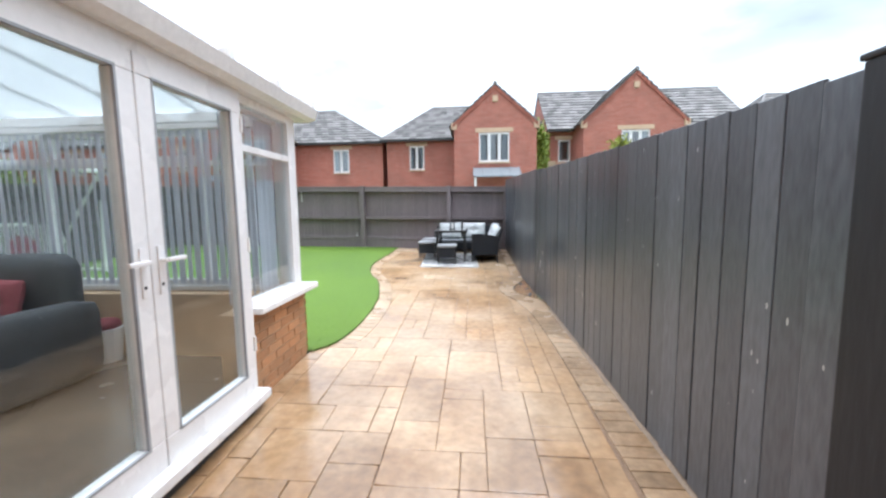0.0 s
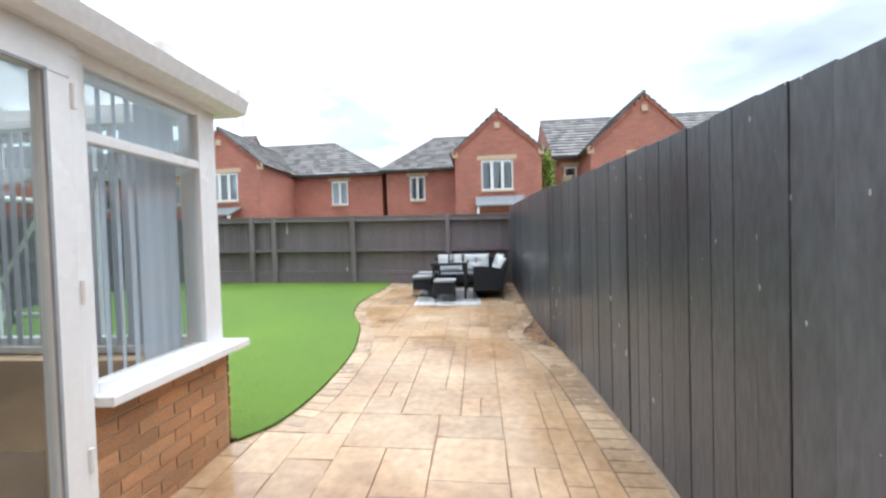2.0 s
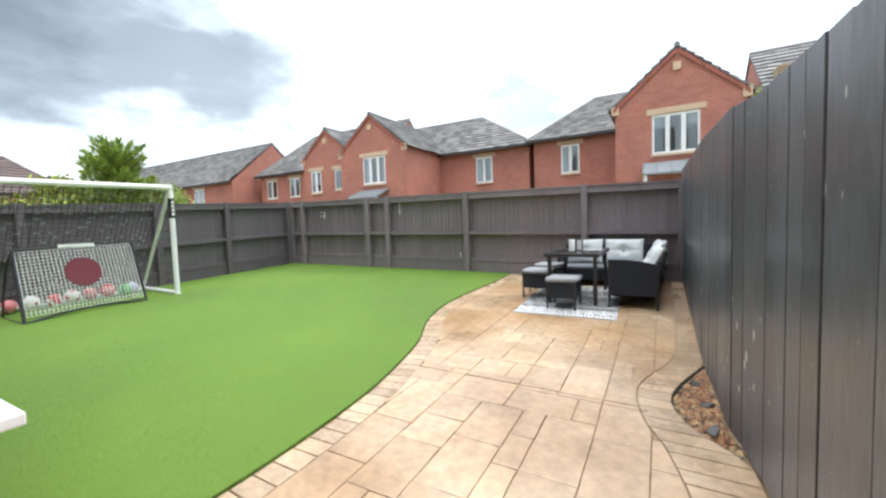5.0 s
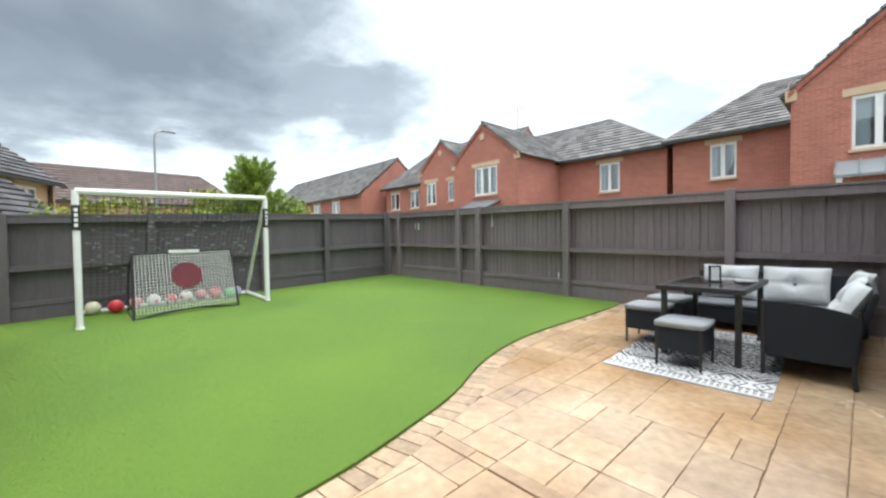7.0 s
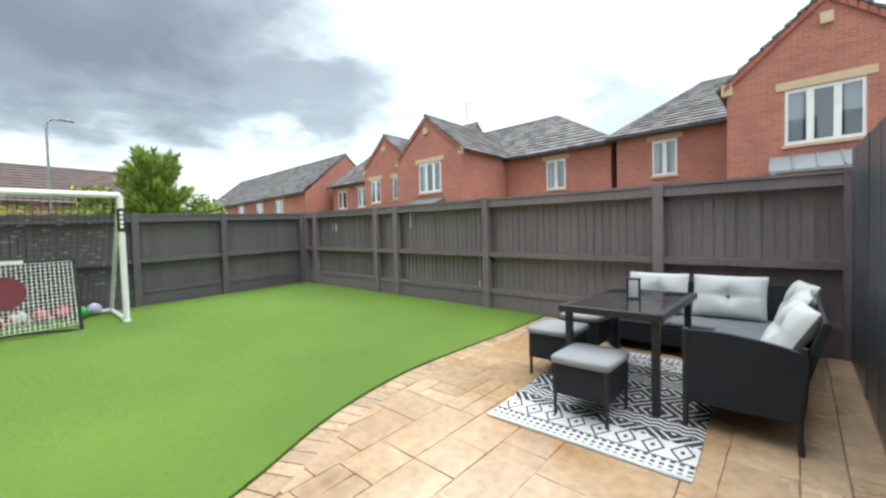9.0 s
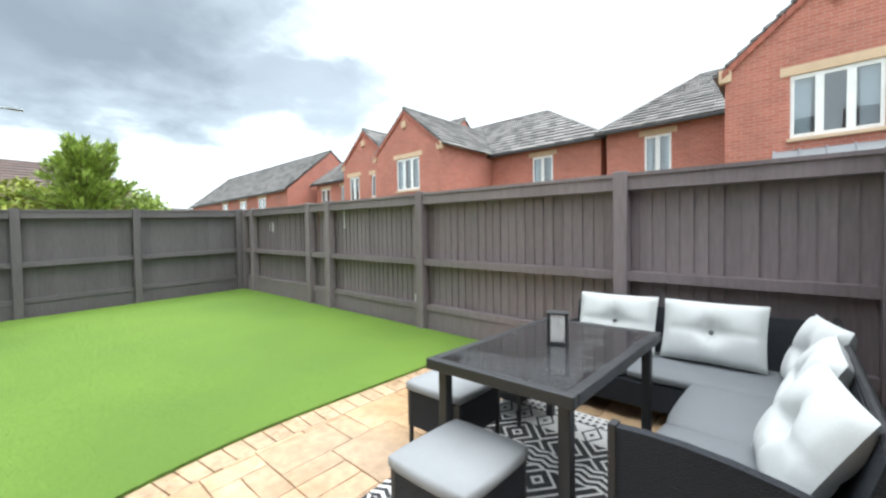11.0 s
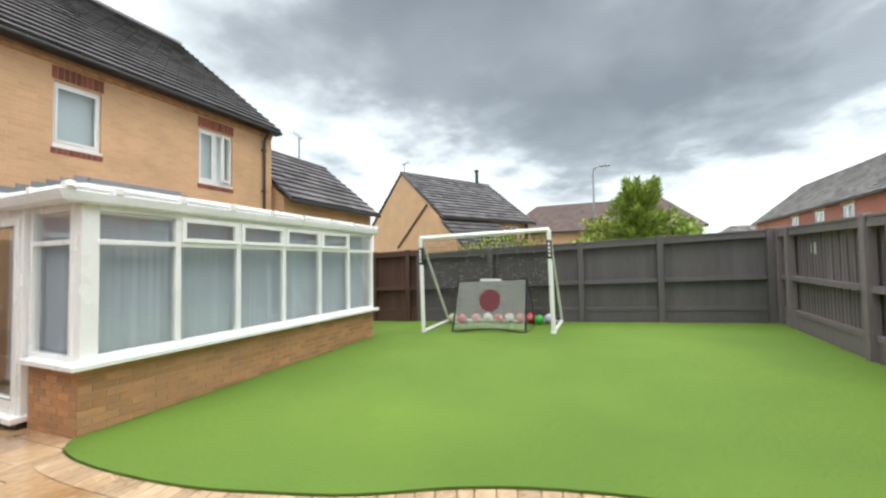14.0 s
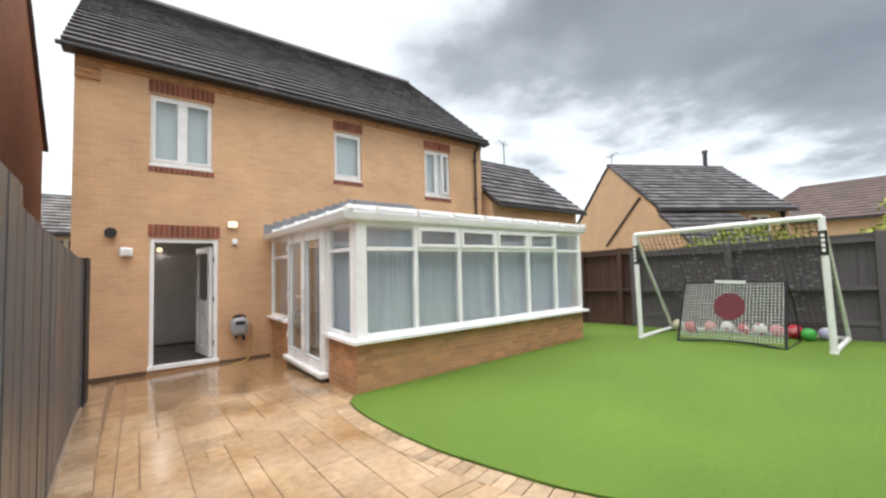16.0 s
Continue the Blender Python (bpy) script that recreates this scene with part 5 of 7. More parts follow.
# ---- houses around ----
def hip_house(name, x0, x1, yf, yb, eave, ridge, hip_l, hip_r, wins, wing=None, label="", brick=None, tile=None, rot=0, origin=None, group="", gable_top=True):
    """A house whose front looks along -y: main block with hips or gables, and a gabled wing in front. wins: (x0, x1, z0, z1, lights, on_wing)."""
    brick, tile = brick or M_RED, tile or M_TILE_GREY
    ox, oy = origin or (x0, yf)
    zb = G(ox, oy) - 0.1
    h = thing(name, ox, oy, zb, rot, label, "house", group)
    X0, X1, Y1, E, R = 0.0, x1 - x0, yb - yf, eave - zb, ridge - zb
    lx = lambda x: x - x0
    cut = [(lx(a), lx(b), c - zb, d - zb) for a, b, c, d, n, w in wins if not w]
    spans = [(0.0, lx(wing[0]) + 0.28), (lx(wing[1]) - 0.28, X1)] if wing else [(0.0, X1)]
    for a, b in spans:
        if b - a > 0.3:
            part("front_wall", wall(b - a, E, 0.25, [(p - a, q - a, c, d) for p, q, c, d in cut if p > a and q < b]), brick, h, at=pose(a, 0, 0))
    for x in (0, X1 - 0.25):
        part("side_wall", Shape().box(x, x + 0.25, 0.251, Y1 - 0.251, 0, E), brick, h)
    part("rear_wall", Shape().box(0, X1, Y1 - 0.25, Y1, 0, E), brick, h)
    part("upper_floor", Shape().box(0.26, X1 - 0.26, 0.26, Y1 - 0.26, E - 2.5, E - 2.4).box(0.26, X1 - 0.26, 2.2, 2.3, 0, E - 0.02), M_PLASTER, h)
    my = Y1 / 2
    o = 0.3
    ra, rb = (hip_l if hip_l else -0.06), (X1 - hip_r if hip_r else X1 + 0.06)
    ea = -o if hip_l else -0.06
    eb = X1 + o if hip_r else X1 + 0.06
    ez = E - 0.06
    base = Shape().add([(ea, -o, ez - 0.03), (eb, -o, ez - 0.03), (rb, my, R - 0.03), (ra, my, R - 0.03), (ea, Y1 + o, ez - 0.03), (eb, Y1 + o, ez - 0.03)], [(0, 1, 2, 3), (3, 2, 5, 4)] + ([(0, 3, 4)] if hip_l else []) + ([(1, 5, 2)] if hip_r else []))
    roof = part("roof", base, tile, h, "weathered grey tiled roof")
    tiles("front_tiles", roof, tile, (ea, -o, ez), (eb, -o, ez), (ra, my, R), (rb, my, R), 0.32, 0.4)
    tiles("rear_tiles", roof, tile, (eb, Y1 + o, ez), (ea, Y1 + o, ez), (rb, my, R), (ra, my, R), 0.7, 1.2)
    if hip_l:
        tiles("hip_tiles", roof, tile, (ea, Y1 + o, ez), (ea, -o, ez), (ra, my, R), (ra, my + 0.01, R), 0.32, 0.4)
    else:
        gb = Shape().add([(x, y, z) for x in (0, 0.25) for y, z in ((0, E), (Y1, E), (my, R - 0.05))], [(0, 1, 2), (5, 4, 3), (0, 3, 4, 1), (1, 4, 5, 2), (2, 5, 3, 0)])
        part("gable", gb, brick, h)
    if hip_r:
        tiles("hip_tiles", roof, tile, (eb, -o, ez), (eb, Y1 + o, ez), (rb, my, R), (rb, my + 0.01, R), 0.32, 0.4)
    else:
        gb = Shape().add([(x, y, z) for x in (X1 - 0.25, X1) for y, z in ((0, E), (Y1, E), (my, R - 0.05))], [(0, 1, 2), (5, 4, 3), (0, 3, 4, 1), (1, 4, 5, 2), (2, 5, 3, 0)])
        part("gable", gb, brick, h)
    part("ridge", Shape().tube((ra, my, R + 0.02), (rb, my, R + 0.02), 0.1, 8), tile, roof)
    if hip_l:
        part("hip_ridge", Shape().tube((ea, -o, ez + 0.04), (ra, my, R + 0.03), 0.07, 6).tube((ea, Y1 + o, ez + 0.04), (ra, my, R + 0.03), 0.07, 6), tile, roof)
    if hip_r:
        part("hip_ridge", Shape().tube((eb, -o, ez + 0.04), (rb, my, R + 0.03), 0.07, 6).tube((eb, Y1 + o, ez + 0.04), (rb, my, R + 0.03), 0.07, 6), tile, roof)
    part("gutter", Shape().box(ea - 0.04, eb + 0.04, -o - 0.09, -o, ez - 0.1, ez, 0.02), M_BLACK, h)
    for a, b, c, d, n, w in wins:
        if not w:
            window(h, lx(a), lx(b), c - zb, d - zb, n, lintel=0.2, sill=0.07)
    if wing:
        wa, wb, wy, we, apex = wing
        wy -= yf
        A, B, WE, AP = lx(wa), lx(wb), we - zb, apex - zb
        mx = (A + B) / 2
        cutw = [(lx(a) - A, lx(b) - A, c - zb, d - zb) for a, b, c, d, n, w in wins if w]
        s = wall(B - A, WE, 0.25, cutw)
        s.v = [(x + A, y + wy, z) for x, y, z in s.v]
        s.add([(x, wy + y, z) for y in (0, 0.25) for x, z in ((A, WE), (B, WE), (mx, AP))], [(0, 1, 2), (5, 4, 3), (0, 3, 4, 1), (1, 4, 5, 2), (2, 5, 3, 0)])
        part("wing_front", s, brick, h, "red brick gable")
        for x in (A, B - 0.25):
            part("wing_side", Shape().box(x, x + 0.25, wy + 0.251, 0.3, 0, WE), brick, h)
        part("wing_room", Shape().box(A + 0.26, B - 0.26, wy + 1.8, wy + 1.9, 0, WE).box(A + 0.26, B - 0.26, wy + 0.26, wy + 1.8, WE - 2.3, WE - 2.2), M_PLASTER, h)
        ov = 0.2
        dz = ov * (AP - WE) / (mx - A)
        yb2 = min(my, (AP - E) / max(0.05, (R - E)) * my + 0.6)
        tops = (AP + 0.06)
        wr = part("wing_roof", Shape().add([(A - ov, wy - 0.02, WE - dz), (mx, wy - 0.02, tops - 0.05), (B + ov, wy - 0.02, WE - dz), (A - ov, yb2, WE - dz), (mx, yb2, tops - 0.05), (B + ov, yb2, WE - dz)], [(0, 1, 4, 3), (1, 2, 5, 4)]), tile, h, "tiled gable roof")
        tiles("wing_tiles", wr, tile, (A - ov, yb2, WE - dz), (A - ov, wy - 0.03, WE - dz), (mx, yb2, tops), (mx, wy - 0.03, tops), 0.32, 0.4)
        tiles("wing_tiles", wr, tile, (B + ov, wy - 0.03, WE - dz), (B + ov, yb2, WE - dz), (mx, wy - 0.03, tops), (mx, yb2, tops), 0.32, 0.4)
        part("wing_ridge", Shape().tube((mx, wy - 0.04, tops + 0.05), (mx, yb2, tops + 0.05), 0.09, 8), tile, wr)
        for sx, ex in ((A - 0.06, mx), (B + 0.06, mx)):
            for i in range(12):
                k0, k1 = i / 12, (i + 0.86) / 12
                x0_, x1_ = sx + (ex - sx) * k0, sx + (ex - sx) * k1
                z0_, z1_ = WE - 0.08 + (AP + 0.02 - WE + 0.08) * k0, WE - 0.08 + (AP + 0.02 - WE + 0.08) * k1
                part("verge_brick", Shape().add([(x0_, wy - 0.06, z0_ - 0.16), (x1_, wy - 0.06, z1_ - 0.16), (x1_, wy - 0.06, z1_), (x0_, wy - 0.06, z0_), (x0_, wy, z0_ - 0.16), (x1_, wy, z1_ - 0.16), (x1_, wy, z1_), (x0_, wy, z0_)],
                     [(0, 1, 2, 3), (0, 4, 5, 1), (3, 2, 6, 7), (0, 3, 7, 4), (1, 5, 6, 2)]), M_RED_VERGE, h)
        for x in (A - 0.12, B - 0.13):
            part("kneeler", Shape().box(x, x + 0.25, wy - 0.05, wy + 0.1, WE - 0.32, WE - 0.02, 0.01), M_STONE, h, "stone kneeler")
        part("alarm_box", Shape().box(mx - 0.12, mx + 0.12, wy - 0.08, wy, AP - 0.72, AP - 0.45, 0.02), M_STONE, h)
        for a, b, c, d, n, w in wins:
            if w:
                window(h, lx(a), lx(b), c - zb, d - zb, n, lintel=0.2, sill=0.07, at=Matrix.Translation((0, wy, 0)))
    return h


hip_house("house", -4.78, 2.9, 22.5, 30.5, 5.12, 7.68, 2.2, 2.4, [(-3.52, -2.70, 3.46, 4.76, 2, 0), (0.26, 1.66, 3.45, 4.80, 3, 1)], (-0.9, 2.9, 19.25, 5.28, 6.88), "red brick detached house with gabled wing and grey roof")
hip_house("house", -16.0, -5.1, 22.8, 28.9, 5.1, 7.5, 2.6, 3.65, [(-7.95, -7.03, 3.41, 4.72, 2, 0), (-12.54, -11.15, 3.43, 4.78, 3, 1)], (-14.0, -10.02, 19.25, 5.2, 6.78), "red brick house with hipped grey roof and gable")
hip_house("house", -25.2, -13.9, 22.9, 28.5, 5.3, 8.2, 2.8, 0, [(-24.6, -23.5, 3.6, 4.9, 2, 0), (-22.2, -21.2, 3.6, 4.9, 2, 0), (-16.78, -15.98, 3.32, 4.55, 2, 1), (-15.0, -14.45, 3.40, 4.5, 1, 1)], (-17.3, -13.85, 19.8, 5.3, 6.68), "red brick house with small gable and grey roof")
hip_house("house", -46.0, -25.8, 21.0, 28.0, 4.9, 8.0, 0, 0, [(-30.5, -29.2, 3.4, 4.6, 2, 0), (-34.0, -32.7, 3.4, 4.6, 2, 0), (-37.8, -36.6, 3.4, 4.6, 2, 0)], None, "long red brick terrace with plain grey tiled roof")
hip_house("house", 3.75, 13.5, 21.3, 27.3, 5.2, 7.75, 0, 0, [(4.3, 4.9, 3.6, 4.7, 1, 0), (6.67, 7.92, 3.55, 4.75, 3, 1)], (5.0, 9.5, 19.25, 5.2, 7.28), "red brick house with broad gable behind the fence")
hip_house("house", 14.5, 24.0, 22.5, 28.5, 5.1, 7.6, 2.4, 2.4, [], None, "red brick house with grey roof, mostly hidden")
def canopy(x0, x1, yw, z0, z1, depth):
    c = thing("porch_canopy", (x0 + x1) / 2, yw, G(0, 14), 0, "pale blue-grey lean-to canopy on a red brick gable", "canopy")
    w, zb = (x1 - x0) / 2, G(0, 14)
    part("sheet", Shape().add([(-w, -depth, z0 - zb), (w, -depth, z0 - zb), (w, -0.002, z1 - zb), (-w, -0.002, z1 - zb), (-w, -depth, z0 - zb - 0.06), (w, -depth, z0 - zb - 0.06), (w, -0.002, z1 - zb - 0.06), (-w, -0.002, z1 - zb - 0.06)],
         [(0, 1, 2, 3), (7, 6, 5, 4), (0, 4, 5, 1), (1, 5, 6, 2), (2, 6, 7, 3), (3, 7, 4, 0)]), M_CANOPY, c)
    for x in (-w + 0.08, w - 0.08):
        part("post", Shape().box(x - 0.05, x + 0.05, -depth + 0.05, -depth + 0.15, -0.05, z0 - zb - 0.03, 0.006), M_UPVC, c)
    for i in range(6):
        x = -w + 2 * w * i / 5
        part("glazing_bar", Shape().tube((x, -depth, z0 - zb + 0.02), (x, -0.01, z1 - zb + 0.02), 0.02, 6), M_CANOPY, c)


M_CANOPY = surf("pale_blue_grey_sheet", (0.25, 0.275, 0.29), 0.1, 2, 0.4, 0.1, 0.05, 30)
canopy(0.0, 2.1, 19.25, 2.75, 3.2, 1.0)
canopy(-12.7, -11.0, 19.25, 2.75, 3.15, 1.0)
# buff houses to the west
ra = math.degrees(math.atan2(2.98, -5.3))
bh = hip_house("house", 0, 6.1, 0, 6.4, 3.72, 6.25, 0, 0, [(4.2, 5.2, 2.75, 3.45, 2, 0)], None, "buff brick house with dark tiled roof, turned to the street", M_BUFF_PLAIN, M_TILE, ra, (-15.79, 1.38), "")
zw = G(-12, 1.38) - 0.1
lowr = part("catslide_roof", Shape().add([(-0.14, -2.0, 2.07 - zw), (3.3, -2.0, 2.07 - zw), (3.3, -0.3, 3.42 - zw), (-0.14, -0.3, 3.42 - zw)], [(0, 1, 2, 3)]), M_TILE, bh, "low catslide roof of dark tiles")
tiles("catslide_tiles", lowr, M_TILE, (-0.16, -2.05, 2.08 - zw), (3.32, -2.05, 2.08 - zw), (-0.16, -0.28, 3.48 - zw), (3.32, -0.28, 3.48 - zw), 0.32, 0.4)
part("catslide_wall", Shape().add([(x, y, z - zw) for x in (0.0, 3.2) for y, z in ((-1.9, zw), (-0.002, zw), (-0.002, 3.6), (-1.9, 2.1))], [(0, 1, 2, 3), (7, 6, 5, 4), (0, 3, 7, 4), (2, 6, 7, 3)]), M_BUFF_PLAIN, bh)
part("lower_gable", Shape().add([(x, y, z - zw) for x in (-0.1, -0.003) for y, z in ((-1.9, zw), (3.4, zw), (3.4, 2.46), (0.88, 4.26), (-0.3, 3.38), (-1.9, 2.1))], [(0, 1, 2, 3, 4, 5), (11, 10, 9, 8, 7, 6)] + [(i, 6 + i, 6 + (i + 1) % 6, (i + 1) % 6) for i in range(6)]), M_BUFF_PLAIN, bh, "lower gable set just proud of the end wall")
part("verge_board", Shape().tube((-0.12, 0.80, 4.30 - zw), (-0.12, 3.46, 2.42 - zw), 0.06, 4), M_PIPE, bh, "dark verge board")
part("downpipe", Shape().tube((5.75, -0.08, 0), (5.75, -0.08, 3.6 - zw), 0.07, 8), M_PIPE, bh, "dark downpipe")
hip_house("house", -13.5, 0.0, 0.0, 6.0, 3.9, 6.25, 2, 2, [], None, "far house with brown tiled roof", M_BUFF_PLAIN, M_TILE_BROWN, 90, (-31.0, 0.5))
hip_house("house", 0, 9.0, 0.0, 6.0, 3.3, 5.0, 2, 2, [], None, "far house with grey roof", M_BUFF_PLAIN, M_TILE_GREY, 90, (-48.0, 18.0))
hip_house("house", 0, 8.0, 0.0, 6.0, 3.1, 4.7, 2, 2, [], None, "far house with grey roof", M_BUFF_PLAIN, M_TILE_GREY, 90, (-55.0, 30.0))
# side annex of the own house, with an aerial
hip_house("annex", 0, 4.2, 0, 4.3, 3.45, 5.35, 0, 0, [], None, "side annex with dark tiled roof beside the house", M_BUFF, M_TILE, 180, (-7.75, 0.3))
# neighbour beyond the passage
hip_house("house", 0, 8.0, 0, 6.1, 4.7, 8.3, 0, 0, [], None, "brown-red brick neighbouring house with a high gable", M_NEIGHBOUR, M_TILE_BROWN, 180, (10.35, 1.5))
hip_house("house", 0, 9.0, 0, 6.0, 3.2, 5.0, 0, 0, [(6.1, 6.9, 2.2, 3.0, 2, 0)], None, "far house seen through the side passage", M_BUFF_PLAIN, M_TILE_GREY, 180, (9.2, -12.0))


def aerial(x, y, z, rz, tall=1.2):
    a = thing("tv_aerial", x, y, z, rz, "thin grey roof aerial on a pole", "aerial")
    part("pole", Shape().tube((0, 0, -0.5), (0, 0, tall), 0.028, 6), M_STEEL, a)
    part("boom", Shape().tube((-0.3, 0, tall - 0.05), (0.5, 0, tall), 0.012, 6), M_STEEL, a)
    for i in range(5):
        part("element", Shape().tube((-0.25 + i * 0.17, -0.2, tall - 0.04), (-0.25 + i * 0.17, 0.2, tall - 0.04), 0.007, 5), M_STEEL, a)


aerial(-10.6, -1.85, 5.35, 20, 0.95)
aerial(-14.65, 25.7, 8.2, 40, 1.45)
aerial(-17.5, -1.33, 6.2, 60, 0.6)


def flue(x, y, z, tall):
    f = thing("flue_pipe", x, y, z, 0, "black metal flue pipe on a roof", "flue")
    part("pipe", Shape().tube((0, 0, -0.6), (0, 0, tall), 0.1, 10), M_BLACK, f)
    part("cowl", Shape().tube((0, 0, tall), (0, 0, tall + 0.12), 0.15, 10, 0.12), M_BLACK, f)


flue(-21.9, 1.15, 6.1, 0.9)


def street_lamp():
    l = thing("street_lamp", -21.45, 7.64, G(-21, 7), 0, "grey steel street lamp with a short curved arm", "street lamp")
    part("pole", Shape().tube((0, 0, 0), (0, 0, 1.2), 0.09, 12).tube((0, 0, 1.2), (0, 0, 5.75), 0.055, 12, 0.042), M_STEEL, l)
    part("arm", Shape().path(spline([(0, 0, 5.7), (0, 0.04, 6.0), (0, 0.18, 6.13), (0, 0.4, 6.16)], 5), 0.035), M_STEEL, l)
    part("lantern", Shape().box(-0.09, 0.09, 0.36, 0.82, 6.13, 6.2, 0.02), M_STEEL, l)


street_lamp()


def foliage(n, centre, size, seed, leaf=0.1, cone=0.0, clumps=40):
    """A crown of small leaves gathered in clumps, with an uneven outline."""
    r = np.random.default_rng(seed)
    v, f = [], []
    heads = []
    for i in range(clumps):
        z = r.uniform(-1, 1)
        wide = (1 - cone * (z + 1) / 2) * math.sqrt(max(0.05, 1 - 0.8 * z * z * (1 - cone)))
        a, d = r.uniform(0, 6.283), math.sqrt(r.uniform(0.05, 1)) * wide
        heads.append((d * math.cos(a), d * math.sin(a), z))
    for i in range(n):
        c = heads[r.integers(len(heads))]
        off = r.normal(0, 0.17, 3)
        p = Vector([centre[k] + size[k] * (c[k] + off[k]) for k in range(3)])
        u = Vector(r.normal(0, 1, 3)).normalized() * leaf * r.uniform(0.6, 1.3)
        w = u.orthogonal().normalized() * leaf * 0.45
        w.rotate(Matrix.Rotation(r.uniform(0, 6.28), 3, u))
        k = len(v)
        v += [tuple(p - u), tuple(p + w), tuple(p + u), tuple(p - w)]
        f.append((k, k + 1, k + 2, k + 3))
    return Shape().add(v, f)


def tree(x, y, label, n, crown, seed, material, leaf, cone, clumps, trunk_h):
    t = thing("tree", x, y, G(x, y), 0, label, "tree")
    s = Shape().tube((0, 0, -0.1), (0.03, 0.02, trunk_h), 0.11, 9, 0.05)
    r = random.Random(seed)
    for i in range(9):
        z = trunk_h * (0.35 + 0.6 * i / 9)
        a = i * 2.4
        s.tube((0.02, 0.01, z), (0.7 * crown[1][0] * math.cos(a), 0.7 * crown[1][1] * math.sin(a), z + 0.45), 0.03, 6, 0.012)
    part("trunk", s, M_BARK, t)
    part("crown", foliage(n, *crown, seed, leaf, cone, clumps), material, t)


def conifer(x, y):
    t = thing("tree", x, y, G(x, y), 0, "bright green conifer with feathery upright shoots behind the fence", "tree")
    r = np.random.default_rng(11)
    part("trunk", Shape().tube((0, 0, -0.1), (0.04, 0, 3.1), 0.11, 9, 0.03), M_BARK, t)
    stems, v, f = Shape(), [], []
    for i in range(58):
        z = 0.9 + 2.25 * (i / 58) ** 0.9
        a = i * 2.39996 + r.uniform(-0.3, 0.3)
        reach = (2.2 - 0.56 * z) * r.uniform(0.6, 1.15) * (1.2 if i % 5 == 0 else 1)
        lift = r.uniform(0.35, 0.85) * (0.6 + 0.25 * z / 3)
        p0, p1 = Vector((0.03, 0, z)), Vector((reach * math.cos(a), reach * math.sin(a), z + lift))
        stems.tube(p0, p1, 0.022, 5, 0.006)
        d = (p1 - p0).normalized()
        for k in range(170):
            u = r.uniform(0.12, 1.0)
            c = p0.lerp(p1, u) + Vector((0, 0, 0.12 * u * u))
            spread = 0.24 * (1.08 - u) + 0.03
            w = Vector(r.normal(0, 1, 3)) * spread * 0.6
            q = c + w
            leafdir = (d * 0.8 + w.normalized() * 0.7 + Vector((0, 0, 0.35))).normalized() * r.uniform(0.07, 0.16)
            side = leafdir.orthogonal().normalized() * 0.024
            side.rotate(Matrix.Rotation(r.uniform(0, 6.28), 3, leafdir))
            n = len(v)
            v += [tuple(q - leafdir * 0.5), tuple(q + side), tuple(q + leafdir), tuple(q - side)]
            f.append((n, n + 1, n + 2, n + 3))
    part("limbs", stems, M_BARK, t)
    part("crown", Shape().add(v, f), M_LEAF, t)


conifer(-13.5, 9.25)
tree(-13.8, 8.0, "yellow-green shrub behind the fence", 3500, ((0, 0, 1.75), (0.9, 0.8, 0.8)), 4, M_LEAF_YELLOW, 0.07, 0.1, 40, 1.6)
tree(-13.2, 10.4, "low green shrub behind the fence", 2500, ((0, 0, 1.6), (0.8, 0.6, 0.7)), 5, M_LEAF, 0.07, 0.1, 30, 1.5)
tree(3.35, 20.6, "dark green shrub between two brick houses", 4000, ((0, 0, 2.6), (0.45, 0.7, 1.9)), 6, M_LEAF, 0.09, 0.2, 50, 3.0)
tree(4.75, 13.5, "yellow-green bush rising behind the tall fence", 4000, ((0, 0, 2.3), (0.8, 0.6, 0.75)), 7, M_LEAF_YELLOW, 0.07, 0.1, 40, 2.2)
tree(-10.9, 5.6, "yellow-green hedge top behind the goal", 2500, ((0, 0, 1.55), (0.4, 1.5, 0.5)), 8, M_LEAF_YELLOW, 0.06, 0.0, 40, 1.4)


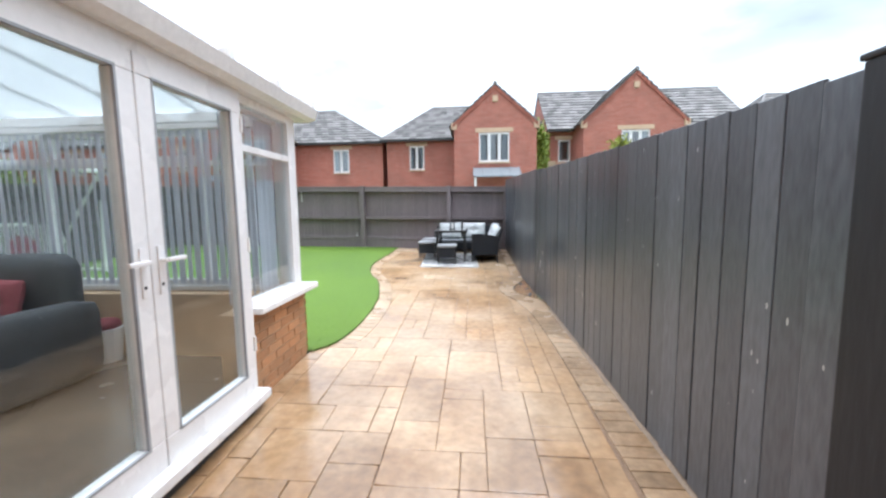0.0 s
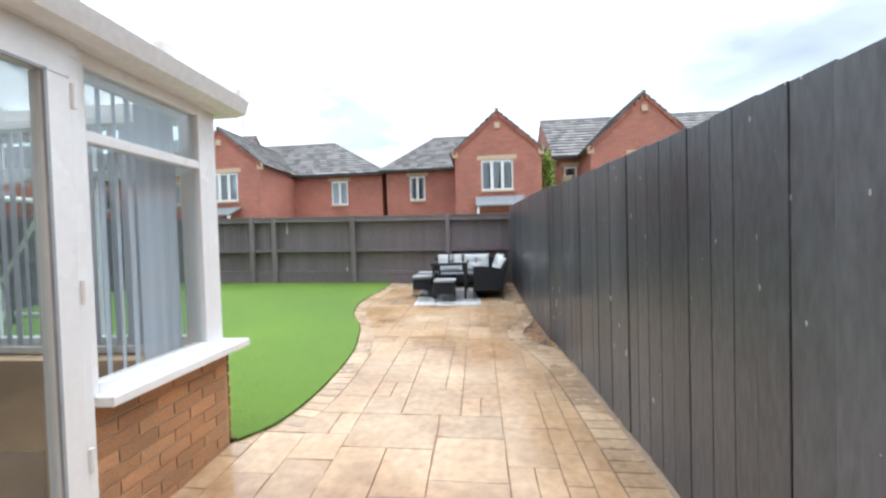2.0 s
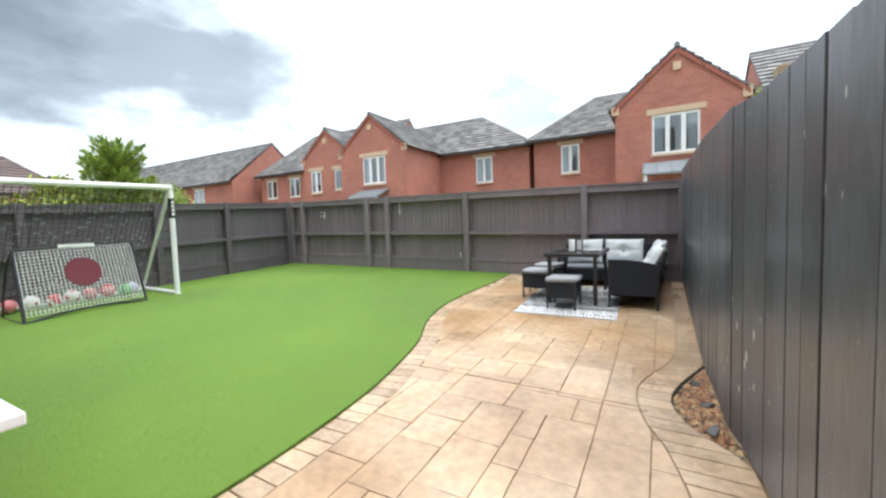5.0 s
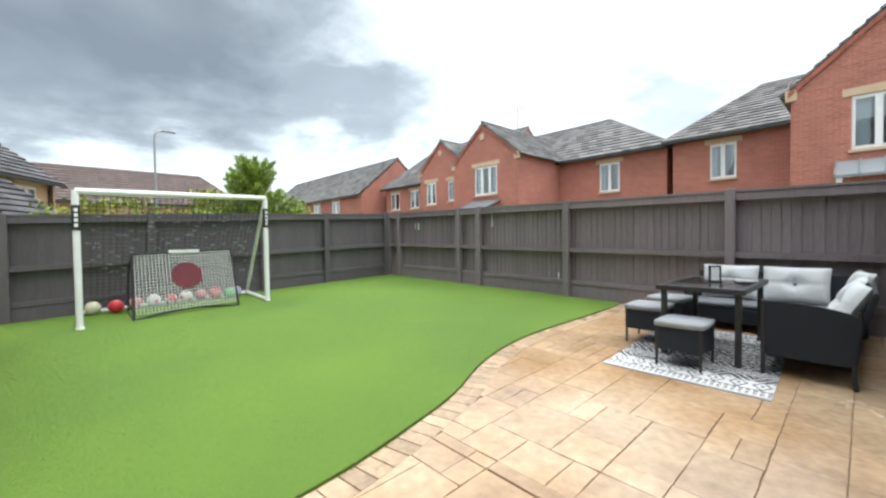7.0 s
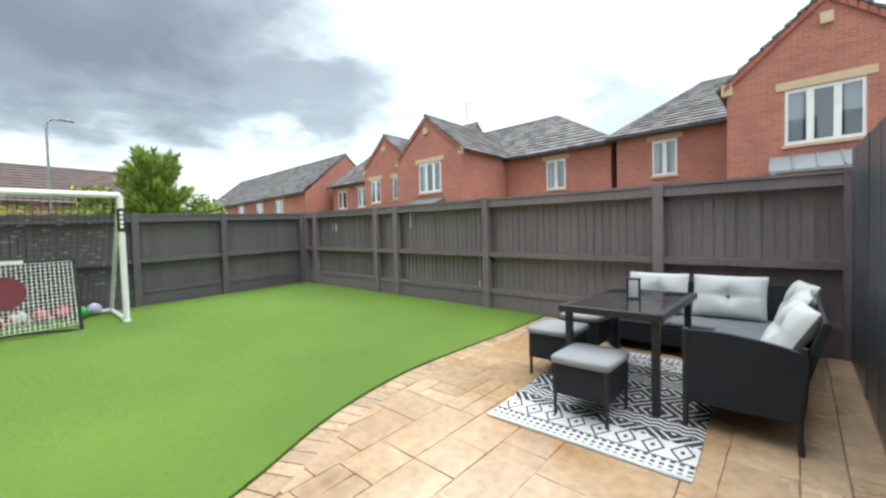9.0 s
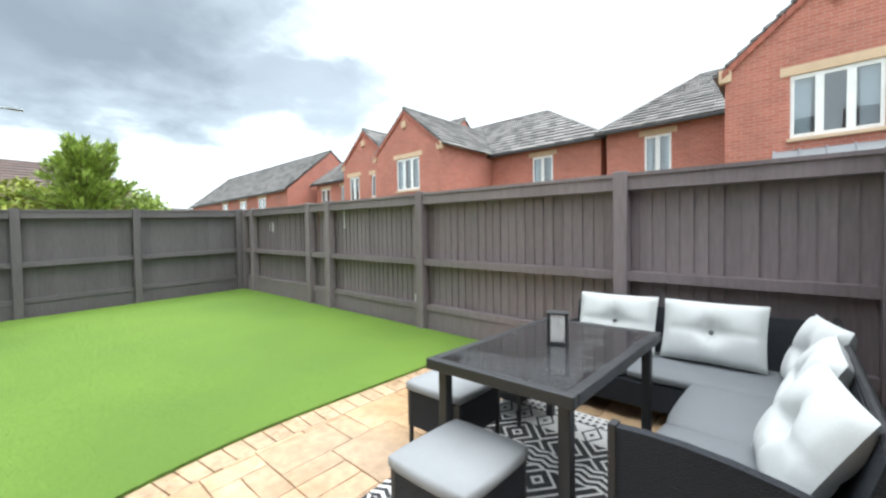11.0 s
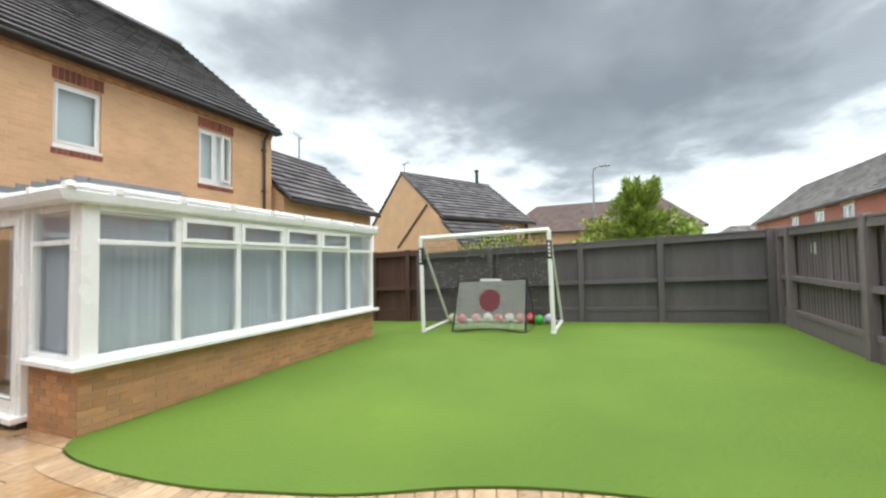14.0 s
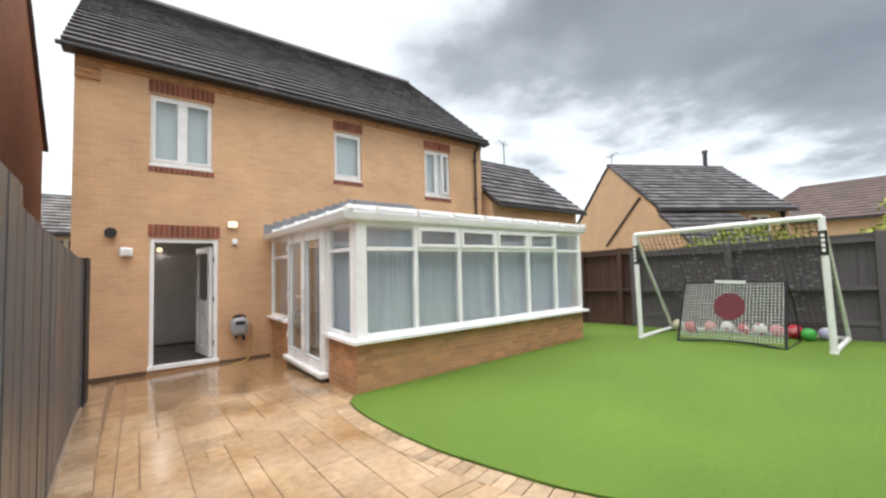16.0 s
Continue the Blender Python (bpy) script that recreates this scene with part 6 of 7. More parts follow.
# ---- garden furniture ----
def rug():
    m = surf("black_and_white_outdoor_rug", (0.6, 0.6, 0.59), 0.12, 6, 0.85, 0.05, 0.3, 200)
    t = m.node_tree
    add = t.nodes.new
    b = t.nodes["Principled BSDF"]
    old = b.inputs["Base Color"].links[0].from_socket
    co, sep = add("ShaderNodeTexCoord"), add("ShaderNodeSeparateXYZ")
    wire(t, co.outputs["Object"], sep.inputs[0])

    def op(kind, a, b2=None):
        n = add("ShaderNodeMath")
        n.operation = kind
        for k, q in enumerate((a, b2)):
            if q is None:
                continue
            if isinstance(q, (int, float)):
                n.inputs[k].default_value = q
            else:
                wire(t, q, n.inputs[k])
        return n.outputs[0]
    X, Y = sep.outputs["X"], sep.outputs["Y"]
    tri = lambda v, k, off=0.0: op("ABSOLUTE", op("SUBTRACT", op("FRACT", op("ADD", op("MULTIPLY", v, k), off)), 0.5))
    flip = lambda v: op("SUBTRACT", 1, v)
    # field: nested white diamonds on black, crossed by narrow zigzag bands
    dia = op("ADD", tri(X, 3.28), tri(Y, 2.9))
    ring = op("LESS_THAN", op("FRACT", op("MULTIPLY", dia, 4.6)), 0.30)
    heart = op("LESS_THAN", dia, 0.1)
    zig = op("LESS_THAN", op("FRACT", op("ADD", op("MULTIPLY", tri(X, 9.84), 1.1), op("MULTIPLY", Y, 21))), 0.45)
    band = op("GREATER_THAN", op("FRACT", op("ADD", op("MULTIPLY", Y, 1.45), 0.12)), 0.76)
    field = op("ADD", op("MULTIPLY", op("MAXIMUM", ring, heart), flip(band)), op("MULTIPLY", zig, band))
    # ends: white, with a row of thin diamonds, two rows of small squares and a line
    D = op("SUBTRACT", 0.93, op("ABSOLUTE", op("SUBTRACT", Y, 0.93)))
    lozenge = op("ADD", tri(X, 6.56), op("MULTIPLY", op("ABSOLUTE", op("SUBTRACT", D, 0.245)), 4.2))
    thin = op("MULTIPLY", op("GREATER_THAN", lozenge, 0.33), op("LESS_THAN", lozenge, 0.43))
    seed = op("LESS_THAN", lozenge, 0.1)
    squares = op("MULTIPLY", op("LESS_THAN", tri(X, 22), 0.28), op("LESS_THAN", tri(D, 20, 0.1), 0.27))
    squares = op("MULTIPLY", squares, op("MULTIPLY", op("LESS_THAN", D, 0.13), op("GREATER_THAN", D, 0.02)))
    line = op("LESS_THAN", op("ABSOLUTE", op("SUBTRACT", D, 0.138)), 0.006)
    marks = op("MAXIMUM", op("MAXIMUM", thin, seed), op("MAXIMUM", squares, line))
    end = op("LESS_THAN", D, 0.335)
    pat = op("ADD", op("MULTIPLY", field, flip(end)), op("MULTIPLY", flip(marks), end))
    mix = add("ShaderNodeMixRGB")
    mix.inputs[1].default_value = (0.025, 0.025, 0.028, 1)
    wire(t, pat, mix.inputs[0])
    wire(t, old, mix.inputs[2])
    wire(t, mix.outputs[0], b.inputs["Base Color"])
    x0, y0 = -1.14, 8.46
    r = thing("rug", x0, y0, 0, 2.2, "black and white patterned outdoor rug under the table", "rug")
    n = 24
    top = Shape()
    for i in range(n):
        for j in range(2):
            ya, yb = 1.86 * i / n, 1.86 * (i + 1) / n
            xa, xb = 1.22 * j / 2, 1.22 * (j + 1) / 2
            z = lambda x, y: G(x0 + x, y0 + y) + 0.011 + (0.005 if y < 0.05 else 0)
            top.add([(x, y, z(x, y)) for x, y in ((xa, ya), (xb, ya), (xb, yb), (xa, yb))], [(0, 1, 2, 3)])
    top.prism([(0, 0), (1.22, 0), (1.22, 1.86), (0, 1.86)], lambda x, y: G(x0 + x, y0 + y) + 0.003, lambda x, y: G(x0 + x, y0 + y) + 0.009)
    part("weave", top, m, r)
    part("hem", Shape().prism([(0, -0.012), (1.22, -0.012), (1.22, 0.0), (0, 0.0)], lambda x, y: G(x0 + x, y0 + y) + 0.003, lambda x, y: G(x0 + x, y0 + y) + 0.013), M_CUSHION, r, "white bound hem")


rug()
FZ = 0.195


def garden_table():
    t = thing("garden_table", -0.53, 9.65, FZ, 0, "black square-legged garden table with a wet glass top", "table")
    a, b, z = 0.36, 0.60, 0.68
    s = Shape().box(-a, a, -b, -b + 0.045, z - 0.05, z, 0.005).box(-a, a, b - 0.045, b, z - 0.05, z, 0.005).box(-a, -a + 0.045, -b + 0.045, b - 0.045, z - 0.05, z, 0.005).box(a - 0.045, a, -b + 0.045, b - 0.045, z - 0.05, z, 0.005)
    part("top_frame", s, M_FRAME, t)
    part("glass_top", Shape().box(-a + 0.042, a - 0.042, -b + 0.042, b - 0.042, z - 0.012, z - 0.003), M_TOPGLASS, t, "rain-wet black glass")
    for x in (-a + 0.06, a - 0.06):
        for y in (-b + 0.07, b - 0.07):
            part("leg", Shape().box(x - 0.024, x + 0.024, y - 0.024, y + 0.024, -0.03, z - 0.05, 0.005), M_FRAME, t)
    l = thing("candle_lantern", -0.53, 9.68, FZ + 0.677, 20, "black square candle lantern with white fretwork panel", "lantern")
    part("base", Shape().box(-0.065, 0.065, -0.045, 0.045, 0, 0.015, 0.003), M_FRAME, l)
    part("frame", Shape().box(-0.06, -0.045, -0.04, 0.04, 0.015, 0.2).box(0.045, 0.06, -0.04, 0.04, 0.015, 0.2).box(-0.065, 0.065, -0.045, 0.045, 0.2, 0.215, 0.003), M_FRAME, l)
    fret, back = Shape(), Shape()
    for i in range(7):
        z0 = 0.02 + i * 0.026
        for k in range(3):
            x0 = -0.042 + k * 0.028
            for sg in (1, -1):
                fret.tube((x0 + (0 if sg > 0 else 0.028), -0.038, z0), (x0 + (0.028 if sg > 0 else 0), -0.038, z0 + 0.026), 0.003, 4)
                back.tube((x0 + (0 if sg > 0 else 0.028), 0.038, z0), (x0 + (0.028 if sg > 0 else 0), 0.038, z0 + 0.026), 0.003, 4)
    part("fretwork", fret, M_UPVC, l, "white lattice panel")
    part("fretwork", back, M_UPVC, l, "white lattice panel")
    l.scale = (0.86, 0.86, 0.78)


garden_table()


def stool():
    s = thing("stool", -0.60, 8.94, 0.17, 0, "charcoal rattan stool with a pale grey cushion", "stool", "stools round the table")
    part("body", Shape().box(-0.185, 0.185, -0.20, 0.20, 0.15, 0.355, 0.008), M_WICKER, s, "woven charcoal rattan")
    for x in (-0.185, 0.165):
        for y in (-0.20, 0.18):
            part("leg", Shape().box(x, x + 0.02, y, y + 0.02, 0, 0.15, 0.003).box(x - 0.003, x + 0.023, y - 0.003, y + 0.023, 0.15, 0.36, 0.003), M_FRAME, s)
    part("cushion", soft_box(-0.2, 0.2, -0.215, 0.215, 0.356, 0.42, 0.022, 0.06), M_PAD, s, "pale grey seat pad", smooth=True)
    return s


st = stool()
copy_thing(st, pose(-1.10, 9.50, 0.195, 0, 0, 2))
copy_thing(st, pose(-1.08, 10.12, 0.215, 0, 0, -3))


def corner_sofa():
    z0 = 0.16
    s = thing("corner_sofa", -0.06, 9.1, z0, 0, "charcoal rattan corner sofa with grey seats on the patio", "sofa")
    # front arm panel with a curved top and leaning back edge
    prof = [(0.0, 0.185), (0.0, 0.63), (0.10, 0.635), (0.22, 0.632), (0.34, 0.62), (0.46, 0.60), (0.56, 0.575), (0.605, 0.55), (0.60, 0.46), (0.575, 0.30), (0.57, 0.185), (0.30, 0.175)]
    v = [(x * 0.965, y, z) for y in (0.0, 0.04) for x, z in prof]
    n = len(prof)
    part("arm_panel", Shape().add(v, [tuple(range(n))[::-1], tuple(range(n, 2 * n))] + [(i, (i + 1) % n, n + (i + 1) % n, n + i) for i in range(n)]), M_WICKER, s, "woven rattan arm panel")
    part("front_leg", Shape().box(-0.012, 0.016, -0.006, 0.046, 0.0, 0.64, 0.004), M_FRAME, s)
    part("rear_leg", Shape().path(spline([(0.57, 0.02, 0.60), (0.565, 0.02, 0.35), (0.545, 0.02, 0.15), (0.555, 0.02, 0.0)], 4), 0.016), M_FRAME, s)
    # seat bases
    part("seat_base", Shape().box(0.0, 0.53, 0.041, 1.35, 0.16, 0.33, 0.01), M_WICKER, s)
    part("seat_base", Shape().box(-0.93, 0.62, 1.351, 1.93, 0.16, 0.33, 0.01), M_WICKER, s)
    # leaning backrests
    part("backrest", Shape().add([(0.51, 0.041, 0.28), (0.55, 0.041, 0.28), (0.67, 0.041, 0.72), (0.63, 0.041, 0.72), (0.51, 1.98, 0.28), (0.55, 1.98, 0.28), (0.67, 1.98, 0.72), (0.63, 1.98, 0.72)], [(0, 1, 2, 3), (7, 6, 5, 4), (0, 4, 5, 1), (1, 5, 6, 2), (2, 6, 7, 3), (3, 7, 4, 0)]), M_WICKER, s, "leaning rattan backrest")
    part("top_bar", Shape().tube((0.65, 0.03, 0.73), (0.65, 2.03, 0.73), 0.018), M_FRAME, s)
    part("backrest", Shape().add([(-0.95, 1.90, 0.3), (-0.95, 1.94, 0.3), (-0.95, 2.03, 0.72), (-0.95, 1.99, 0.72), (0.66, 1.90, 0.3), (0.66, 1.94, 0.3), (0.66, 2.03, 0.72), (0.66, 1.99, 0.72)], [(0, 1, 2, 3), (7, 6, 5, 4), (0, 4, 5, 1), (1, 5, 6, 2), (2, 6, 7, 3), (3, 7, 4, 0)]), M_WICKER, s)
    part("arm_panel", Shape().box(-0.97, -0.93, 1.36, 1.95, 0.1, 0.56, 0.012), M_WICKER, s)
    for x, y in ((0.03, 1.3), (-0.92, 1.38), (-0.92, 1.9), (0.55, 1.9), (-0.1, 1.38)):
        part("leg", Shape().box(x - 0.014, x + 0.014, y - 0.014, y + 0.014, 0.03, 0.17, 0.003), M_FRAME, s)
    for q in ((0.0, 0.55, 0.05, 0.70), (0.0, 0.55, 0.705, 1.35)):
        part("seat_cushion", soft_box(*q, 0.332, 0.40, 0.025, 0.04), M_SEAT, s, "grey seat cushion", smooth=True)
    for q in ((-0.92, -0.38), (-0.375, 0.57)):
        part("seat_cushion", soft_box(q[0], q[1], 1.355, 1.91, 0.332, 0.40, 0.025, 0.04), M_SEAT, s, "grey seat cushion", smooth=True)

    def scatter(x, y, z, rz, tilt, w=0.58, h=0.42):
        c = thing("back_cushion", x, y, z, rz, "pale grey buttoned back cushion leaning on the sofa", "cushion", "sofa cushions")
        body = pillow(w, h, 0.085)
        m = pose(0, 0, 0, -tilt, 0, 0)
        part("cover", body, M_CUSHION, c, smooth=True, at=m)
        part("button", Shape().ball((0, -0.022, h / 2), 0.016, (1, 0.5, 1), 10, 6), M_SEAT, c, at=m, smooth=True)
    scatter(-0.64, 10.84, z0 + 0.41, 0, 16)
    scatter(-0.02, 10.84, z0 + 0.41, -2, 18, 0.6)
    scatter(0.41, 10.58, z0 + 0.41, -76, 20, 0.5)
    scatter(0.36, 10.10, z0 + 0.41, -90, 27, 0.58)
    scatter(0.33, 9.52, z0 + 0.41, -82, 29, 0.60)


corner_sofa()


# ---- football things ----
def net_sheet(p00, p10, p01, p11, nu, nv, r, sag=0.0):
    s = Shape()
    a, b, c, d = map(Vector, (p00, p10, p01, p11))
    nrm = (b - a).cross(c - a).normalized()
    def at(u, v):
        return a.lerp(b, u).lerp(c.lerp(d, u), v) + nrm * sag * math.sin(math.pi * u) * math.sin(math.pi * v)
    for i in range(nu + 1):
        for j in range(nv):
            s.tube(at(i / nu, j / nv), at(i / nu, (j + 1) / nv), r, 3)
    for j in range(nv + 1):
        for i in range(nu):
            s.tube(at(i / nu, j / nv), at((i + 1) / nu, j / nv), r, 3)
    return s


def goal():
    ga, gb = (-7.0, 4.88), (-7.13, 7.48)
    g = thing("football_goal", -7.06, 6.18, G(-7.06, 6.18), 0, "white plastic football goal with dark net on the lawn", "football goal")
    o = Vector(g.matrix_world.translation)
    L = lambda x, y, z: Vector((x, y, z)) - o
    za, zb = G(*ga), G(*gb)
    ta, tb = (-6.93, 4.88, 2.09), (-7.05, 7.45, 2.15)
    for (x, y), z, t in ((ga, za, ta), (gb, zb, tb)):
        part("post", Shape().tube(L(x, y, z), L(*t), 0.042, 12), M_GOAL, g, "white goal post")
        sl = Shape().tube(L(x, y, z).lerp(L(*t), 0.72), L(x, y, z).lerp(L(*t), 0.90), 0.047, 12)
        sleeve = part("sleeve", sl, M_BLACK, g, "black printed sleeve on the post")
        for k in range(4):
            p = L(x, y, z).lerp(L(*t), 0.745 + 0.036 * k)
            part("lettering", Shape().box(p.x + 0.04, p.x + 0.05, p.y - 0.02, p.y + 0.02, p.z, p.z + 0.045, 0.002), M_GOAL, sleeve)
        part("ground_bar", Shape().tube(L(x, y, z + 0.04), L(-8.34, y, G(-8.34, y) + 0.05), 0.036, 10), M_GOAL, g)
        part("brace", Shape().tube(L(*t), L(-8.34, y, G(-8.34, y) + 0.06), 0.03, 10), M_GOAL, g)
        part("foot", Shape().ball(L(x, y, z + 0.03), 0.055, (1, 1, 0.7), 12, 8), M_GOAL, g, smooth=True)
    part("crossbar", Shape().tube(L(*ta), L(*tb), 0.042, 12), M_GOAL, g, "white crossbar")
    part("back_bar", Shape().tube(L(-8.34, 4.88, G(-8.34, 4.88) + 0.05), L(-8.34, 7.48, G(-8.34, 7.48) + 0.05), 0.034, 10), M_GOAL, g)
    bk = (-8.36, 4.88, G(-8.3, 4.9) + 0.1), (-8.36, 7.46, G(-8.3, 7.5) + 0.1)
    part("net", net_sheet(L(*ta), L(*tb), L(*bk[0]), L(*bk[1]), 34, 28, 0.0052, -0.10), M_NET, g, "slack dark goal net")
    rr = random.Random(31)
    a, b, c, d = L(*ta), L(*tb), L(*bk[0]), L(*bk[1])
    nrm = (b - a).cross(c - a).normalized()
    fl = Shape()
    for i in range(170):
        u, v, w = rr.uniform(0.02, 0.96), rr.uniform(0.03, 0.8) ** 1.2, rr.uniform(0.01, 0.032)
        v = round(v * 28) / 28
        p, q = (a.lerp(b, k).lerp(c.lerp(d, k), v) - nrm * 0.10 * math.sin(math.pi * k) * math.sin(math.pi * v) for k in (u, u + w))
        fl.tube(p, q, 0.0056, 4)
    tagged(part("knots", fl, M_GREYPLASTIC, g, "pale wet flecks on the net cord"), kind="stuff")
    for t, q, p in ((ta, bk[0], (*ga, za)), (tb, bk[1], (*gb, zb))):
        part("side_net", net_sheet(L(*t), L(p[0], p[1], p[2] + 0.1), L(*t) + Vector((-0.06, 0, -0.05)), L(*q), 12, 8, 0.003, 0.02), M_NET, g)


goal()


def rebounder():
    r = thing("rebound_net", -7.12, 6.22, G(-7.12, 6.22), 0, "black framed football rebound net with dark red target", "rebound net")
    o = Vector(r.matrix_world.translation)
    L = lambda x, y, z: Vector((x, y, z)) - o
    ya, yb = 5.49, 6.97
    zf = lambda y: G(-7.12, y)
    base = [(-7.08 - 0.02 * i / 8 + 0.09 * math.sin(math.pi * i / 8) - 0.09 * math.sin(math.pi * i / 8) * 2, ya + (yb - ya) * i / 8, zf(ya + (yb - ya) * i / 8) + 0.015 + 0.06 * math.sin(math.pi * i / 8)) for i in range(9)]
    ta, tb = (-7.42, ya + 0.03, zf(ya) + 1.02), (-7.42, yb - 0.03, zf(yb) + 1.02)
    part("bottom_bar", Shape().path([L(*p) for p in base], 0.019), M_FRAME, r)
    part("upright", Shape().tube(L(*base[0]), L(*ta), 0.02), M_FRAME, r)
    part("upright", Shape().tube(L(*base[-1]), L(*tb), 0.02), M_FRAME, r)
    part("top_bar", Shape().tube(L(*ta), L(*tb), 0.016), M_FRAME, r)
    for t, y in ((ta, ya), (tb, yb)):
        part("back_leg", Shape().path([L(*p) for p in spline([t, (-7.62, y, zf(y) + 0.75), (-7.85, y, zf(y) + 0.3), (-7.95, y, G(-7.95, y) + 0.015)], 4)], 0.013), M_FRAME, r)
        part("floor_bar", Shape().tube(L(-7.95, y, G(-7.95, y) + 0.015), L(-7.1, y, zf(y) + 0.015), 0.013), M_FRAME, r)
    q = [L(-7.11, ya + 0.04, zf(ya) + 0.10), L(-7.11, yb - 0.04, zf(yb) + 0.10), L(-7.415, ya + 0.05, zf(ya) + 0.99), L(-7.415, yb - 0.05, zf(yb) + 0.99)]
    part("net", net_sheet(*q, 30, 19, 0.0048, 0.02), M_NET_WHITE, r, "white mesh net")
    d = Shape()
    c = Vector(q[0]).lerp(q[1], 0.5).lerp(Vector(q[2]).lerp(q[3], 0.5), 0.58) + Vector((0.03, 0.0, 0.01))
    up = (Vector(q[2]) - Vector(q[0])).normalized()
    n = 28
    ring = [c + Vector((0, 1, 0)) * 0.225 * math.cos(6.283 * i / n) + up * 0.225 * math.sin(6.283 * i / n) for i in range(n)]
    d.add(ring + [p + Vector((-0.008, 0, -0.003)) for p in ring], [tuple(range(n)), tuple(range(n, 2 * n))[::-1]] + [(i, n + i, n + (i + 1) % n, (i + 1) % n) for i in range(n)])
    part("target", d, M_TARGET, r, "dark red round target")
    m = Vector(ta).lerp(Vector(tb), 0.5) - o
    part("label_bar", Shape().box(m.x + 0.016, m.x + 0.026, m.y - 0.23, m.y + 0.21, m.z - 0.02, m.z + 0.03, 0.003), M_GOAL, r, "white label strip")


rebounder()


def ball(x, y, rad, c1, c2, label, seed):
    m = surf("ball_skin_" + label.split()[0], c1, 0.08, 6, 0.45, 0.08, 0.1, 60)
    b = thing("football", x, y, G(x, y) + 0.02, seed * 37, label, "ball", "balls in the goal")
    part("skin", Shape().ball((0, 0, rad), rad, (1, 1, 1), 20, 12), m, b, smooth=True)
    m2 = surf("ball_panel_" + label.split()[0], c2, 0.08, 6, 0.45, 0.08, 0.1, 60)
    r = random.Random(seed)
    for i in range(7):
        d = Vector((r.gauss(0, 1), r.gauss(0, 1), r.gauss(0, 1))).normalized()
        s, u = d.orthogonal().normalized(), None
        u = d.cross(s)
        pts = []
        for k in range(5):
            q = (d + (s * math.cos(k * 1.2566) + u * math.sin(k * 1.2566)) * 0.36).normalized() * (rad + 0.0015)
            pts.append(q + Vector((0, 0, rad)))
        ctr = d * (rad + 0.004) + Vector((0, 0, rad))
        part("panel", Shape().add([ctr] + pts, [(0, k + 1, (k + 1) % 5 + 1) for k in range(5)]), m2, b)


RED, WHITE, PINK, GREEN, CREAM, LILAC = (0.55, 0.03, 0.05), (0.75, 0.74, 0.7), (0.6, 0.2, 0.22), (0.06, 0.42, 0.07), (0.62, 0.6, 0.42), (0.5, 0.45, 0.65)
for i, (x, y, rad, a, b, lab) in enumerate([
        (-8.05, 5.34, 0.11, RED, PINK, "red plastic football on the lawn"), (-8.22, 5.05, 0.11, CREAM, WHITE, "cream football beside the goal post"),
        (-8.22, 5.62, 0.105, PINK, WHITE, "pink and white football under the net"), (-8.26, 5.88, 0.11, WHITE, PINK, "white football with pink patches"),
        (-8.22, 6.14, 0.10, RED, WHITE, "red and white football behind the net"), (-8.25, 6.38, 0.11, WHITE, RED, "white football with red patches"),
        (-8.24, 6.62, 0.105, PINK, RED, "pink football in the row"), (-8.20, 6.86, 0.115, RED, PINK, "red football near the green one"),
        (-8.06, 7.06, 0.10, GREEN, GREEN, "green plastic football beside the post"), (-8.22, 7.24, 0.10, LILAC, WHITE, "lilac and white football at the goal corner")]):
    ball(x, y, rad, a, b, lab, i + 1)


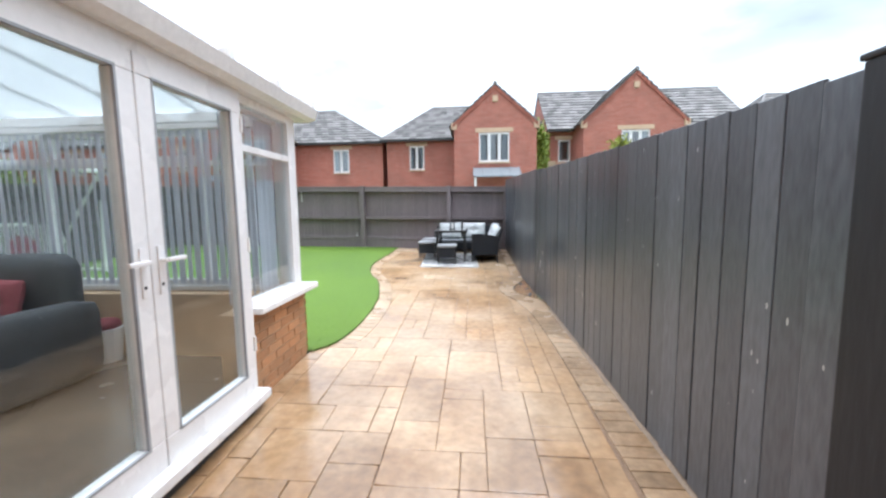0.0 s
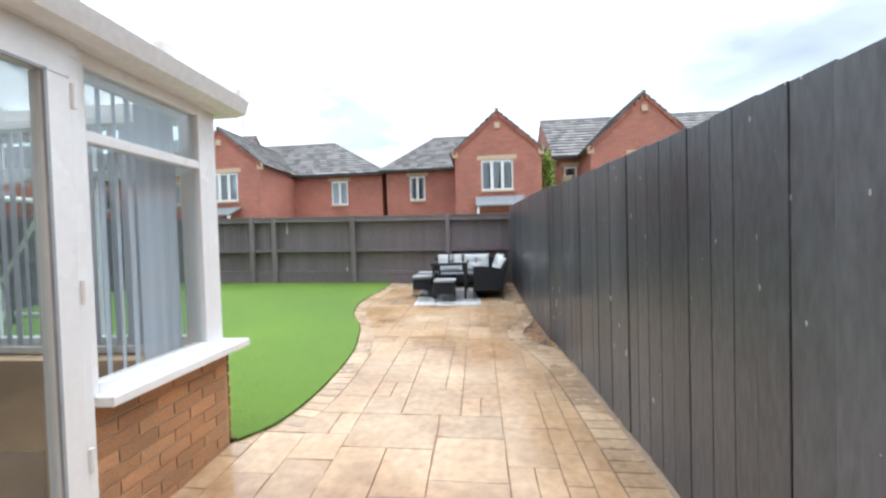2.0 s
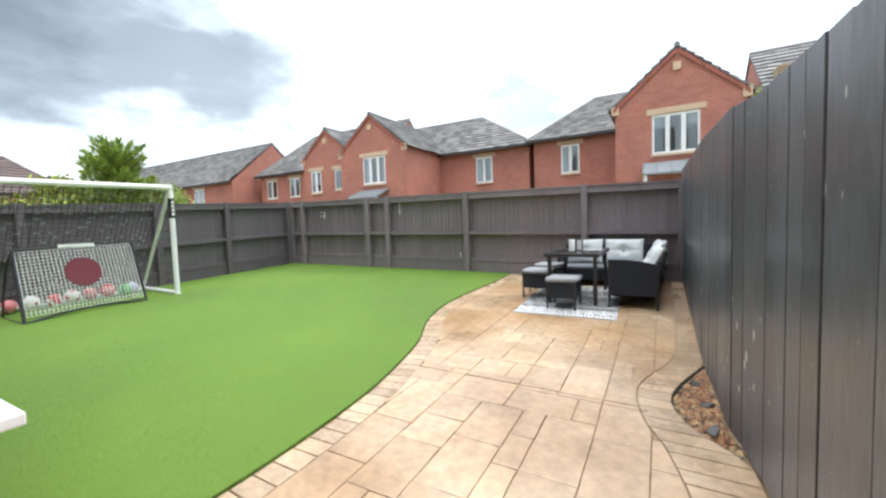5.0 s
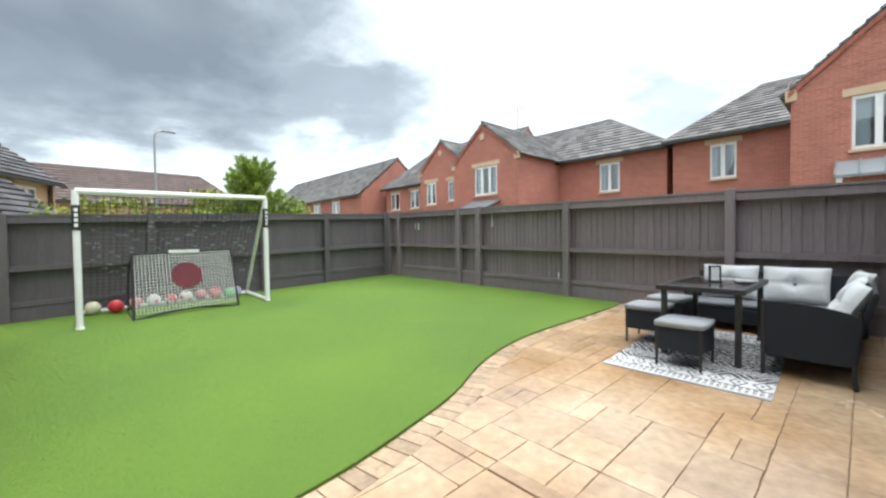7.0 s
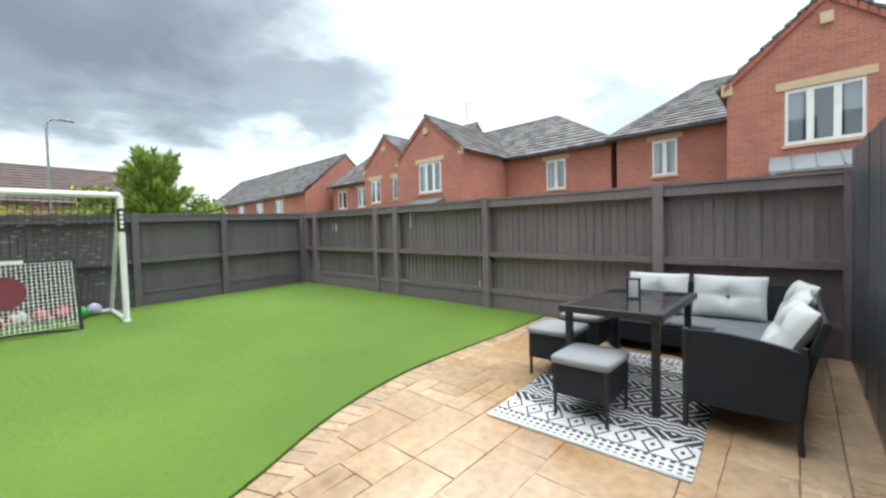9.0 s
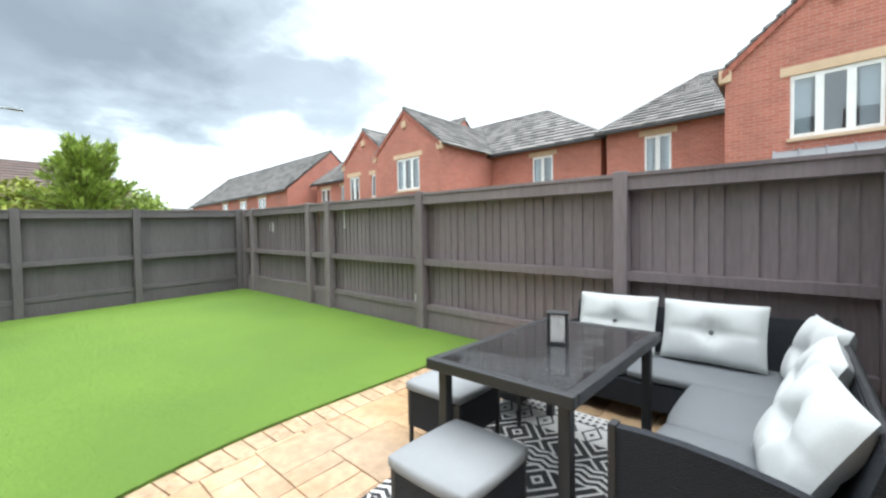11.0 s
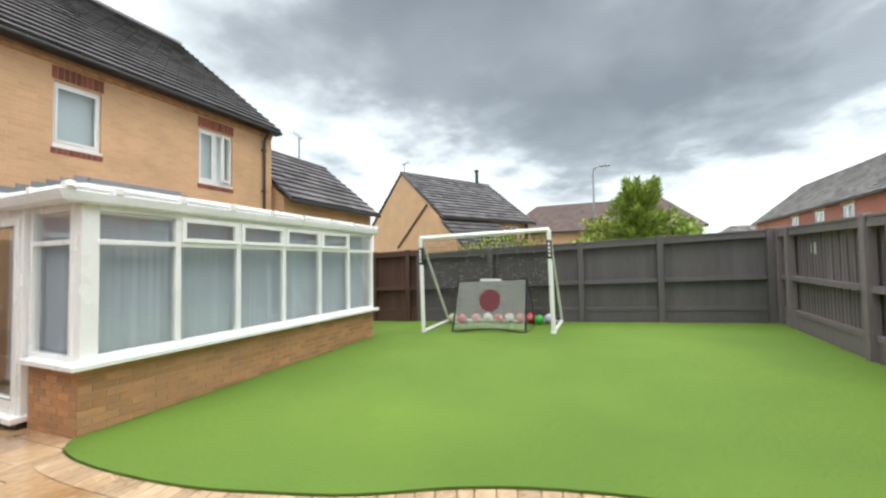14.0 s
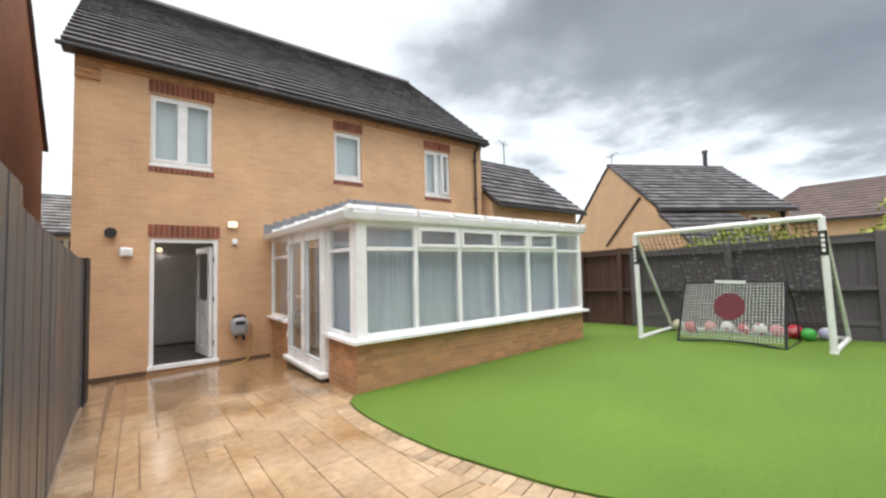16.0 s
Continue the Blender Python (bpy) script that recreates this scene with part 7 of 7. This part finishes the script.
# ---- things on the house wall ----
def wall_things():
    l = thing("wall_light", -0.93, 0.0, 2.42, 180, "lit white bulkhead lamp on the brick wall", "wall lamp")
    part("plate", Shape().box(-0.09, 0.09, -0.04, 0.0, 0, 0.13, 0.01), M_GREYPLASTIC, l)
    part("lens", Shape().box(-0.08, 0.08, -0.085, -0.04, 0.01, 0.12, 0.02), M_LIT, l, "glowing lamp lens")
    s = thing("sensor_box", -0.97, 0.0, 2.10, 180, "small white sensor box under the lamp", "sensor")
    part("box", Shape().box(-0.045, 0.045, -0.06, 0.0, 0, 0.11, 0.012), M_UPVC, s)
    v = thing("extractor_vent", 0.88, 0.0, 2.26, 180, "round black extractor vent on the brick wall", "vent")
    part("pipe", Shape().tube((0, 0.02, 0), (0, -0.09, 0), 0.075, 18), M_BLACK, v)
    part("cowl", Shape().tube((0, -0.09, 0), (0, -0.11, 0), 0.085, 18), M_BLACK, v)
    a = thing("boiler_flue", 0.68, 0.0, 1.93, 180, "white round-cornered flue cover beside the door", "flue")
    part("cover", Shape().box(-0.09, 0.09, -0.08, 0.0, -0.07, 0.09, 0.03), M_UPVC, a)
    part("nozzle", Shape().tube((0, -0.08, 0.0), (0, -0.12, 0.0), 0.05, 14), M_UPVC_GREY, a)
    h = thing("hose_reel", -1.03, 0.02, 0.34, 180, "grey plastic wall-mounted hose reel with yellow hose", "hose reel")
    part("casing", soft_box(-0.145, 0.145, -0.23, -0.03, 0.02, 0.35, 0.08, 0.04), M_GREYPLASTIC, h, smooth=True)
    part("bracket", Shape().box(-0.05, 0.05, -0.05, -0.015, -0.02, 0.38, 0.008), M_BLACK, h)
    part("reel_window", Shape().box(-0.08, 0.08, -0.246, -0.228, 0.23, 0.30, 0.005), M_BLACK, h)
    part("outlet", Shape().tube((0.06, -0.16, 0.03), (0.07, -0.18, -0.07), 0.028, 10), M_BLACK, h)
    part("inlet", Shape().tube((-0.06, -0.16, 0.03), (-0.06, -0.18, -0.04), 0.022, 10), M_BLACK, h)
    part("hose", Shape().path(spline([(0.10, -0.17, 0.2), (0.19, -0.17, 0.24), (0.22, -0.16, 0.08), (0.205, -0.17, -0.2), (0.14, -0.2, -0.42), (0.0, -0.26, -0.465), (-0.14, -0.3, -0.465)], 6), 0.013, 8), M_HOSE, h, "dull yellow garden hose")
    part("grip", Shape().path(spline([(-0.10, -0.13, 0.32), (-0.07, -0.15, 0.395), (0.07, -0.15, 0.395), (0.10, -0.13, 0.32)], 4), 0.015), M_BLACK, h)
    k = thing("wall_light", LAMP[0], -2.9, LAMP[2], 180, "small lit round lamp high on the kitchen wall", "wall lamp")
    part("rim", Shape().tube((0, 0.0, 0), (0, -0.03, 0), 0.07, 20), M_UPVC, k)
    part("bulb", Shape().tube((0, -0.031, 0), (0, -0.042, 0), 0.055, 20), M_LIT, k, "glowing lamp disc")
    p = thing("timber_post", 1.035, 5.96, G(1, 6), 0, "pale wooden post tip showing above the fence", "post")
    part("shaft", Shape().box(-0.045, 0.045, -0.045, 0.045, 0, 1.945, 0.006), M_PALEWOOD, p)


wall_things()


# ---- gravel bed ----
def gravel_bed():
    b = thing("gravel_bed", 0.8, 6.7, G(0.8, 6.7), 0, "small bed of wet tan gravel and leaves beside the fence", "gravel", kind="structure")
    o = Vector(b.matrix_world.translation)
    ring = [(x - 0.01, y) for x, y in BED_EDGE] + [(fence_x(7.42) + 0.02, 7.44), (fence_x(6.1) + 0.02, 6.08)]
    s = Shape()
    c = (0.80, 6.75)
    for p, q in zip(ring, ring[1:] + ring[:1]):
        s.add([(x - o.x, y - o.y, G(x, y) - (0.045 if (x, y) != c else 0.012) - o.z) for x, y in (c, p, q)], [(0, 1, 2)])
    part("soil", s, M_SOIL, b)
    r = random.Random(12)
    st = Shape()
    for i in range(2600):
        y = r.uniform(6.16, 7.38)
        x = r.uniform(x_at(BED_EDGE, y) + 0.01, fence_x(y) - 0.02)
        if x_at(BED_EDGE, y) + 0.03 > fence_x(y):
            continue
        q = r.uniform(0.008, 0.024)
        rim = min(1.0, (x - x_at(BED_EDGE, y)) / 0.12)
        k = len(st.v)
        a = r.uniform(0, 3)
        ca, sa = math.cos(a) * q, math.sin(a) * q
        z = G(x, y) - 0.045 + 0.035 * rim + r.uniform(0, 0.014) - o.z
        x, y = x - o.x, y - o.y
        st.add([(x + ca * 1.4, y + sa * 1.4, z), (x - sa, y + ca, z), (x - ca * 1.4, y - sa * 1.4, z), (x + sa, y - ca, z), (x, y, z + q * 1.1)], [(0, 1, 4), (1, 2, 4), (2, 3, 4), (3, 0, 4)])
    tagged(part("pebbles", st, M_PEBBLE, b, "wet tan pebbles"), kind="stuff")
    lt = Shape()
    for i in range(420):
        y = r.uniform(6.18, 7.36)
        x = r.uniform(x_at(BED_EDGE, y) + 0.03, fence_x(y) - 0.03)
        if x_at(BED_EDGE, y) + 0.05 > fence_x(y):
            continue
        a, q, z = r.uniform(0, 6.28), r.uniform(0.012, 0.032), G(x, y) - 0.02 + 0.035 * min(1.0, (x - x_at(BED_EDGE, y)) / 0.12) - o.z
        ca, sa = math.cos(a) * q, math.sin(a) * q
        x, y = x - o.x, y - o.y
        lt.add([(x + ca, y + sa, z + r.uniform(0, 0.012)), (x - 0.5 * sa, y + 0.5 * ca, z), (x - ca, y - sa, z + r.uniform(0, 0.01)), (x + 0.5 * sa, y - 0.5 * ca, z + 0.004)], [(0, 1, 2, 3)])
    tagged(part("fallen_leaves", lt, M_LITTER, b, "brown fallen leaves"), kind="stuff")
    # black line drawn for the shadow in the gap round the bed
    lip = [(x - 0.004 - o.x, y - o.y, G(x, y) - 0.006 - o.z) for x, y in BED_EDGE]
    part("edge_shade", Shape().path(lip, 0.006, 6), M_BLACK, b, "black strip drawn as the shadow along the bed edge")
    for i, (x, y, a) in enumerate(((0.78, 6.62, 20), (0.80, 6.30, 70), (0.76, 6.95, 130))):
        t = thing("slate_piece", x, y, G(x, y) + 0.008, a, "broken dark slate piece lying on the gravel", "stone", "slate pieces")
        part("flake", Shape().prism([(-0.05, -0.02), (0.012, -0.03), (0.06, -0.008), (0.035, 0.024), (-0.03, 0.03)], 0.0, lambda x, y: 0.016 + 0.25 * x, 0.004), M_SLATE, t)


M_FILLET = surf("dirty_mortar_fillet", (0.27, 0.2, 0.14), 0.3, 12, 0.8, 0.08, 0.4, 60)
M_LITTER = surf("brown_fallen_leaf", (0.24, 0.10, 0.045), 0.2, 12, 0.55, 0.1, 0.2, 60, island=0.7)
M_SLATE = surf("dark_wet_slate", (0.05, 0.045, 0.042), 0.3, 12, 0.35, 0.1, 0.5, 60)
gravel_bed()


# ---- patio pieces ----
def patio_pieces():
    r = random.Random(21)
    U = 0.152
    nx, ny = 20, 76
    ox, oy = -2.25, -0.12
    left = lambda y: (x_at(LAWN_EDGE, y) + 0.205) if y >= 4.28 else -1.63
    right = lambda y: x_at(BAND_IN, y) - 0.008

    def worn(w, d):
        """A slab outline with slightly wandering edges."""
        out = []
        for (xa, ya), (xb, yb) in zip(((0, 0), (w, 0), (w, d), (0, d)), ((w, 0), (w, d), (0, d), (0, 0))):
            n = max(2, round(math.hypot(xb - xa, yb - ya) / 0.09))
            out += [(xa + (xb - xa) * k / n + r.uniform(-0.0028, 0.0028), ya + (yb - ya) * k / n + r.uniform(-0.0028, 0.0028)) for k in range(n)]
        return out
    used = [[False] * ny for _ in range(nx)]
    sizes = [(3, 3), (2, 2), (3, 2), (2, 3), (2, 2), (3, 3), (2, 3), (3, 2), (4, 3), (1, 2), (2, 1), (2, 4)]
    shared = {}
    pieces = []
    gap = 0.003
    for j in range(ny):
        for i in range(nx):
            if used[i][j]:
                continue
            opts = sizes[:]
            r.shuffle(opts)
            for w, d in opts + [(1, 1)]:
                if i + w > nx or j + d > ny or any(used[a][b] for a in range(i, i + w) for b in range(j, j + d)):
                    continue
                break
            for a in range(i, i + w):
                for b in range(j, j + d):
                    used[a][b] = True
            x0, x1, y0, y1 = ox + i * U + gap, ox + (i + w) * U - gap, oy + j * U + gap, oy + (j + d) * U - gap
            if y0 < 6.47 < y1:
                for q in ((y0, 6.464), (6.476, y1)):
                    if q[1] - q[0] > 0.03:
                        pieces.append((x0, x1, q[0], q[1]))
            else:
                pieces.append((x0, x1, y0, y1))
    for x0, x1, y0, y1 in pieces:
        if y0 > 11.2 or y1 < 0.02:
            continue
        y0, y1 = max(y0, 0.02), min(y1, 11.18)
        steps = [y0 + (y1 - y0) * k / 5 for k in range(6)]
        la, rb = [max(x0, left(y)) for y in steps], [min(x1, right(y)) for y in steps]
        if all(b - a < 0.02 for a, b in zip(la, rb)):
            continue
        clipped = any(a > x0 + 1e-6 for a in la) or any(b < x1 - 1e-6 for b in rb)
        if not clipped:
            key = (round(x1 - x0, 3), round(y1 - y0, 3))
            if key not in shared:
                w, d = x1 - x0, y1 - y0
                shared[key] = Shape().prism(worn(w, d), lambda x, y: 0.036 * y - 0.017 * x - 0.025, lambda x, y: 0.036 * y - 0.017 * x, 0.0015).mesh("slab", M_SLAB)
            part("slab", shared[key], None, patio, at=pose(x0, y0, 0.01 + 0.036 * (y0 - 4) - 0.017 * (x0 + 1.62) + r.uniform(-0.0015, 0.0015), 0, 0, r.uniform(-0.4, 0.4)))
        else:
            ok = [(a, b, y) for a, b, y in zip(la, rb, steps) if b - a >= 0.012]
            if len(ok) < 2:
                continue
            poly = [(b, y) for a, b, y in ok] + [(a, y) for a, b, y in reversed(ok)]
            part("slab", Shape().prism(poly, lambda x, y: G(x, y) - 0.025, lambda x, y: G(x, y), 0.0015), M_SLAB, patio)

    fil = Shape()
    ys = [1.7 + 0.3 * i for i in range(14)]
    for a, b in zip(ys, ys[1:]):
        fil.add([(fence_x(y) - d, y, G(fence_x(y), y) + z) for y in (a, b) for d, z in ((0.035 + r.uniform(0, 0.012), 0.003), (0.012, 0.022))], [(0, 2, 3, 1)])
    part("mortar_fillet", fil, M_FILLET, patio, "dirty mortar fillet along the fence foot")

    def blocks(inner, outer, step, name):
        """Border blocks laid side by side between two curves."""
        acc, k = 0.0, 0
        d = [0.0]
        for p, q in zip(inner, inner[1:]):
            d.append(d[-1] + math.hypot(q[0] - p[0], q[1] - p[1]))
        total = d[-1]
        def at(c, s):
            i = max(0, min(len(d) - 2, int(np.searchsorted(d, s)) - 1))
            k = (s - d[i]) / max(1e-6, d[i + 1] - d[i])
            return lerp(c[i], c[i + 1], k)
        s = 0.0
        while s < total - 0.03:
            e = min(total, s + step * r.uniform(0.85, 1.15))
            a0, a1, b0, b1 = at(inner, s + 0.004), at(inner, e - 0.004), at(outer, s + 0.004), at(outer, e - 0.004)
            part(name, Shape().prism([a0, b0, b1, a1], lambda x, y: G(x, y) - 0.025, lambda x, y: G(x, y) + 0.002, 0.002), M_BORDER, patio)
            s = e
    lawn_in = [p for p in LAWN_EDGE if p[1] >= 4.2]
    lawn_out = []
    for i, p in enumerate(lawn_in):
        a, b = lawn_in[max(0, i - 1)], lawn_in[min(len(lawn_in) - 1, i + 1)]
        t = Vector((b[0] - a[0], b[1] - a[1])).normalized()
        lawn_out.append((p[0] + t.y * 0.20, p[1] - t.x * 0.20))
    blocks([(x + 0.006, y) for x, y in lawn_in], lawn_out, 0.125, "border_block")
    band_in = [p for p in BAND_IN if p[1] >= 0.0]
    band_out = []
    for x, y in band_in:
        band_out.append((min(fence_x(y) - 0.02, x_at(BED_EDGE, y) - 0.012 if 6.1 < y < 7.42 else 9), y))
    blocks(band_in, band_out, 0.125, "border_block")


patio_pieces()
